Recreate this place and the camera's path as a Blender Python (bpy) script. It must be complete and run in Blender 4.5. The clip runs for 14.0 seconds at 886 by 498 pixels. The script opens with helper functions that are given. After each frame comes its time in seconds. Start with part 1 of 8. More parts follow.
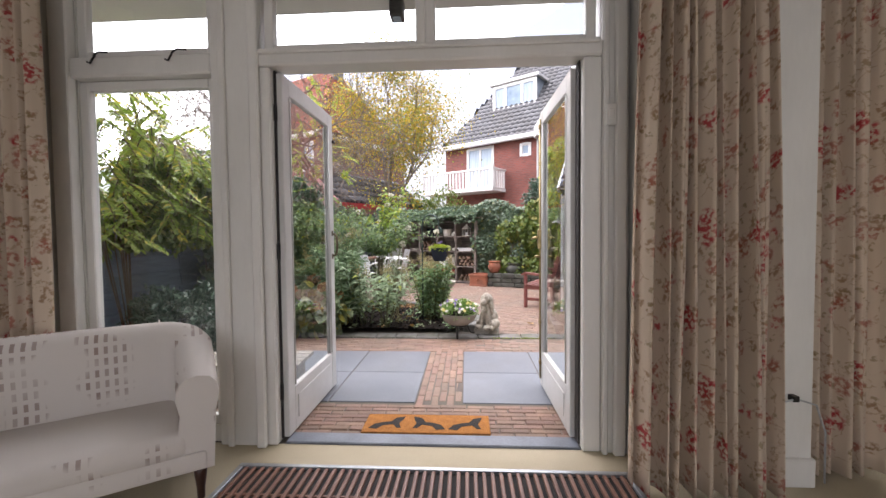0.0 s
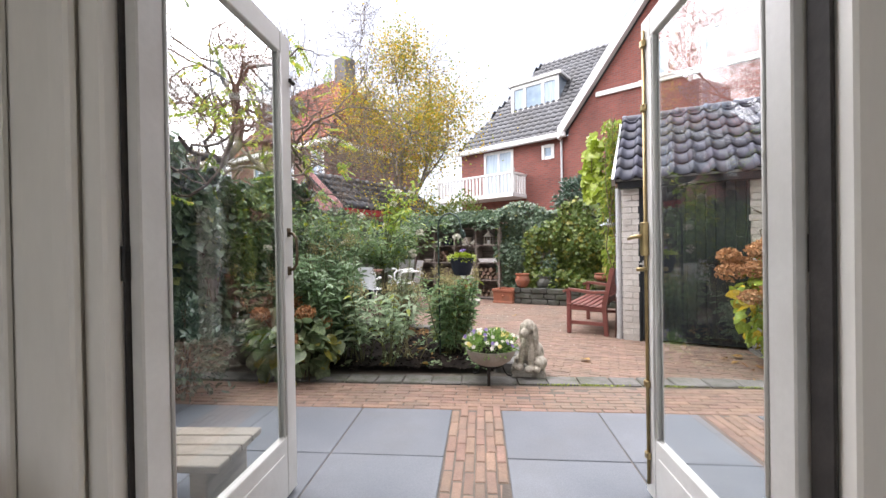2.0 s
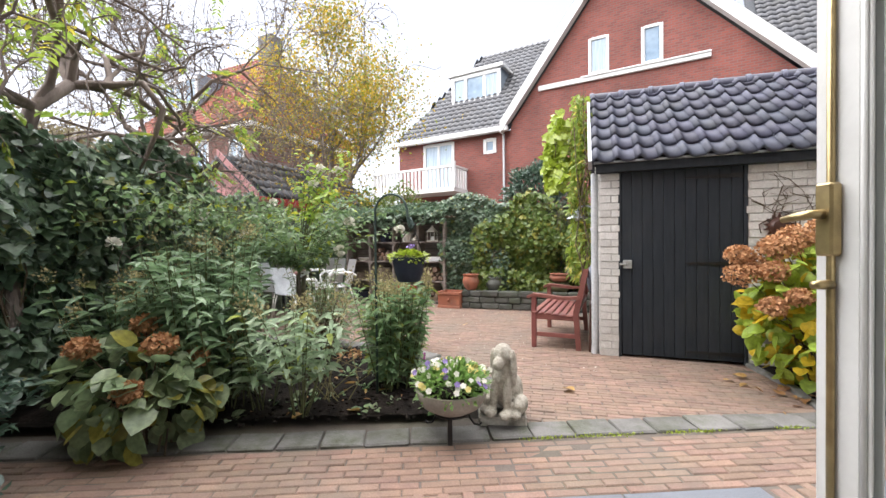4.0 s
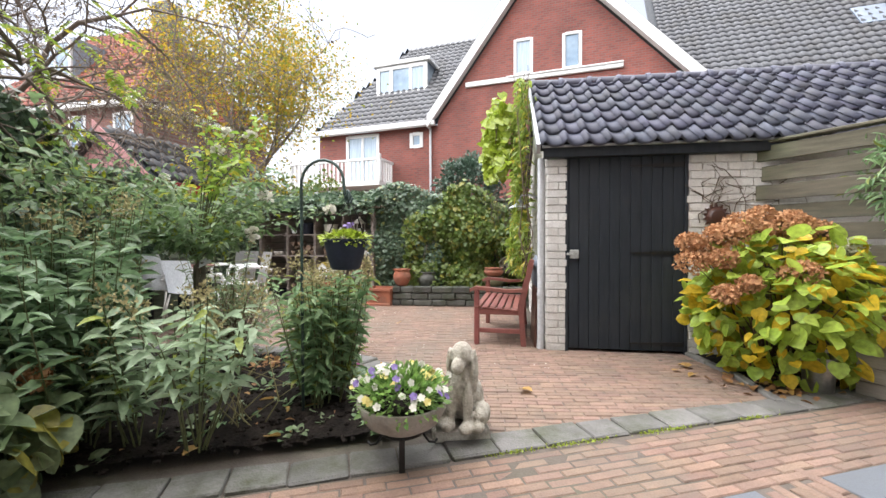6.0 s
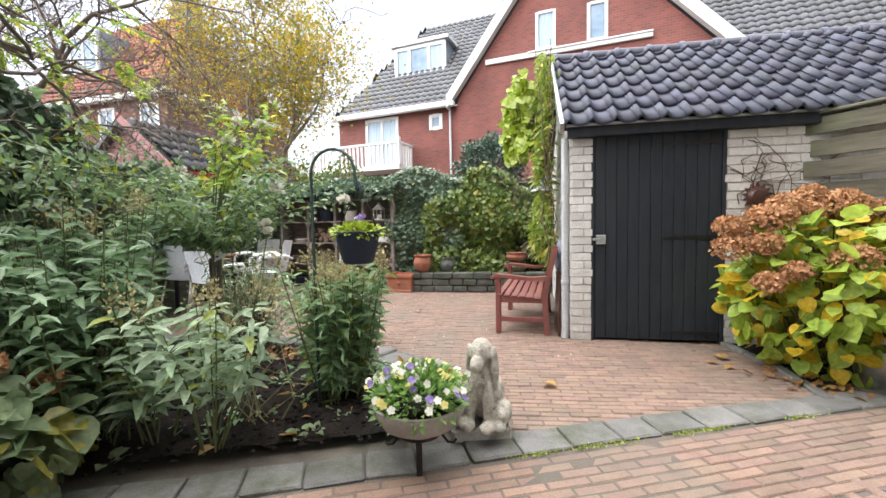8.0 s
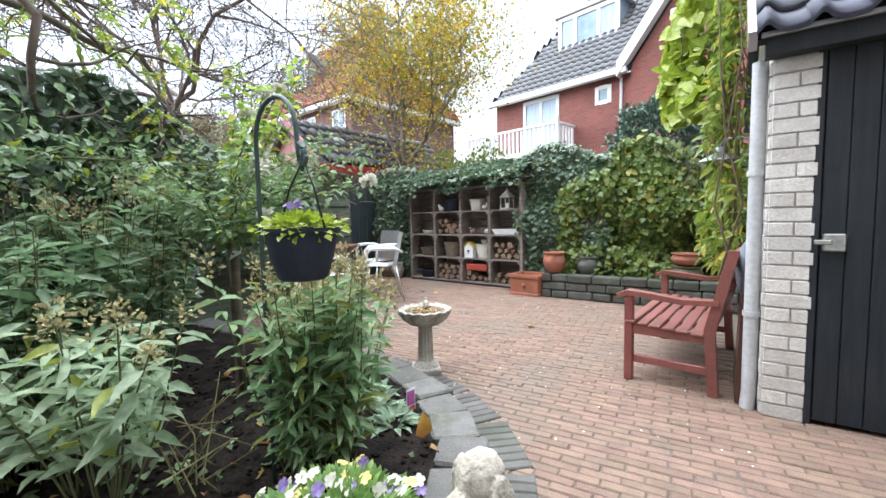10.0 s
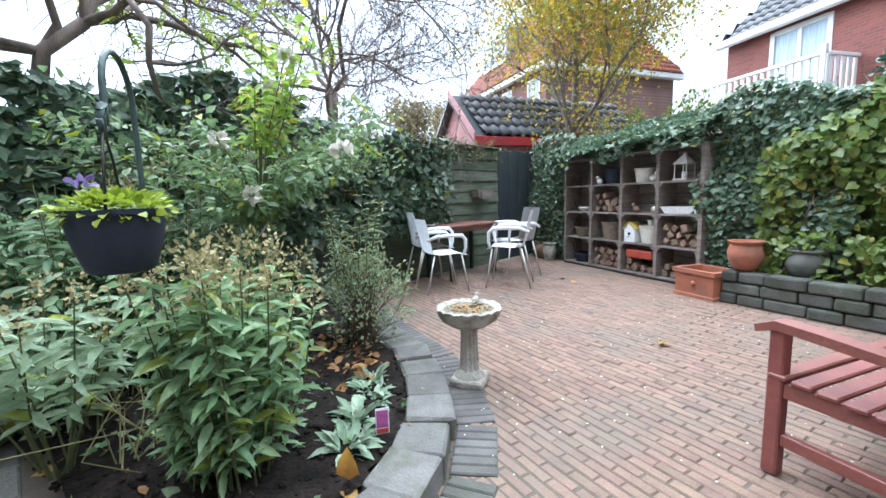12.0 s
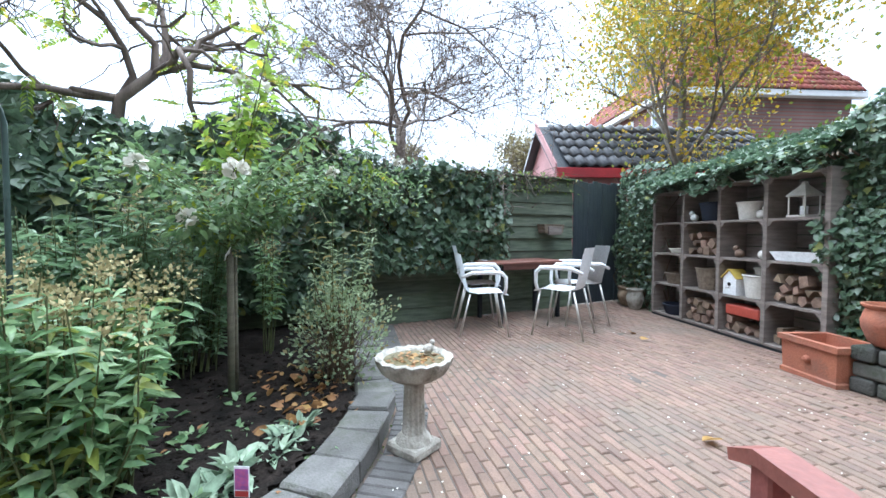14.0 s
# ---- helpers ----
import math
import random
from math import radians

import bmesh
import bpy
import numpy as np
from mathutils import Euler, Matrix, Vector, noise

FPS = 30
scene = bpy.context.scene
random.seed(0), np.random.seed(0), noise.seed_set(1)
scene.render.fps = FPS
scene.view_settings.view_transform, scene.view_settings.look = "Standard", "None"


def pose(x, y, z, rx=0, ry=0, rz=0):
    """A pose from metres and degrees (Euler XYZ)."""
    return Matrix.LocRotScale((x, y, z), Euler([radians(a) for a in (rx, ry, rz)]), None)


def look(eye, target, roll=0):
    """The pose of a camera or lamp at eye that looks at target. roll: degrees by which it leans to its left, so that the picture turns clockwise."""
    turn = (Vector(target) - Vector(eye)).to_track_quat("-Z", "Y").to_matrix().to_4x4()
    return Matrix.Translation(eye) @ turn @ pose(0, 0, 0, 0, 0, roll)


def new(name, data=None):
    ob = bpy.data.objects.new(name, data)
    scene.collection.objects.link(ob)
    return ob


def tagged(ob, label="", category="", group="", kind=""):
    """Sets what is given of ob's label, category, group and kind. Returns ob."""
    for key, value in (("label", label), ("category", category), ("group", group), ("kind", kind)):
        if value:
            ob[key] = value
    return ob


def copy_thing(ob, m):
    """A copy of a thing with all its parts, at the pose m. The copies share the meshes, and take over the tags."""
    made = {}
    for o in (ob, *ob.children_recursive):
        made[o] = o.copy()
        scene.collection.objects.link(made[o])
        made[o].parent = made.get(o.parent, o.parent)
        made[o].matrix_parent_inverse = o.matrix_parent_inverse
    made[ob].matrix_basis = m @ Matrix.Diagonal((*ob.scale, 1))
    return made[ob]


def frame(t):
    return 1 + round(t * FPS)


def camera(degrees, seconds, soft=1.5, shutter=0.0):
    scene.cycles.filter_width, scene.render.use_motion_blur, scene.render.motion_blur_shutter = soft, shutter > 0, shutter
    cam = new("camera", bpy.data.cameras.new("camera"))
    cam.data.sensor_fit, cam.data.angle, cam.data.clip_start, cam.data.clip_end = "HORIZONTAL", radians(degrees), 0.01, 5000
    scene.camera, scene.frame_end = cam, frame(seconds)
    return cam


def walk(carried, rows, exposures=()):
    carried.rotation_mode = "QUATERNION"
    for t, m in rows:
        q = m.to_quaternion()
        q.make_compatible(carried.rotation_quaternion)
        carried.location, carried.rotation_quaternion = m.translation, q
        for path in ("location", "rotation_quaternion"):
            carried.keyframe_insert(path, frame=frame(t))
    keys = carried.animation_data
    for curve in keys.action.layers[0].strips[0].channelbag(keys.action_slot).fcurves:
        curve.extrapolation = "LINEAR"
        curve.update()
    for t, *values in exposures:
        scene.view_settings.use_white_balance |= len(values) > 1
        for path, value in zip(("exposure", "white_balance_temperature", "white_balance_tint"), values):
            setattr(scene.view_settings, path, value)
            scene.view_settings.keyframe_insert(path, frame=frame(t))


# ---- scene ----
# camera and walk
cam = camera(95.0, 14.0)
METRES, EYE, TILT, LEAN, TURN = 6.9, 1.2, 0.0, 0.0, 3.3
ROWS = [
    (0.0, 0.0, 0.0, 0.0, -0.02, -2.06, 0.53),
    (0.5, 0.0018, 0.0397, -0.0009, 1.23, -1.74, 0.86),
    (1.0, -0.0041, 0.092, -0.0037, 1.93, -1.07, 0.99),
    (1.5, -0.0107, 0.1486, -0.0056, 2.2, -0.64, 1.11),
    (2.0, -0.013, 0.2086, -0.0095, 2.04, -0.4, 0.97),
    (2.5, -0.0194, 0.2595, -0.0108, 1.15, -0.47, 0.85),
    (5.0, -0.0248, 0.4373, -0.0209, -13.67, -1.12, 0.42),
    (5.5, -0.0303, 0.4529, -0.028, -16.33, -1.12, 0.28),
    (6.0, -0.0349, 0.459, -0.0299, -18.06, -1.02, 0.14),
    (6.5, -0.037, 0.461, -0.0285, -19.0, -1.17, 0.1),
    (7.0, -0.0373, 0.4612, -0.028, -18.96, -1.7, 0.26),
    (7.5, -0.0367, 0.462, -0.0253, -17.7, -2.7, 0.69),
    (8.0, -0.0247, 0.4759, -0.0228, -14.93, -3.49, 1.17),
    (10.5, 0.1231, 0.6645, -0.0241, 16.53, -5.11, 1.17),
    (11.0, 0.1486, 0.7023, -0.0243, 24.08, -6.01, 1.28),
    (11.5, 0.1759, 0.7327, -0.0256, 31.44, -6.95, 1.5),
    (12.0, 0.2007, 0.7605, -0.0263, 37.87, -7.22, 1.58),
    (12.5, 0.2151, 0.7919, -0.0293, 44.09, -6.6, 1.46),
    (13.0, 0.2317, 0.824, -0.0304, 49.27, -5.32, 0.97),
    (13.5, 0.2526, 0.8571, -0.0321, 53.12, -3.85, 0.41),
    (14.0, 0.2571, 0.8926, -0.0319, 54.88, -2.09, -0.26),
]
walk(cam, [(t, pose(0, 0, EYE, TILT, LEAN, TURN) @ pose(METRES * x, METRES * y, METRES * z, 90 + pitch, roll, yaw)) for t, x, y, z, yaw, pitch, roll in ROWS],
     exposures=[(0.0, 3.55, 6350, 20), (2.0, 3.50, 6350, 16), (8.0, 3.53, 6300, 11), (10.5, 3.65, 5700, 8), (14.0, 3.70, 5300, 6)])

# ---------------------------------------------------------------- light
G = -0.12          # level of the paving and of the room's floor
world = bpy.data.worlds.new("sky")
scene.world = world
world.use_nodes = True
wn = world.node_tree.nodes
wl = world.node_tree.links
sky = wn.new("ShaderNodeTexSky")
sky.sky_type, sky.sun_disc = "NISHITA", False
sky.sun_elevation, sky.sun_rotation = radians(68), radians(-79)
sky.air_density, sky.dust_density, sky.ozone_density = 1.0, 3.0, 1.0
veil = wn.new("ShaderNodeHueSaturation")          # a thin, even cloud cover takes the blue out of the sky
veil.inputs["Saturation"].default_value = 0.34
wl.new(sky.outputs["Color"], veil.inputs["Color"])
wl.new(veil.outputs["Color"], wn["Background"].inputs["Color"])
wn["Background"].inputs["Strength"].default_value = 0.030
sun = new("sun", bpy.data.lights.new("sun", "SUN"))
sun.data.energy, sun.data.angle, sun.data.color = 1.15, radians(130), (1.0, 0.98, 0.95)
sun.matrix_world = look((-3.0, 0.6, 7.5), (0, 0, 0))

# added fill lamp, as street-side daylight, in the opening of an unseen second window
street = new("room_fill_light", bpy.data.lights.new("room_fill_light", "AREA"))
street.data.shape, street.data.size, street.data.size_y, street.data.energy, street.data.color = "RECTANGLE", 4.2, 2.1, 3.4, (0.97, 0.98, 1.0)
street.matrix_world = look((-0.2, -3.44, 1.4), (-0.2, 2.0, 1.2))

# ---------------------------------------------------------------- helpers
rng = np.random.default_rng(7)


def nt_of(name):
    m = bpy.data.materials.new(name)
    m.use_nodes = True
    n, l = m.node_tree.nodes, m.node_tree.links
    return m, n, l, n["Principled BSDF"]


def mat(name, c1, c2, scale=4.0, rough=0.6, bump=0.15, fine=40.0, vary=0.0, by="object", metal=0.0, spec=0.5, stain=None, stain_scale=1.2,
        stain_amount=0.5, stretch=(1, 1, 1), leaf=0.0, coords="position", grain_amount=0.14):
    """A painted or natural surface: two colours mixed at a coarse and a fine scale, relief, stains, and variation from piece to piece."""
    m, n, l, b = nt_of(name)
    if coords == "position":
        src = n.new("ShaderNodeNewGeometry").outputs["Position"]
    else:
        src = n.new("ShaderNodeTexCoord").outputs["Object"]
    mp = n.new("ShaderNodeMapping")
    mp.inputs["Scale"].default_value = stretch
    l.new(src, mp.inputs["Vector"])
    a, f = n.new("ShaderNodeTexNoise"), n.new("ShaderNodeTexNoise")
    for t, s, d in ((a, scale, 5.0), (f, fine, 3.0)):
        t.inputs["Scale"].default_value, t.inputs["Detail"].default_value = s, d
        l.new(mp.outputs["Vector"], t.inputs["Vector"])
    ramp = n.new("ShaderNodeMapRange")
    ramp.inputs["From Min"].default_value, ramp.inputs["From Max"].default_value = 0.33, 0.67
    l.new(a.outputs["Fac"], ramp.inputs["Value"])
    mix = n.new("ShaderNodeMix")
    mix.data_type = "RGBA"
    mix.inputs["A"].default_value, mix.inputs["B"].default_value = (*c1, 1), (*c2, 1)
    l.new(ramp.outputs["Result"], mix.inputs["Factor"])
    col = mix.outputs["Result"]
    grain = n.new("ShaderNodeHueSaturation")
    gr = n.new("ShaderNodeMapRange")
    gr.inputs["From Min"].default_value, gr.inputs["From Max"].default_value = 0.25, 0.75
    gr.inputs["To Min"].default_value, gr.inputs["To Max"].default_value = 1 - grain_amount, 1 + grain_amount
    l.new(f.outputs["Fac"], gr.inputs["Value"])
    l.new(gr.outputs["Result"], grain.inputs["Value"])
    l.new(col, grain.inputs["Color"])
    col = grain.outputs["Color"]
    if vary:
        rnd = n.new("ShaderNodeNewGeometry").outputs["Random Per Island"] if by == "island" else n.new("ShaderNodeObjectInfo").outputs["Random"]
        hv = n.new("ShaderNodeHueSaturation")
        r1, r2 = n.new("ShaderNodeMapRange"), n.new("ShaderNodeMapRange")
        r1.inputs["To Min"].default_value, r1.inputs["To Max"].default_value = 1 - vary, 1 + vary
        r2.inputs["To Min"].default_value, r2.inputs["To Max"].default_value = 0.5 - vary * 0.06, 0.5 + vary * 0.06
        w = n.new("ShaderNodeTexWhiteNoise")
        w.noise_dimensions = "1D"
        l.new(rnd, w.inputs["W"])
        l.new(rnd, r1.inputs["Value"])
        l.new(w.outputs["Value"], r2.inputs["Value"])
        l.new(r1.outputs["Result"], hv.inputs["Value"])
        l.new(r2.outputs["Result"], hv.inputs["Hue"])
        l.new(col, hv.inputs["Color"])
        col = hv.outputs["Color"]
    if stain:
        st = n.new("ShaderNodeTexNoise")
        st.inputs["Scale"].default_value, st.inputs["Detail"].default_value, st.inputs["Roughness"].default_value = stain_scale, 8, 0.65
        l.new(src, st.inputs["Vector"])
        sr = n.new("ShaderNodeMapRange")
        sr.inputs["From Min"].default_value, sr.inputs["From Max"].default_value = 0.48, 0.72
        sr.inputs["To Max"].default_value = stain_amount
        l.new(st.outputs["Fac"], sr.inputs["Value"])
        sm = n.new("ShaderNodeMix")
        sm.data_type = "RGBA"
        sm.inputs["B"].default_value = (*stain, 1)
        l.new(sr.outputs["Result"], sm.inputs["Factor"])
        l.new(col, sm.inputs["A"])
        col = sm.outputs["Result"]
    l.new(col, b.inputs["Base Color"])
    b.inputs["Roughness"].default_value, b.inputs["Metallic"].default_value = rough, metal
    b.inputs["Specular IOR Level"].default_value = spec
    if bump:
        bp = n.new("ShaderNodeBump")
        bp.inputs["Strength"].default_value, bp.inputs["Distance"].default_value = bump, 0.01
        l.new(f.outputs["Fac"], bp.inputs["Height"])
        l.new(bp.outputs["Normal"], b.inputs["Normal"])
    if leaf:
        tr = n.new("ShaderNodeBsdfTranslucent")
        l.new(col, tr.inputs["Color"])
        ms = n.new("ShaderNodeMixShader")
        ms.inputs["Fac"].default_value = leaf
        l.new(b.outputs["BSDF"], ms.inputs[1])
        l.new(tr.outputs["BSDF"], ms.inputs[2])
        l.new(ms.outputs["Shader"], n["Material Output"].inputs["Surface"])
    return m


def thing(name, m, label, category, group="", kind=""):
    ob = new(name)
    ob.empty_display_size = 0.1
    ob.matrix_world = m
    return tagged(ob, label, category, group, kind)


def part(name, bm, material, parent=None, label="", smooth=False):
    """Links a bmesh as one mesh object under a thing or a part."""
    me = bpy.data.meshes.new(name)
    bmesh.ops.recalc_face_normals(bm, faces=bm.faces)
    bm.to_mesh(me)
    bm.free()
    me.materials.append(material)
    if smooth:
        me.polygons.foreach_set("use_smooth", [True] * len(me.polygons))
        if smooth is not True:
            me.set_sharp_from_angle(angle=radians(smooth))
    ob = new(name, me)
    ob.parent = parent
    return tagged(ob, label)


def structure(name, bm, material, label, category="", smooth=False):
    return tagged(part(name, bm, material, None, label, smooth), category=category or name.split("_")[0], kind="structure")


def mesh_part(name, verts, faces, material, parent=None, label="", smooth=False):
    me = bpy.data.meshes.new(name)
    me.from_pydata(verts, [], faces)
    me.materials.append(material)
    if smooth:
        me.polygons.foreach_set("use_smooth", [True] * len(me.polygons))
    ob = new(name, me)
    ob.parent = parent
    return tagged(ob, label)


def box(x0, x1, y0, y1, z0, z1, bev=0.0, bm=None, m=None, seg=1):
    """A block between two corners, its edges rounded by bev, added to bm."""
    bm = bm or bmesh.new()
    r = bmesh.ops.create_cube(bm, size=1.0)
    mm = Matrix.Translation(((x0 + x1) / 2, (y0 + y1) / 2, (z0 + z1) / 2)) @ Matrix.Diagonal((abs(x1 - x0), abs(y1 - y0), abs(z1 - z0), 1))
    bmesh.ops.transform(bm, matrix=(m @ mm) if m else mm, verts=r["verts"])
    if bev:
        bmesh.ops.bevel(bm, geom=list({e for v in r["verts"] for e in v.link_edges}), offset=bev, segments=seg, profile=0.5, affect="EDGES")
    return bm


def lathe(profile, sides=28, bm=None, m=None):
    """A turned shape from (radius, height) pairs."""
    bm = bm or bmesh.new()
    rings = []
    for r, z in profile:
        ring = []
        for i in range(sides):
            a = 2 * math.pi * i / sides
            v = Vector((r * math.cos(a), r * math.sin(a), z))
            ring.append(bm.verts.new(m @ v if m else v))
        rings.append(ring)
    for p, q in zip(rings, rings[1:]):
        for i in range(sides):
            j = (i + 1) % sides
            bm.faces.new((p[i], p[j], q[j], q[i]))
    for ring in (rings[0], rings[-1]):
        if (ring[0].co - ring[sides // 2].co).length > 1e-4:
            bm.faces.new(ring)
    return bm


def tube(points, radius, sides=8, bm=None, cap=True):
    """A round bar along points; radius may be one number or one a point."""
    bm = bm or bmesh.new()
    pts = [Vector(p) for p in points]
    rad = radius if isinstance(radius, (list, tuple)) else [radius] * len(pts)
    rings, side = [], None
    for i, p in enumerate(pts):
        t = (pts[min(i + 1, len(pts) - 1)] - pts[max(i - 1, 0)]).normalized()
        if side is None:
            side = t.orthogonal().normalized()
        side = (side - t * side.dot(t)).normalized()
        up = t.cross(side)
        rings.append([bm.verts.new(p + rad[i] * (math.cos(2 * math.pi * k / sides) * side + math.sin(2 * math.pi * k / sides) * up)) for k in range(sides)])
    for p, q in zip(rings, rings[1:]):
        for k in range(sides):
            j = (k + 1) % sides
            bm.faces.new((p[k], p[j], q[j], q[k]))
    if cap:
        bm.faces.new(rings[0]), bm.faces.new(rings[-1])
    return bm


def prism(outline, y0, y1, bm=None):
    """An outline in x and z, pushed from y0 to y1."""
    bm = bm or bmesh.new()
    a = [bm.verts.new((x, y0, z)) for x, z in outline]
    b = [bm.verts.new((x, y1, z)) for x, z in outline]
    bm.faces.new(a), bm.faces.new(b)
    for i in range(len(a)):
        j = (i + 1) % len(a)
        bm.faces.new((a[i], a[j], b[j], b[i]))
    return bm


def slab(corners, thick, bm=None):
    """A flat board from four corners, thickened downwards along its normal."""
    bm = bm or bmesh.new()
    c = [Vector(p) for p in corners]
    nrm = (c[1] - c[0]).cross(c[2] - c[0]).normalized() * thick
    a, b = [bm.verts.new(p) for p in c], [bm.verts.new(p - nrm) for p in c]
    bm.faces.new(a), bm.faces.new(b)
    for i in range(len(a)):
        j = (i + 1) % len(a)
        bm.faces.new((a[i], a[j], b[j], b[i]))
    return bm


def wall_grid(x0, x1, z0, z1, y0, y1, holes, bm=None):
    """A wall in x and z with rectangular holes (x0, x1, z0, z1) right through it."""
    bm = bm or bmesh.new()
    xs = sorted({x0, x1, *[h[0] for h in holes], *[h[1] for h in holes]})
    zs = sorted({z0, z1, *[h[2] for h in holes], *[h[3] for h in holes]})
    for xa, xb in zip(xs, xs[1:]):
        for za, zb in zip(zs, zs[1:]):
            mx, mz = (xa + xb) / 2, (za + zb) / 2
            if not any(h[0] < mx < h[1] and h[2] < mz < h[3] for h in holes):
                box(xa, xb, y0, y1, za, zb, bm=bm)
    bmesh.ops.remove_doubles(bm, verts=bm.verts, dist=1e-5)
    seen = {}
    for f in bm.faces:
        seen.setdefault(tuple(round(c, 4) for c in f.calc_center_median()), []).append(f)
    bmesh.ops.delete(bm, geom=[f for fs in seen.values() if len(fs) > 1 for f in fs], context="FACES_ONLY")
    return bm


def inside(px, py, poly):
    c = False
    for (xa, ya), (xb, yb) in zip(poly, poly[1:] + poly[:1]):
        if (ya > py) != (yb > py) and px < (xb - xa) * (py - ya) / (yb - ya) + xa:
            c = not c
    return c


# ---------------------------------------------------------------- materials
M_PLASTER = mat("plaster_white", (0.62, 0.60, 0.56), (0.56, 0.54, 0.50), 2, 0.85, 0.1, grain_amount=0.03)
M_WHITE = mat("white_gloss_paint", (0.74, 0.73, 0.69), (0.66, 0.65, 0.61), 3, 0.35, 0.03, 60, stain=(0.50, 0.47, 0.41), stain_amount=0.2, stretch=(1, 1, 0.25), grain_amount=0.02)
M_WHITE_OUT = mat("white_paint_outdoors", (0.62, 0.62, 0.61), (0.54, 0.54, 0.53), 1.5, 0.5, 0.05, 30, grain_amount=0.04)
M_CARPET = mat("cream_floor", (0.48, 0.42, 0.30), (0.40, 0.345, 0.235), 1.5, 0.9, 0.3, 200)
M_STONE_SILL = mat("bluestone", (0.16, 0.18, 0.21), (0.11, 0.125, 0.15), 5, 0.5, 0.15, 80)
M_SOIL = mat("soil", (0.024, 0.019, 0.016), (0.008, 0.007, 0.006), 9, 1.0, 1.0, 60, spec=0.1, grain_amount=0.5)
M_EARTH = mat("sand_joint", (0.130, 0.108, 0.090), (0.09, 0.076, 0.063), 6, 0.95, 0.5, 90, stain=(0.075, 0.085, 0.045), stain_amount=0.6)
M_BRICKWALL = mat("white_washed_brick", (0.60, 0.59, 0.56), (0.50, 0.48, 0.45), 7, 0.85, 0.5, 70, vary=0.12, by="island", stain=(0.30, 0.24, 0.20), stain_scale=3, stain_amount=0.35)
M_MORTAR = mat("white_washed_mortar", (0.50, 0.49, 0.46), (0.40, 0.38, 0.35), 8, 0.95, 0.5, 90)
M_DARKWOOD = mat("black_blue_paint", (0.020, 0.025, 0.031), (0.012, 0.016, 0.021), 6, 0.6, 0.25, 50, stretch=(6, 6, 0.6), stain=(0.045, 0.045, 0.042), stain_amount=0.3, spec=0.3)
M_PAN = mat("glazed_pan_tile", (0.050, 0.055, 0.085), (0.032, 0.036, 0.058), 6, 0.58, 0.1, 50, vary=0.3, by="island", stain=(0.07, 0.07, 0.06), stain_scale=4, stain_amount=0.4)
M_PAN_FAR = mat("grey_roof_tile", (0.075, 0.078, 0.085), (0.045, 0.047, 0.054), 0.8, 0.45, 0.1, 12, vary=0.2, by="island", stain=(0.09, 0.085, 0.07), stain_scale=0.8, stain_amount=0.4)
M_REDTILE = mat("orange_roof_tile", (0.27, 0.075, 0.042), (0.19, 0.055, 0.034), 1.0, 0.7, 0.2, 14, vary=0.2, by="island", stain=(0.10, 0.06, 0.05), stain_scale=0.9, stain_amount=0.45)
M_OLDWOOD = mat("weathered_planks", (0.135, 0.12, 0.082), (0.08, 0.072, 0.05), 4, 0.85, 0.4, 60, stretch=(1, 1, 8), vary=0.15, stain=(0.10, 0.13, 0.06), stain_amount=0.5)
M_GREENWOOD = mat("mossy_planks", (0.13, 0.15, 0.105), (0.07, 0.085, 0.06), 4, 0.9, 0.4, 60, stretch=(1, 1, 8), vary=0.4, stain=(0.05, 0.09, 0.03), stain_amount=0.5)
M_BLUEWOOD = mat("blue_grey_planks", (0.15, 0.19, 0.24), (0.10, 0.13, 0.17), 4, 0.7, 0.3, 50, stretch=(1, 1, 8), vary=0.15)


def glass_mat(name, tint=(1, 1, 1), rough=0.0):
    m, n, l, b = nt_of(name)
    b.inputs["Base Color"].default_value = (*tint, 1)
    b.inputs["Transmission Weight"].default_value, b.inputs["Roughness"].default_value, b.inputs["IOR"].default_value = 1.0, rough, 1.45
    return m


M_GLASS = glass_mat("window_glass", (0.92, 0.95, 0.94))
# opaque panes and nets; the reflected sky's blue is mixed into their colours
M_PANE = mat("far_pane_sky_tint", (0.13, 0.20, 0.28), (0.25, 0.33, 0.40), 1.2, 0.30, 0.0, 5, spec=0.4)
M_NET = mat("net_curtain_sky_tint", (0.36, 0.44, 0.52), (0.27, 0.34, 0.41), 3, 0.6, 0.0, 8, stretch=(6, 6, 0.4))


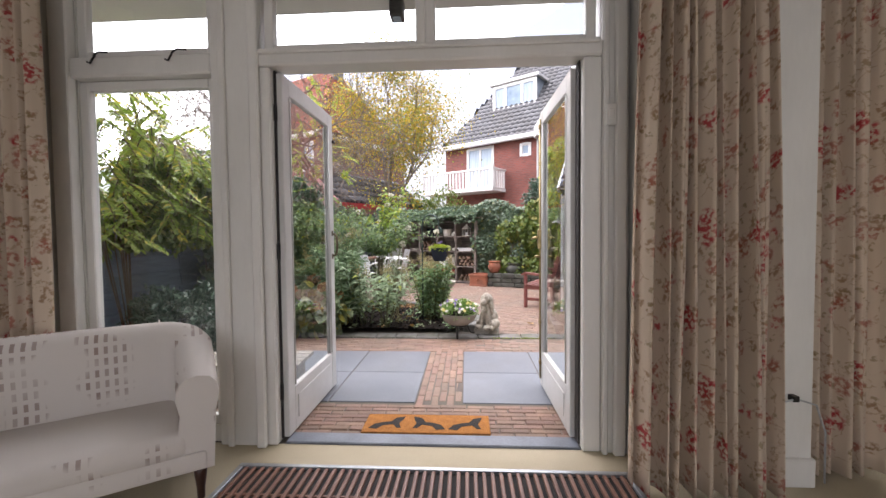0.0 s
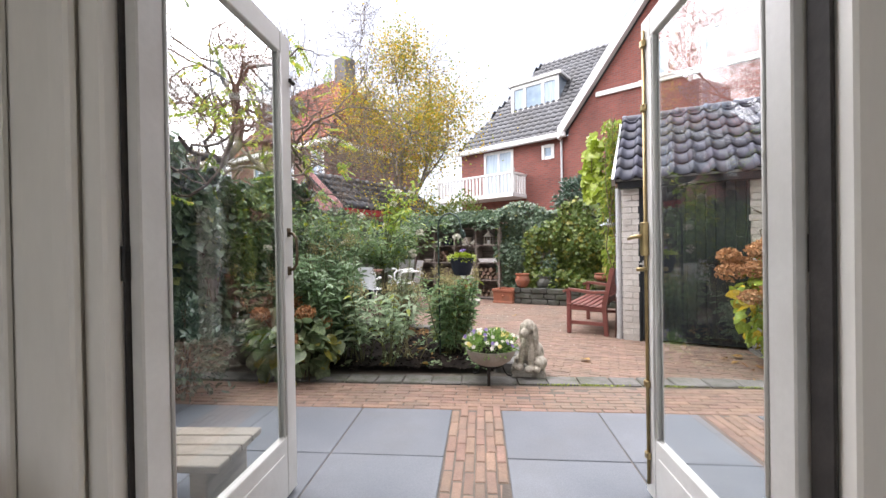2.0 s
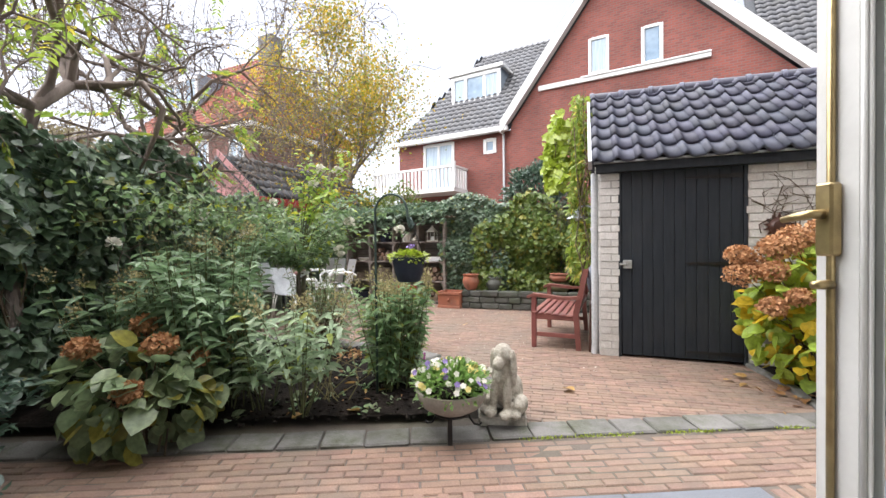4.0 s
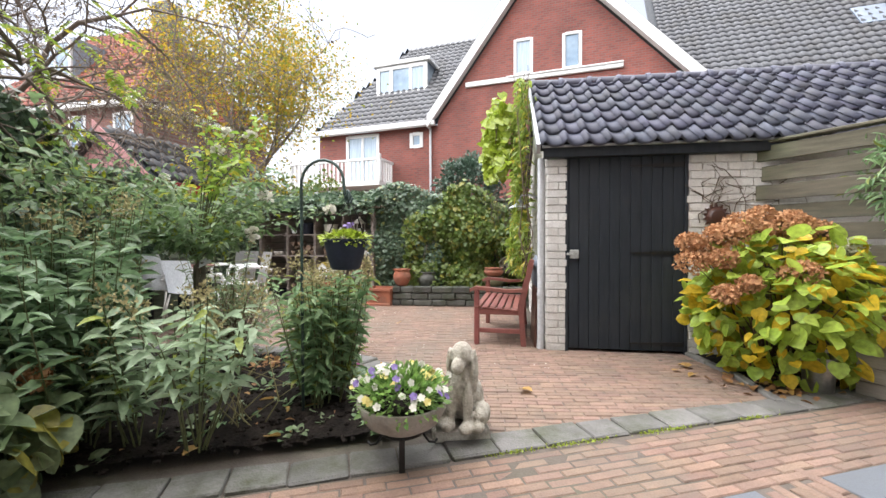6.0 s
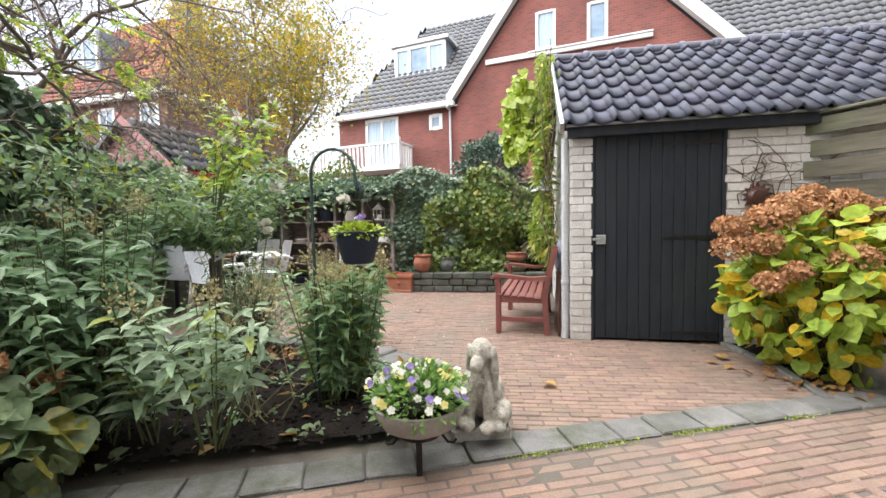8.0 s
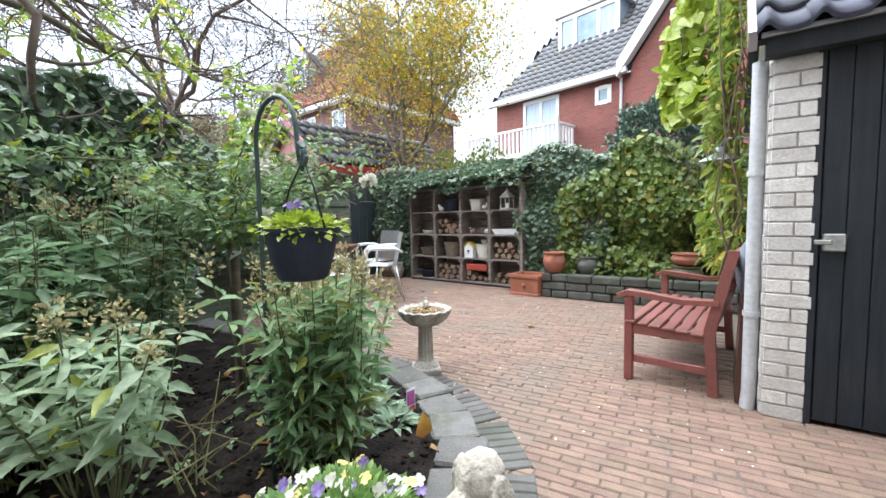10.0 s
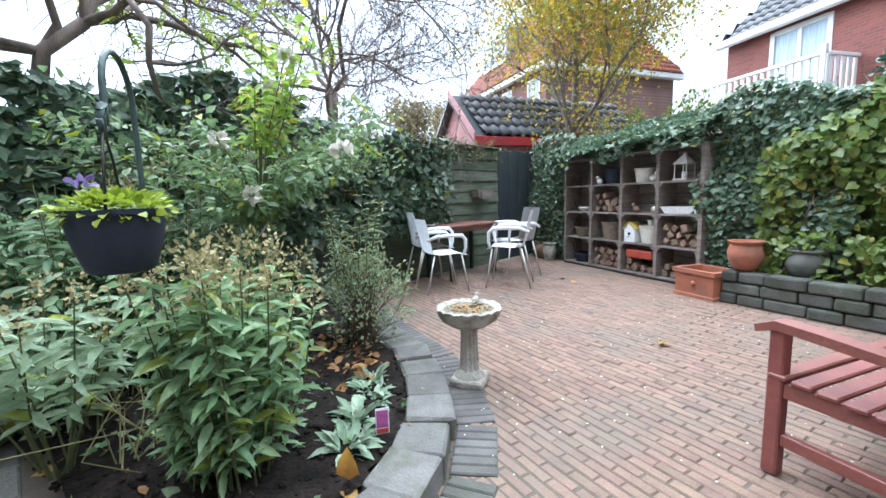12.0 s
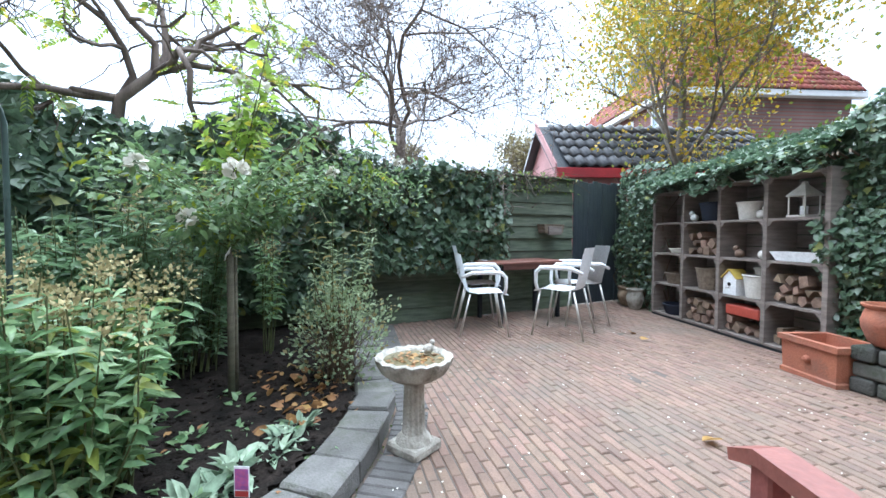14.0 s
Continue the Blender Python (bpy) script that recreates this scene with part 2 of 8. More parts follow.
def brick_mat(name, c1, c2, mortar, rot):
    """Far brickwork: courses of 6.5 cm bricks."""
    m, n, l, b = nt_of(name)
    tc = n.new("ShaderNodeTexCoord")
    mp = n.new("ShaderNodeMapping")
    mp.inputs["Rotation"].default_value = rot
    l.new(tc.outputs["Object"], mp.inputs["Vector"])
    br = n.new("ShaderNodeTexBrick")
    br.inputs["Color1"].default_value, br.inputs["Color2"].default_value, br.inputs["Mortar"].default_value = (*c1, 1), (*c2, 1), (*mortar, 1)
    br.inputs["Scale"].default_value, br.inputs["Brick Width"].default_value, br.inputs["Row Height"].default_value = 1.0, 0.22, 0.085
    br.inputs["Mortar Size"].default_value = 0.012
    l.new(mp.outputs["Vector"], br.inputs["Vector"])
    no = n.new("ShaderNodeTexNoise")
    no.inputs["Scale"].default_value, no.inputs["Detail"].default_value = 0.7, 6
    l.new(tc.outputs["Object"], no.inputs["Vector"])
    hv = n.new("ShaderNodeHueSaturation")
    mr = n.new("ShaderNodeMapRange")
    mr.inputs["From Min"].default_value, mr.inputs["From Max"].default_value = 0.3, 0.7
    mr.inputs["To Min"].default_value, mr.inputs["To Max"].default_value = 0.75, 1.2
    l.new(no.outputs["Fac"], mr.inputs["Value"])
    l.new(mr.outputs["Result"], hv.inputs["Value"])
    l.new(br.outputs["Color"], hv.inputs["Color"])
    l.new(hv.outputs["Color"], b.inputs["Base Color"])
    b.inputs["Roughness"].default_value = 0.85
    bp = n.new("ShaderNodeBump")
    bp.inputs["Strength"].default_value, bp.inputs["Distance"].default_value, bp.invert = 0.5, 0.01, True
    l.new(br.outputs["Fac"], bp.inputs["Height"])
    l.new(bp.outputs["Normal"], b.inputs["Normal"])
    return m


M_REDBRICK = brick_mat("red_brick_wall", (0.22, 0.058, 0.042), (0.15, 0.042, 0.034), (0.14, 0.085, 0.07), (radians(90), 0, 0))
M_REDBRICK2 = brick_mat("brown_brick_wall", (0.19, 0.072, 0.052), (0.13, 0.052, 0.042), (0.14, 0.10, 0.085), (radians(90), 0, 0))
# ---------------------------------------------------------------- the garden room
# floor, walls, ceiling; the garden front stands at y = 2.5
structure("floor", box(-4.0, 3.6, -3.4, 2.47, G - 0.1, G), M_CARPET, "cream floor covering worn at the garden doors")
structure("ceiling", box(-4.0, 3.6, -3.4, 2.62, 2.95, 3.1), M_PLASTER, "plain white plaster ceiling")
structure("wall_south", wall_grid(-4.1, 3.7, G - 0.1, 3.1, -3.5, -3.4, [(-2.4, 2.0, 0.3, 2.5)]), M_PLASTER, "plain white plaster wall of the room", "wall")
structure("wall_west", box(-4.1, -4.0, -3.4, 2.62, G - 0.1, 3.1), M_PLASTER, "plain white plaster side wall of the room", "wall")
structure("wall_east", box(3.6, 3.7, -3.4, 2.62, G - 0.1, 3.1), M_PLASTER, "plain white plaster side wall of the room", "wall")
front = wall_grid(-4.0, 3.6, G - 0.1, 2.95, 2.5, 2.62,
                  [(-2.48, -1.56, -0.02, 2.9), (-1.27, 0.80, G - 0.1, 2.9), (2.02, 3.0, 0.3, 2.9)])
structure("wall_north", front, M_WHITE, "white painted timber garden front", "wall")
# posts and casings of the front
bm = box(-1.56, -1.27, 2.44, 2.497, G, 2.95, 0.006)
box(-1.31, -1.25, 2.405, 2.438, G, 2.95, 0.008, bm)
box(-1.50, -1.46, 2.415, 2.438, G, 2.95, 0.006, bm)
structure("trim_1", bm, M_WHITE, "moulded white post between window and doors", "trim")
bm = box(0.80, 0.95, 2.44, 2.497, G, 2.95, 0.006)
box(0.86, 0.93, 2.40, 2.438, G, 2.95, 0.01, bm)
box(0.80, 0.83, 2.415, 2.438, G, 2.95, 0.006, bm)
box(0.96, 1.02, 2.36, 2.497, G, 2.95, 0.01, bm)
box(0.94, 1.06, 2.34, 2.497, G, G + 0.14, 0.01, bm)
structure("trim_2", bm, M_WHITE, "moulded white post beside the doors", "trim")
bm = box(-2.60, -2.48, 2.43, 2.497, G, 2.95, 0.006)
box(-2.74, -2.64, 2.36, 2.497, G, 2.95, 0.01, bm)
structure("trim_3", bm, M_WHITE, "moulded white post beside the window", "trim")
bm = box(1.56, 1.77, 2.16, 2.5, G, 2.95, 0.004)
box(1.55, 1.78, 2.14, 2.5, G, G + 0.15, 0.006, bm)
structure("pillar", bm, M_WHITE, "square white pillar with a plain plinth", "pillar")


def casement(name, x0, x1, z0, z1, y, label, category="window", stile=0.06):
    """A fixed frame of four bars with a real pane."""
    t = tagged(new(name), label, category, kind="structure")
    t.location = (x0, y, z0)
    w, h = x1 - x0, z1 - z0
    bm = box(0, stile, 0, 0.06, 0, h, 0.006)
    box(w - stile, w, 0, 0.06, 0, h, 0.006, bm)
    box(stile, w - stile, 0.002, 0.058, 0, stile, 0.006, bm)
    box(stile, w - stile, 0.002, 0.058, h - stile, h, 0.006, bm)
    part("window_frame", bm, M_WHITE, t)
    pane = part("pane", box(stile - 0.005, w - stile + 0.005, 0.03, 0.036, stile - 0.005, h - stile + 0.005), M_GLASS, t)
    pane.visible_shadow = False
    return t


casement("window_1", -2.48, -1.56, -0.02, 2.20, 2.51, "tall fixed garden window in a white frame")
casement("window_2", -2.48, -1.56, 2.33, 2.90, 2.51, "small white top-hung window with stay hooks")
casement("window_3", -1.25, -0.24, 2.33, 2.90, 2.51, "white transom window over the garden doors")
casement("window_4", -0.24, 0.78, 2.33, 2.90, 2.51, "white transom window over the garden doors")
# window_6 is unseen, added to frame the room's fill lamp
casement("window_6", -2.4, 2.0, 0.3, 2.5, -3.48, "broad unseen street window, added round the fill light of the through-room")
casement("window_5", 2.02, 3.0, 0.3, 2.9, 2.51, "tall garden window behind the curtain")
bm = box(-2.48, -1.56, 2.44, 2.60, 2.203, 2.327, 0.01)
structure("trim_4", bm, M_WHITE, "white rail between window and fanlight", "trim")
bm = box(-1.27, 0.80, 2.44, 2.60, 2.235, 2.327, 0.01)
box(-1.25, 0.78, 2.415, 2.438, 2.30, 2.327, 0.006, bm)
structure("trim_5", bm, M_WHITE, "white moulded rail over the garden doors", "trim")
bm = box(-1.268, -1.195, 2.45, 2.60, G, 2.232, 0.008)
structure("trim_6", bm, M_WHITE, "white door jamb", "trim")
bm = box(0.69, 0.798, 2.45, 2.60, G, 2.232, 0.008)
structure("trim_7", bm, M_WHITE, "white door jamb", "trim")
# dark strips: the shade in the gap between jamb and leaf, put in as colour
M_GAPSHADE = mat("dark_gap_shade", (0.016, 0.014, 0.013), (0.03, 0.026, 0.024), 12, 0.8, 0.1)
structure("trim_8", box(-1.1935, -1.181, 2.50, 2.575, G + 0.02, 2.23, 0.003), M_GAPSHADE, "dark strip put in for the shadow gap beside the door leaf", "trim")
structure("trim_9", box(0.677, 0.6885, 2.50, 2.575, G + 0.02, 2.23, 0.003), M_GAPSHADE, "dark strip put in for the shadow gap beside the door leaf", "trim")
bm = box(-1.155, 0.685, 2.47, 2.60, G - 0.06, G + 0.015, 0.006)
structure("threshold", bm, M_STONE_SILL, "worn blue-grey stone door sill", "door sill")
bm = box(-3.9, -2.75, 2.46, 2.497, G, G + 0.12, 0.006)
structure("baseboard", bm, M_WHITE, "white painted baseboard", "baseboard")
# the canopy over the garden front and the upper house wall behind the camera
bm = box(-4.6, 4.2, 2.625, 3.2, 2.94, 3.06, 0.01)
structure("canopy", bm, M_PLASTER, "flat white canopy over the garden front", "canopy")
bm = wall_grid(-6.0, 6.0, 3.1, 8.0, 2.2, 2.55, [])
structure("wall_upper", bm, M_REDBRICK2, "brown brick upper house wall", "wall")
bm = box(-6.0, -4.1, 2.3, 2.6, G - 0.1, 3.1)
structure("wall_outer_west", bm, M_REDBRICK2, "brown brick house wall", "wall")
bm = box(3.7, 6.0, 2.3, 2.6, G - 0.1, 3.1)
structure("wall_outer_east", bm, M_REDBRICK2, "brown brick house wall", "wall")

# ---------------------------------------------------------------- ground
bm = bmesh.new()
bmesh.ops.create_grid(bm, x_segments=8, y_segments=8, size=220)
bmesh.ops.translate(bm, verts=bm.verts, vec=(0, 0, G - 0.006))
structure("ground", bm, M_EARTH, "sandy ground under and around the paving", "ground")
bpy.data.objects["ground"].location.z = 0.0

# ---------------------------------------------------------------- sheds, fences, houses
A = -23.0
shed = thing("garden_shed", pose(1.66, 6.89, G, 0, 0, A), "white-washed brick garden shed with a pan-tiled roof", "shed")
# shed: x along its front, y to the back; the door at 0.20 to 1.30
def brick_face(length, height, skip, bm, y=0.0, axis="x", course=0.078, step=0.225):
    """Proud bricks on a face; skip holds (x0, x1, z0, z1) left bare."""
    r = random.Random(3)
    k, z = 0, 0.004
    while z + course < height + 0.01:
        x = 0.0 if k % 2 == 0 else -step / 2
        while x < length:
            a, b = max(x, 0.0) + 0.004, min(x + step, length) - 0.004
            for s in skip:
                if s[2] < z + course / 2 < s[3]:
                    if s[0] < a < s[1]:
                        a = s[1] + 0.004
                    if s[0] < b < s[1]:
                        b = s[0] - 0.004
                    if a <= s[0] and b >= s[1]:
                        b = s[0] - 0.004
            if b - a > 0.03:
                d = 0.008 + r.random() * 0.006
                if axis == "x":
                    box(a, b, y - d, y + 0.004, z, z + course - 0.009, 0.003, bm)
                else:
                    box(y - d, y + 0.004, a, b, z, z + course - 0.009, 0.003, bm)
            x += step
        z += course
        k += 1
    return bm


SHED_L, SHED_D, SHED_H = 4.6, 2.6, 2.02
bm = wall_grid(0, SHED_L, 0, SHED_H, 0, 0.2, [(0.20, 1.32, 0, 1.97)])
shed_wall = part("wall", bm, M_MORTAR, shed)
part("wall", box(0.0, 0.2, 0.2, SHED_D, 0, SHED_H), M_MORTAR, shed)
part("wall", box(SHED_L - 0.2, SHED_L, 0.2, SHED_D, 0, SHED_H), M_MORTAR, shed)
part("wall", box(0.2, SHED_L - 0.2, SHED_D - 0.2, SHED_D, 0, SHED_H), M_MORTAR, shed)
tagged(part("brickwork", brick_face(0.20, 1.97, [], brick_face(2.4, 1.97, [(-0.01, 1.32, -1, 3)], bmesh.new())), M_BRICKWALL, shed_wall, "white-washed bricks of the front"), kind="stuff")
tagged(part("brickwork", brick_face(SHED_D, 1.97, [], bmesh.new(), axis="y"), M_BRICKWALL, shed_wall, "white-washed bricks of the side"), kind="stuff")
# gable ends
RIDGE, PITCH = 1.3, 0.80
for x in (0.0, SHED_L - 0.2):
    g = bmesh.new()
    c = [(x, 0.0, SHED_H), (x, SHED_D, SHED_H), (x, RIDGE, SHED_H + PITCH * RIDGE)]
    a = [g.verts.new(p) for p in c]
    b = [g.verts.new((p[0] + 0.2, p[1], p[2])) for p in c]
    g.faces.new(a), g.faces.new(b)
    for i in range(3):
        g.faces.new((a[i], a[(i + 1) % 3], b[(i + 1) % 3], b[i]))
    part("gable", g, M_BRICKWALL, shed)


def pan_roof(width, run, pitch, tw, th, amp, sub=8, rows_thick=0.018):
    """Overlapping S-shaped pan tiles on a slope that rises along y; every tile is a piece of its own in one mesh."""
    slope = math.hypot(1, pitch)
    up = Vector((0, 1 / slope, pitch / slope))
    nrm = Vector((0, -pitch / slope, 1 / slope))
    verts, faces = [], []
    n_c, n_r = int(math.ceil(width / tw)), int(math.ceil(run * slope / th))
    r = random.Random(5)
    for j in range(n_r):
        for i in range(n_c):
            x0, s0 = i * tw, j * th
            jit = (r.random() - 0.5) * 0.012
            base = len(verts)
            for e, (s, lift) in enumerate(((s0 + jit, 0.034), (s0 + jit, 0.006), (min(s0 + th * 1.12, run * slope), 0.004))):
                for k in range(sub + 1):
                    f = k / sub
                    h = amp * (1.9 * math.exp(-((f - 0.20) / 0.15) ** 2) - 0.55 * math.sin(math.pi * min(max((f - 0.38) / 0.66, 0), 1))) + 0.02
                    p = Vector((x0 + f * tw * 1.04, 0, 0)) + up * (s + 0.03 * (f - 0.5) * (e < 2)) + nrm * (h + lift)
                    verts.append(tuple(p))
            w = sub + 1
            for e in ((1, 0), (0, 2)):
                for k in range(sub):
                    faces.append((base + e[0] * w + k, base + e[0] * w + k + 1, base + e[1] * w + k + 1, base + e[1] * w + k))
    return verts, faces


v, f = pan_roof(SHED_L + 0.16, RIDGE + 0.12, PITCH, 0.205, 0.28, 0.026, 12)
roof = part("roof", slab([(-0.08, -0.10, SHED_H + 0.02), (SHED_L + 0.08, -0.10, SHED_H + 0.02), (SHED_L + 0.08, RIDGE, SHED_H + 0.02 + PITCH * (RIDGE + 0.1)), (-0.08, RIDGE, SHED_H + 0.02 + PITCH * (RIDGE + 0.1))], 0.03), M_DARKWOOD, shed, "roof boards under the tiles")
tiles = tagged(mesh_part("roof_tile", v, f, M_PAN, roof, "glazed blue-black pan tiles", True), kind="stuff")
tiles.location = (-0.08, -0.14, SHED_H + 0.005)
part("roof", slab([(-0.08, RIDGE, SHED_H + 0.02 + PITCH * (RIDGE + 0.1)), (SHED_L + 0.08, RIDGE, SHED_H + 0.02 + PITCH * (RIDGE + 0.1)), (SHED_L + 0.08, SHED_D + 0.1, SHED_H), (-0.08, SHED_D + 0.1, SHED_H)], 0.04), M_PAN, shed, "far slope of the tiled roof")
RZ = SHED_H + PITCH * (RIDGE + 0.1) + 0.03
for i in range(13):
    m = pose(-0.08 + i * 0.36, RIDGE, RZ, 0, 90, 0)
    g = bmesh.new()
    lathe([(0.085, 0), (0.095, 0.012), (0.095, 0.05), (0.085, 0.06), (0.075, 0.37)], 14, g, m)
    part("ridge_tile", g, M_PAN, shed, smooth=40)
# fascia, gutter board, verge, downpipe
part("fascia", box(-0.04, 2.45, -0.10, -0.012, SHED_H - 0.07, SHED_H + 0.035, 0.004), M_DARKWOOD, shed, "dark painted gutter board over the door")
part("gutter_edge", box(-0.06, 2.5, -0.135, -0.104, SHED_H + 0.02, SHED_H + 0.045, 0.004), mat("zinc", (0.42, 0.44, 0.46), (0.30, 0.32, 0.34), 5, 0.4, 0.1, metal=0.8), shed, "thin zinc gutter edge")
M_ZINC = bpy.data.materials["zinc"]
part("verge", slab([(-0.115, -0.16, SHED_H + 0.05), (-0.075, -0.16, SHED_H + 0.05), (-0.075, RIDGE, RZ), (-0.115, RIDGE, RZ)], 0.10), M_ZINC, shed, "grey metal verge trim")
M_PVC = mat("grey_white_pvc", (0.46, 0.47, 0.48), (0.38, 0.39, 0.40), 3, 0.4, 0.03, stain=(0.30, 0.28, 0.22), stain_amount=0.4)
dp = part("downpipe", tube([(-0.052, 0.06, SHED_H - 0.05), (-0.052, 0.06, 0.10), (-0.060, 0.05, 0.0)], 0.037, 14), M_PVC, shed, "pale grey plastic downpipe", 40)
for z in (0.55, 1.35):
    part("clamp", lathe([(0.044, z), (0.044, z + 0.03)], 14, m=pose(-0.052, 0.06, 0)), M_PVC, dp)

# the dark plank door
door = part("door", box(0.215, 1.305, 0.02, 0.06, 0.03, 1.955), M_DARKWOOD, shed, "blackish green ledged plank door, closed")
for i in range(11):
    x = 0.218 + i * 0.0988
    part("plank", box(x, x + 0.0958, -0.004, 0.018, 0.03, 1.955, 0.004), M_DARKWOOD, door)
bm = box(0.18, 0.213, -0.012, 0.1, 0, 1.99, 0.004)
box(1.307, 1.34, -0.012, 0.1, 0, 1.99, 0.004, bm)
box(0.213, 1.307, -0.010, 0.1, 1.96, 1.99, 0.004, bm)
part("door_frame", bm, M_DARKWOOD, shed)
M_IRON = mat("black_iron", (0.02, 0.02, 0.02), (0.03, 0.028, 0.026), 20, 0.5, 0.2, 90, metal=0.6)
for z in (0.10, 1.0, 1.86):
    part("strap_hinge", prism([(0.80, z - 0.008), (1.30, z - 0.022), (1.30, z + 0.022), (0.80, z + 0.008)], -0.012, -0.005), M_IRON, door, "long black strap hinge")
M_STEEL = mat("dull_steel", (0.42, 0.42, 0.40), (0.30, 0.30, 0.28), 30, 0.35, 0.05, metal=0.9)
lock = part("lock", box(0.225, 0.315, -0.03, -0.004, 0.94, 1.03, 0.006), M_STEEL, door, "steel box lock")
part("latch", box(0.19, 0.26, -0.045, -0.03, 0.975, 1.0, 0.005), M_STEEL, lock)

# ---------------------------------------------------------------- fences
def plank_fence(name, p0, p1, z0, z1, rows, label, material, gap=0.012, cap=True, posts=2.0, overlap=0.0):
    """Horizontal boards on posts, from p0 to p1."""
    d = Vector((p1[0] - p0[0], p1[1] - p0[1], 0))
    t = thing(name, pose(p0[0], p0[1], z0, 0, 0, math.degrees(math.atan2(d.y, d.x))), label, "fence")
    h, n = (z1 - z0) / rows, d.length
    r = random.Random(int(n * 10))
    cuts = [0.0]
    while cuts[-1] + posts * 1.3 < n:
        cuts.append(cuts[-1] + posts)
    cuts.append(n)
    for k in range(rows):
        for a, b in zip(cuts, cuts[1:]):
            off = (0.020 if k % 2 else -0.020) + r.uniform(-0.004, 0.004)
            dz = r.uniform(-0.006, 0.006)
            zc = (k + 0.5) * h + dz
            tilt = pose(0, off if gap > 0 else 0.25 * off, zc, 0 if gap > 0 else -9)
            part("plank", box(a + 0.004, b - 0.004, -0.012, 0.012, -h / 2 + gap / 2, h / 2 - gap / 2, 0.004, m=tilt), material, t)
    for a in cuts:
        a = min(max(a, 0.04), n - 0.04)
        part("post", box(a - 0.035, a + 0.035, 0.03, 0.10, 0, z1 - z0 + 0.03, 0.006), material, t)
    if cap:
        part("rail", box(-0.01, n + 0.01, -0.045, 0.06, z1 - z0 + 0.004, z1 - z0 + 0.03, 0.006), material, t)
    return t


plank_fence("plank_fence", (3.44, 6.24), (4.30, 2.66), G, 1.90, 11, "weathered horizontal plank fence with gaps", M_OLDWOOD, gap=0.045)
plank_fence("plank_fence", (-3.62, 2.7), (-3.38, 5.6), G, 1.55, 9, "blue-grey painted plank fence under the climbers", M_BLUEWOOD, gap=-0.012)
plank_fence("plank_fence", (-3.38, 5.6), (-2.86, 11.25), G, 1.80, 11, "mossy green plank fence under the ivy", M_GREENWOOD, gap=-0.012)
plank_fence("plank_fence", (-2.80, 12.55), (4.6, 9.42), G, 1.75, 11, "dark plank fence behind the ivy", M_GREENWOOD, gap=-0.012)

# dark upright-board gate at the corner
M_GATE = mat("blue_black_stain", (0.034, 0.046, 0.056), (0.020, 0.028, 0.034), 6, 0.6, 0.3, 50, stretch=(6, 6, 0.6), stain=(0.06, 0.085, 0.06), stain_amount=0.5)
gate = thing("garden_gate", pose(-2.86, 11.27, G, 0, 0, 86), "dark upright-board garden gate, closed", "gate")
for i in range(11):
    part("board", box(i * 0.105, i * 0.105 + 0.10, -0.012 + 0.006 * (i % 3), 0.012 + 0.006 * (i % 3), 0.02, 1.95 - 0.012 * (i % 4), 0.004), M_GATE, gate)
part("rail", box(0, 1.16, 0.03, 0.06, 0.4, 0.5, 0.004), M_DARKWOOD, gate)
part("rail", box(0, 1.16, 0.03, 0.06, 1.4, 1.5, 0.004), M_DARKWOOD, gate)

# ---------------------------------------------------------------- the red-brick house across the gardens
HX, HY, EAVE = 3.766, 19.748, 6.05
house = thing("gabled_house", pose(HX, HY, 0, 0, 0, -34), "red-brick house with a white-trimmed gable and grey tiled roof", "house")
SL = 1.39
holes = [(-4.45, -2.80, 3.55, 5.78), (-1.29, -0.72, 5.02, 5.66)]
bm = wall_grid(-5.9, -0.02, -0.2, 5.9, 0.0, 0.3, holes)
part("wall", bm, M_REDBRICK, house)
bm = wall_grid(0.0, 9.6, -0.2, 6.05, -0.12, 0.3, [])
part("wall", bm, M_REDBRICK, house)
# gable with two windows
AX, AZ = 4.35, 11.75
RS = (AZ - 6.05) / (9.6 - AX)
g = bmesh.new()
LS = (AZ - 6.05) / AX

W1, W2 = (3.19, 3.89, 7.47, 8.84), (5.01, 5.67, 7.45, 8.79)
prism([(0.0, 6.05), (9.6, 6.05), (9.6 - 1.40 / RS, 7.45), (1.40 / LS, 7.45)], -0.12, 0.25, g)
lz = lambda x: 6.05 + LS * x
rz = lambda x: AZ - RS * (x - AX)
prism([(1.40 / LS, 7.452), (W1[0], 7.452), (W1[0], lz(W1[0]))], -0.12, 0.25, g)
prism([(W1[0], 8.84), (W1[1], 8.84), (W1[1], lz(W1[1])), (W1[0], lz(W1[0]))], -0.12, 0.25, g)
prism([(W1[1], 7.452), (W2[0], 7.452), (W2[0], rz(W2[0])), (AX, AZ), (W1[1], lz(W1[1]))], -0.12, 0.25, g)
prism([(W2[0], 8.79), (W2[1], 8.79), (W2[1], rz(W2[1])), (W2[0], rz(W2[0]))], -0.12, 0.25, g)
prism([(W2[1], 7.452), (9.6 - 1.40 / RS, 7.452), (W2[1], rz(W2[1]))], -0.12, 0.25, g)
part("gable_wall", g, M_REDBRICK, house)


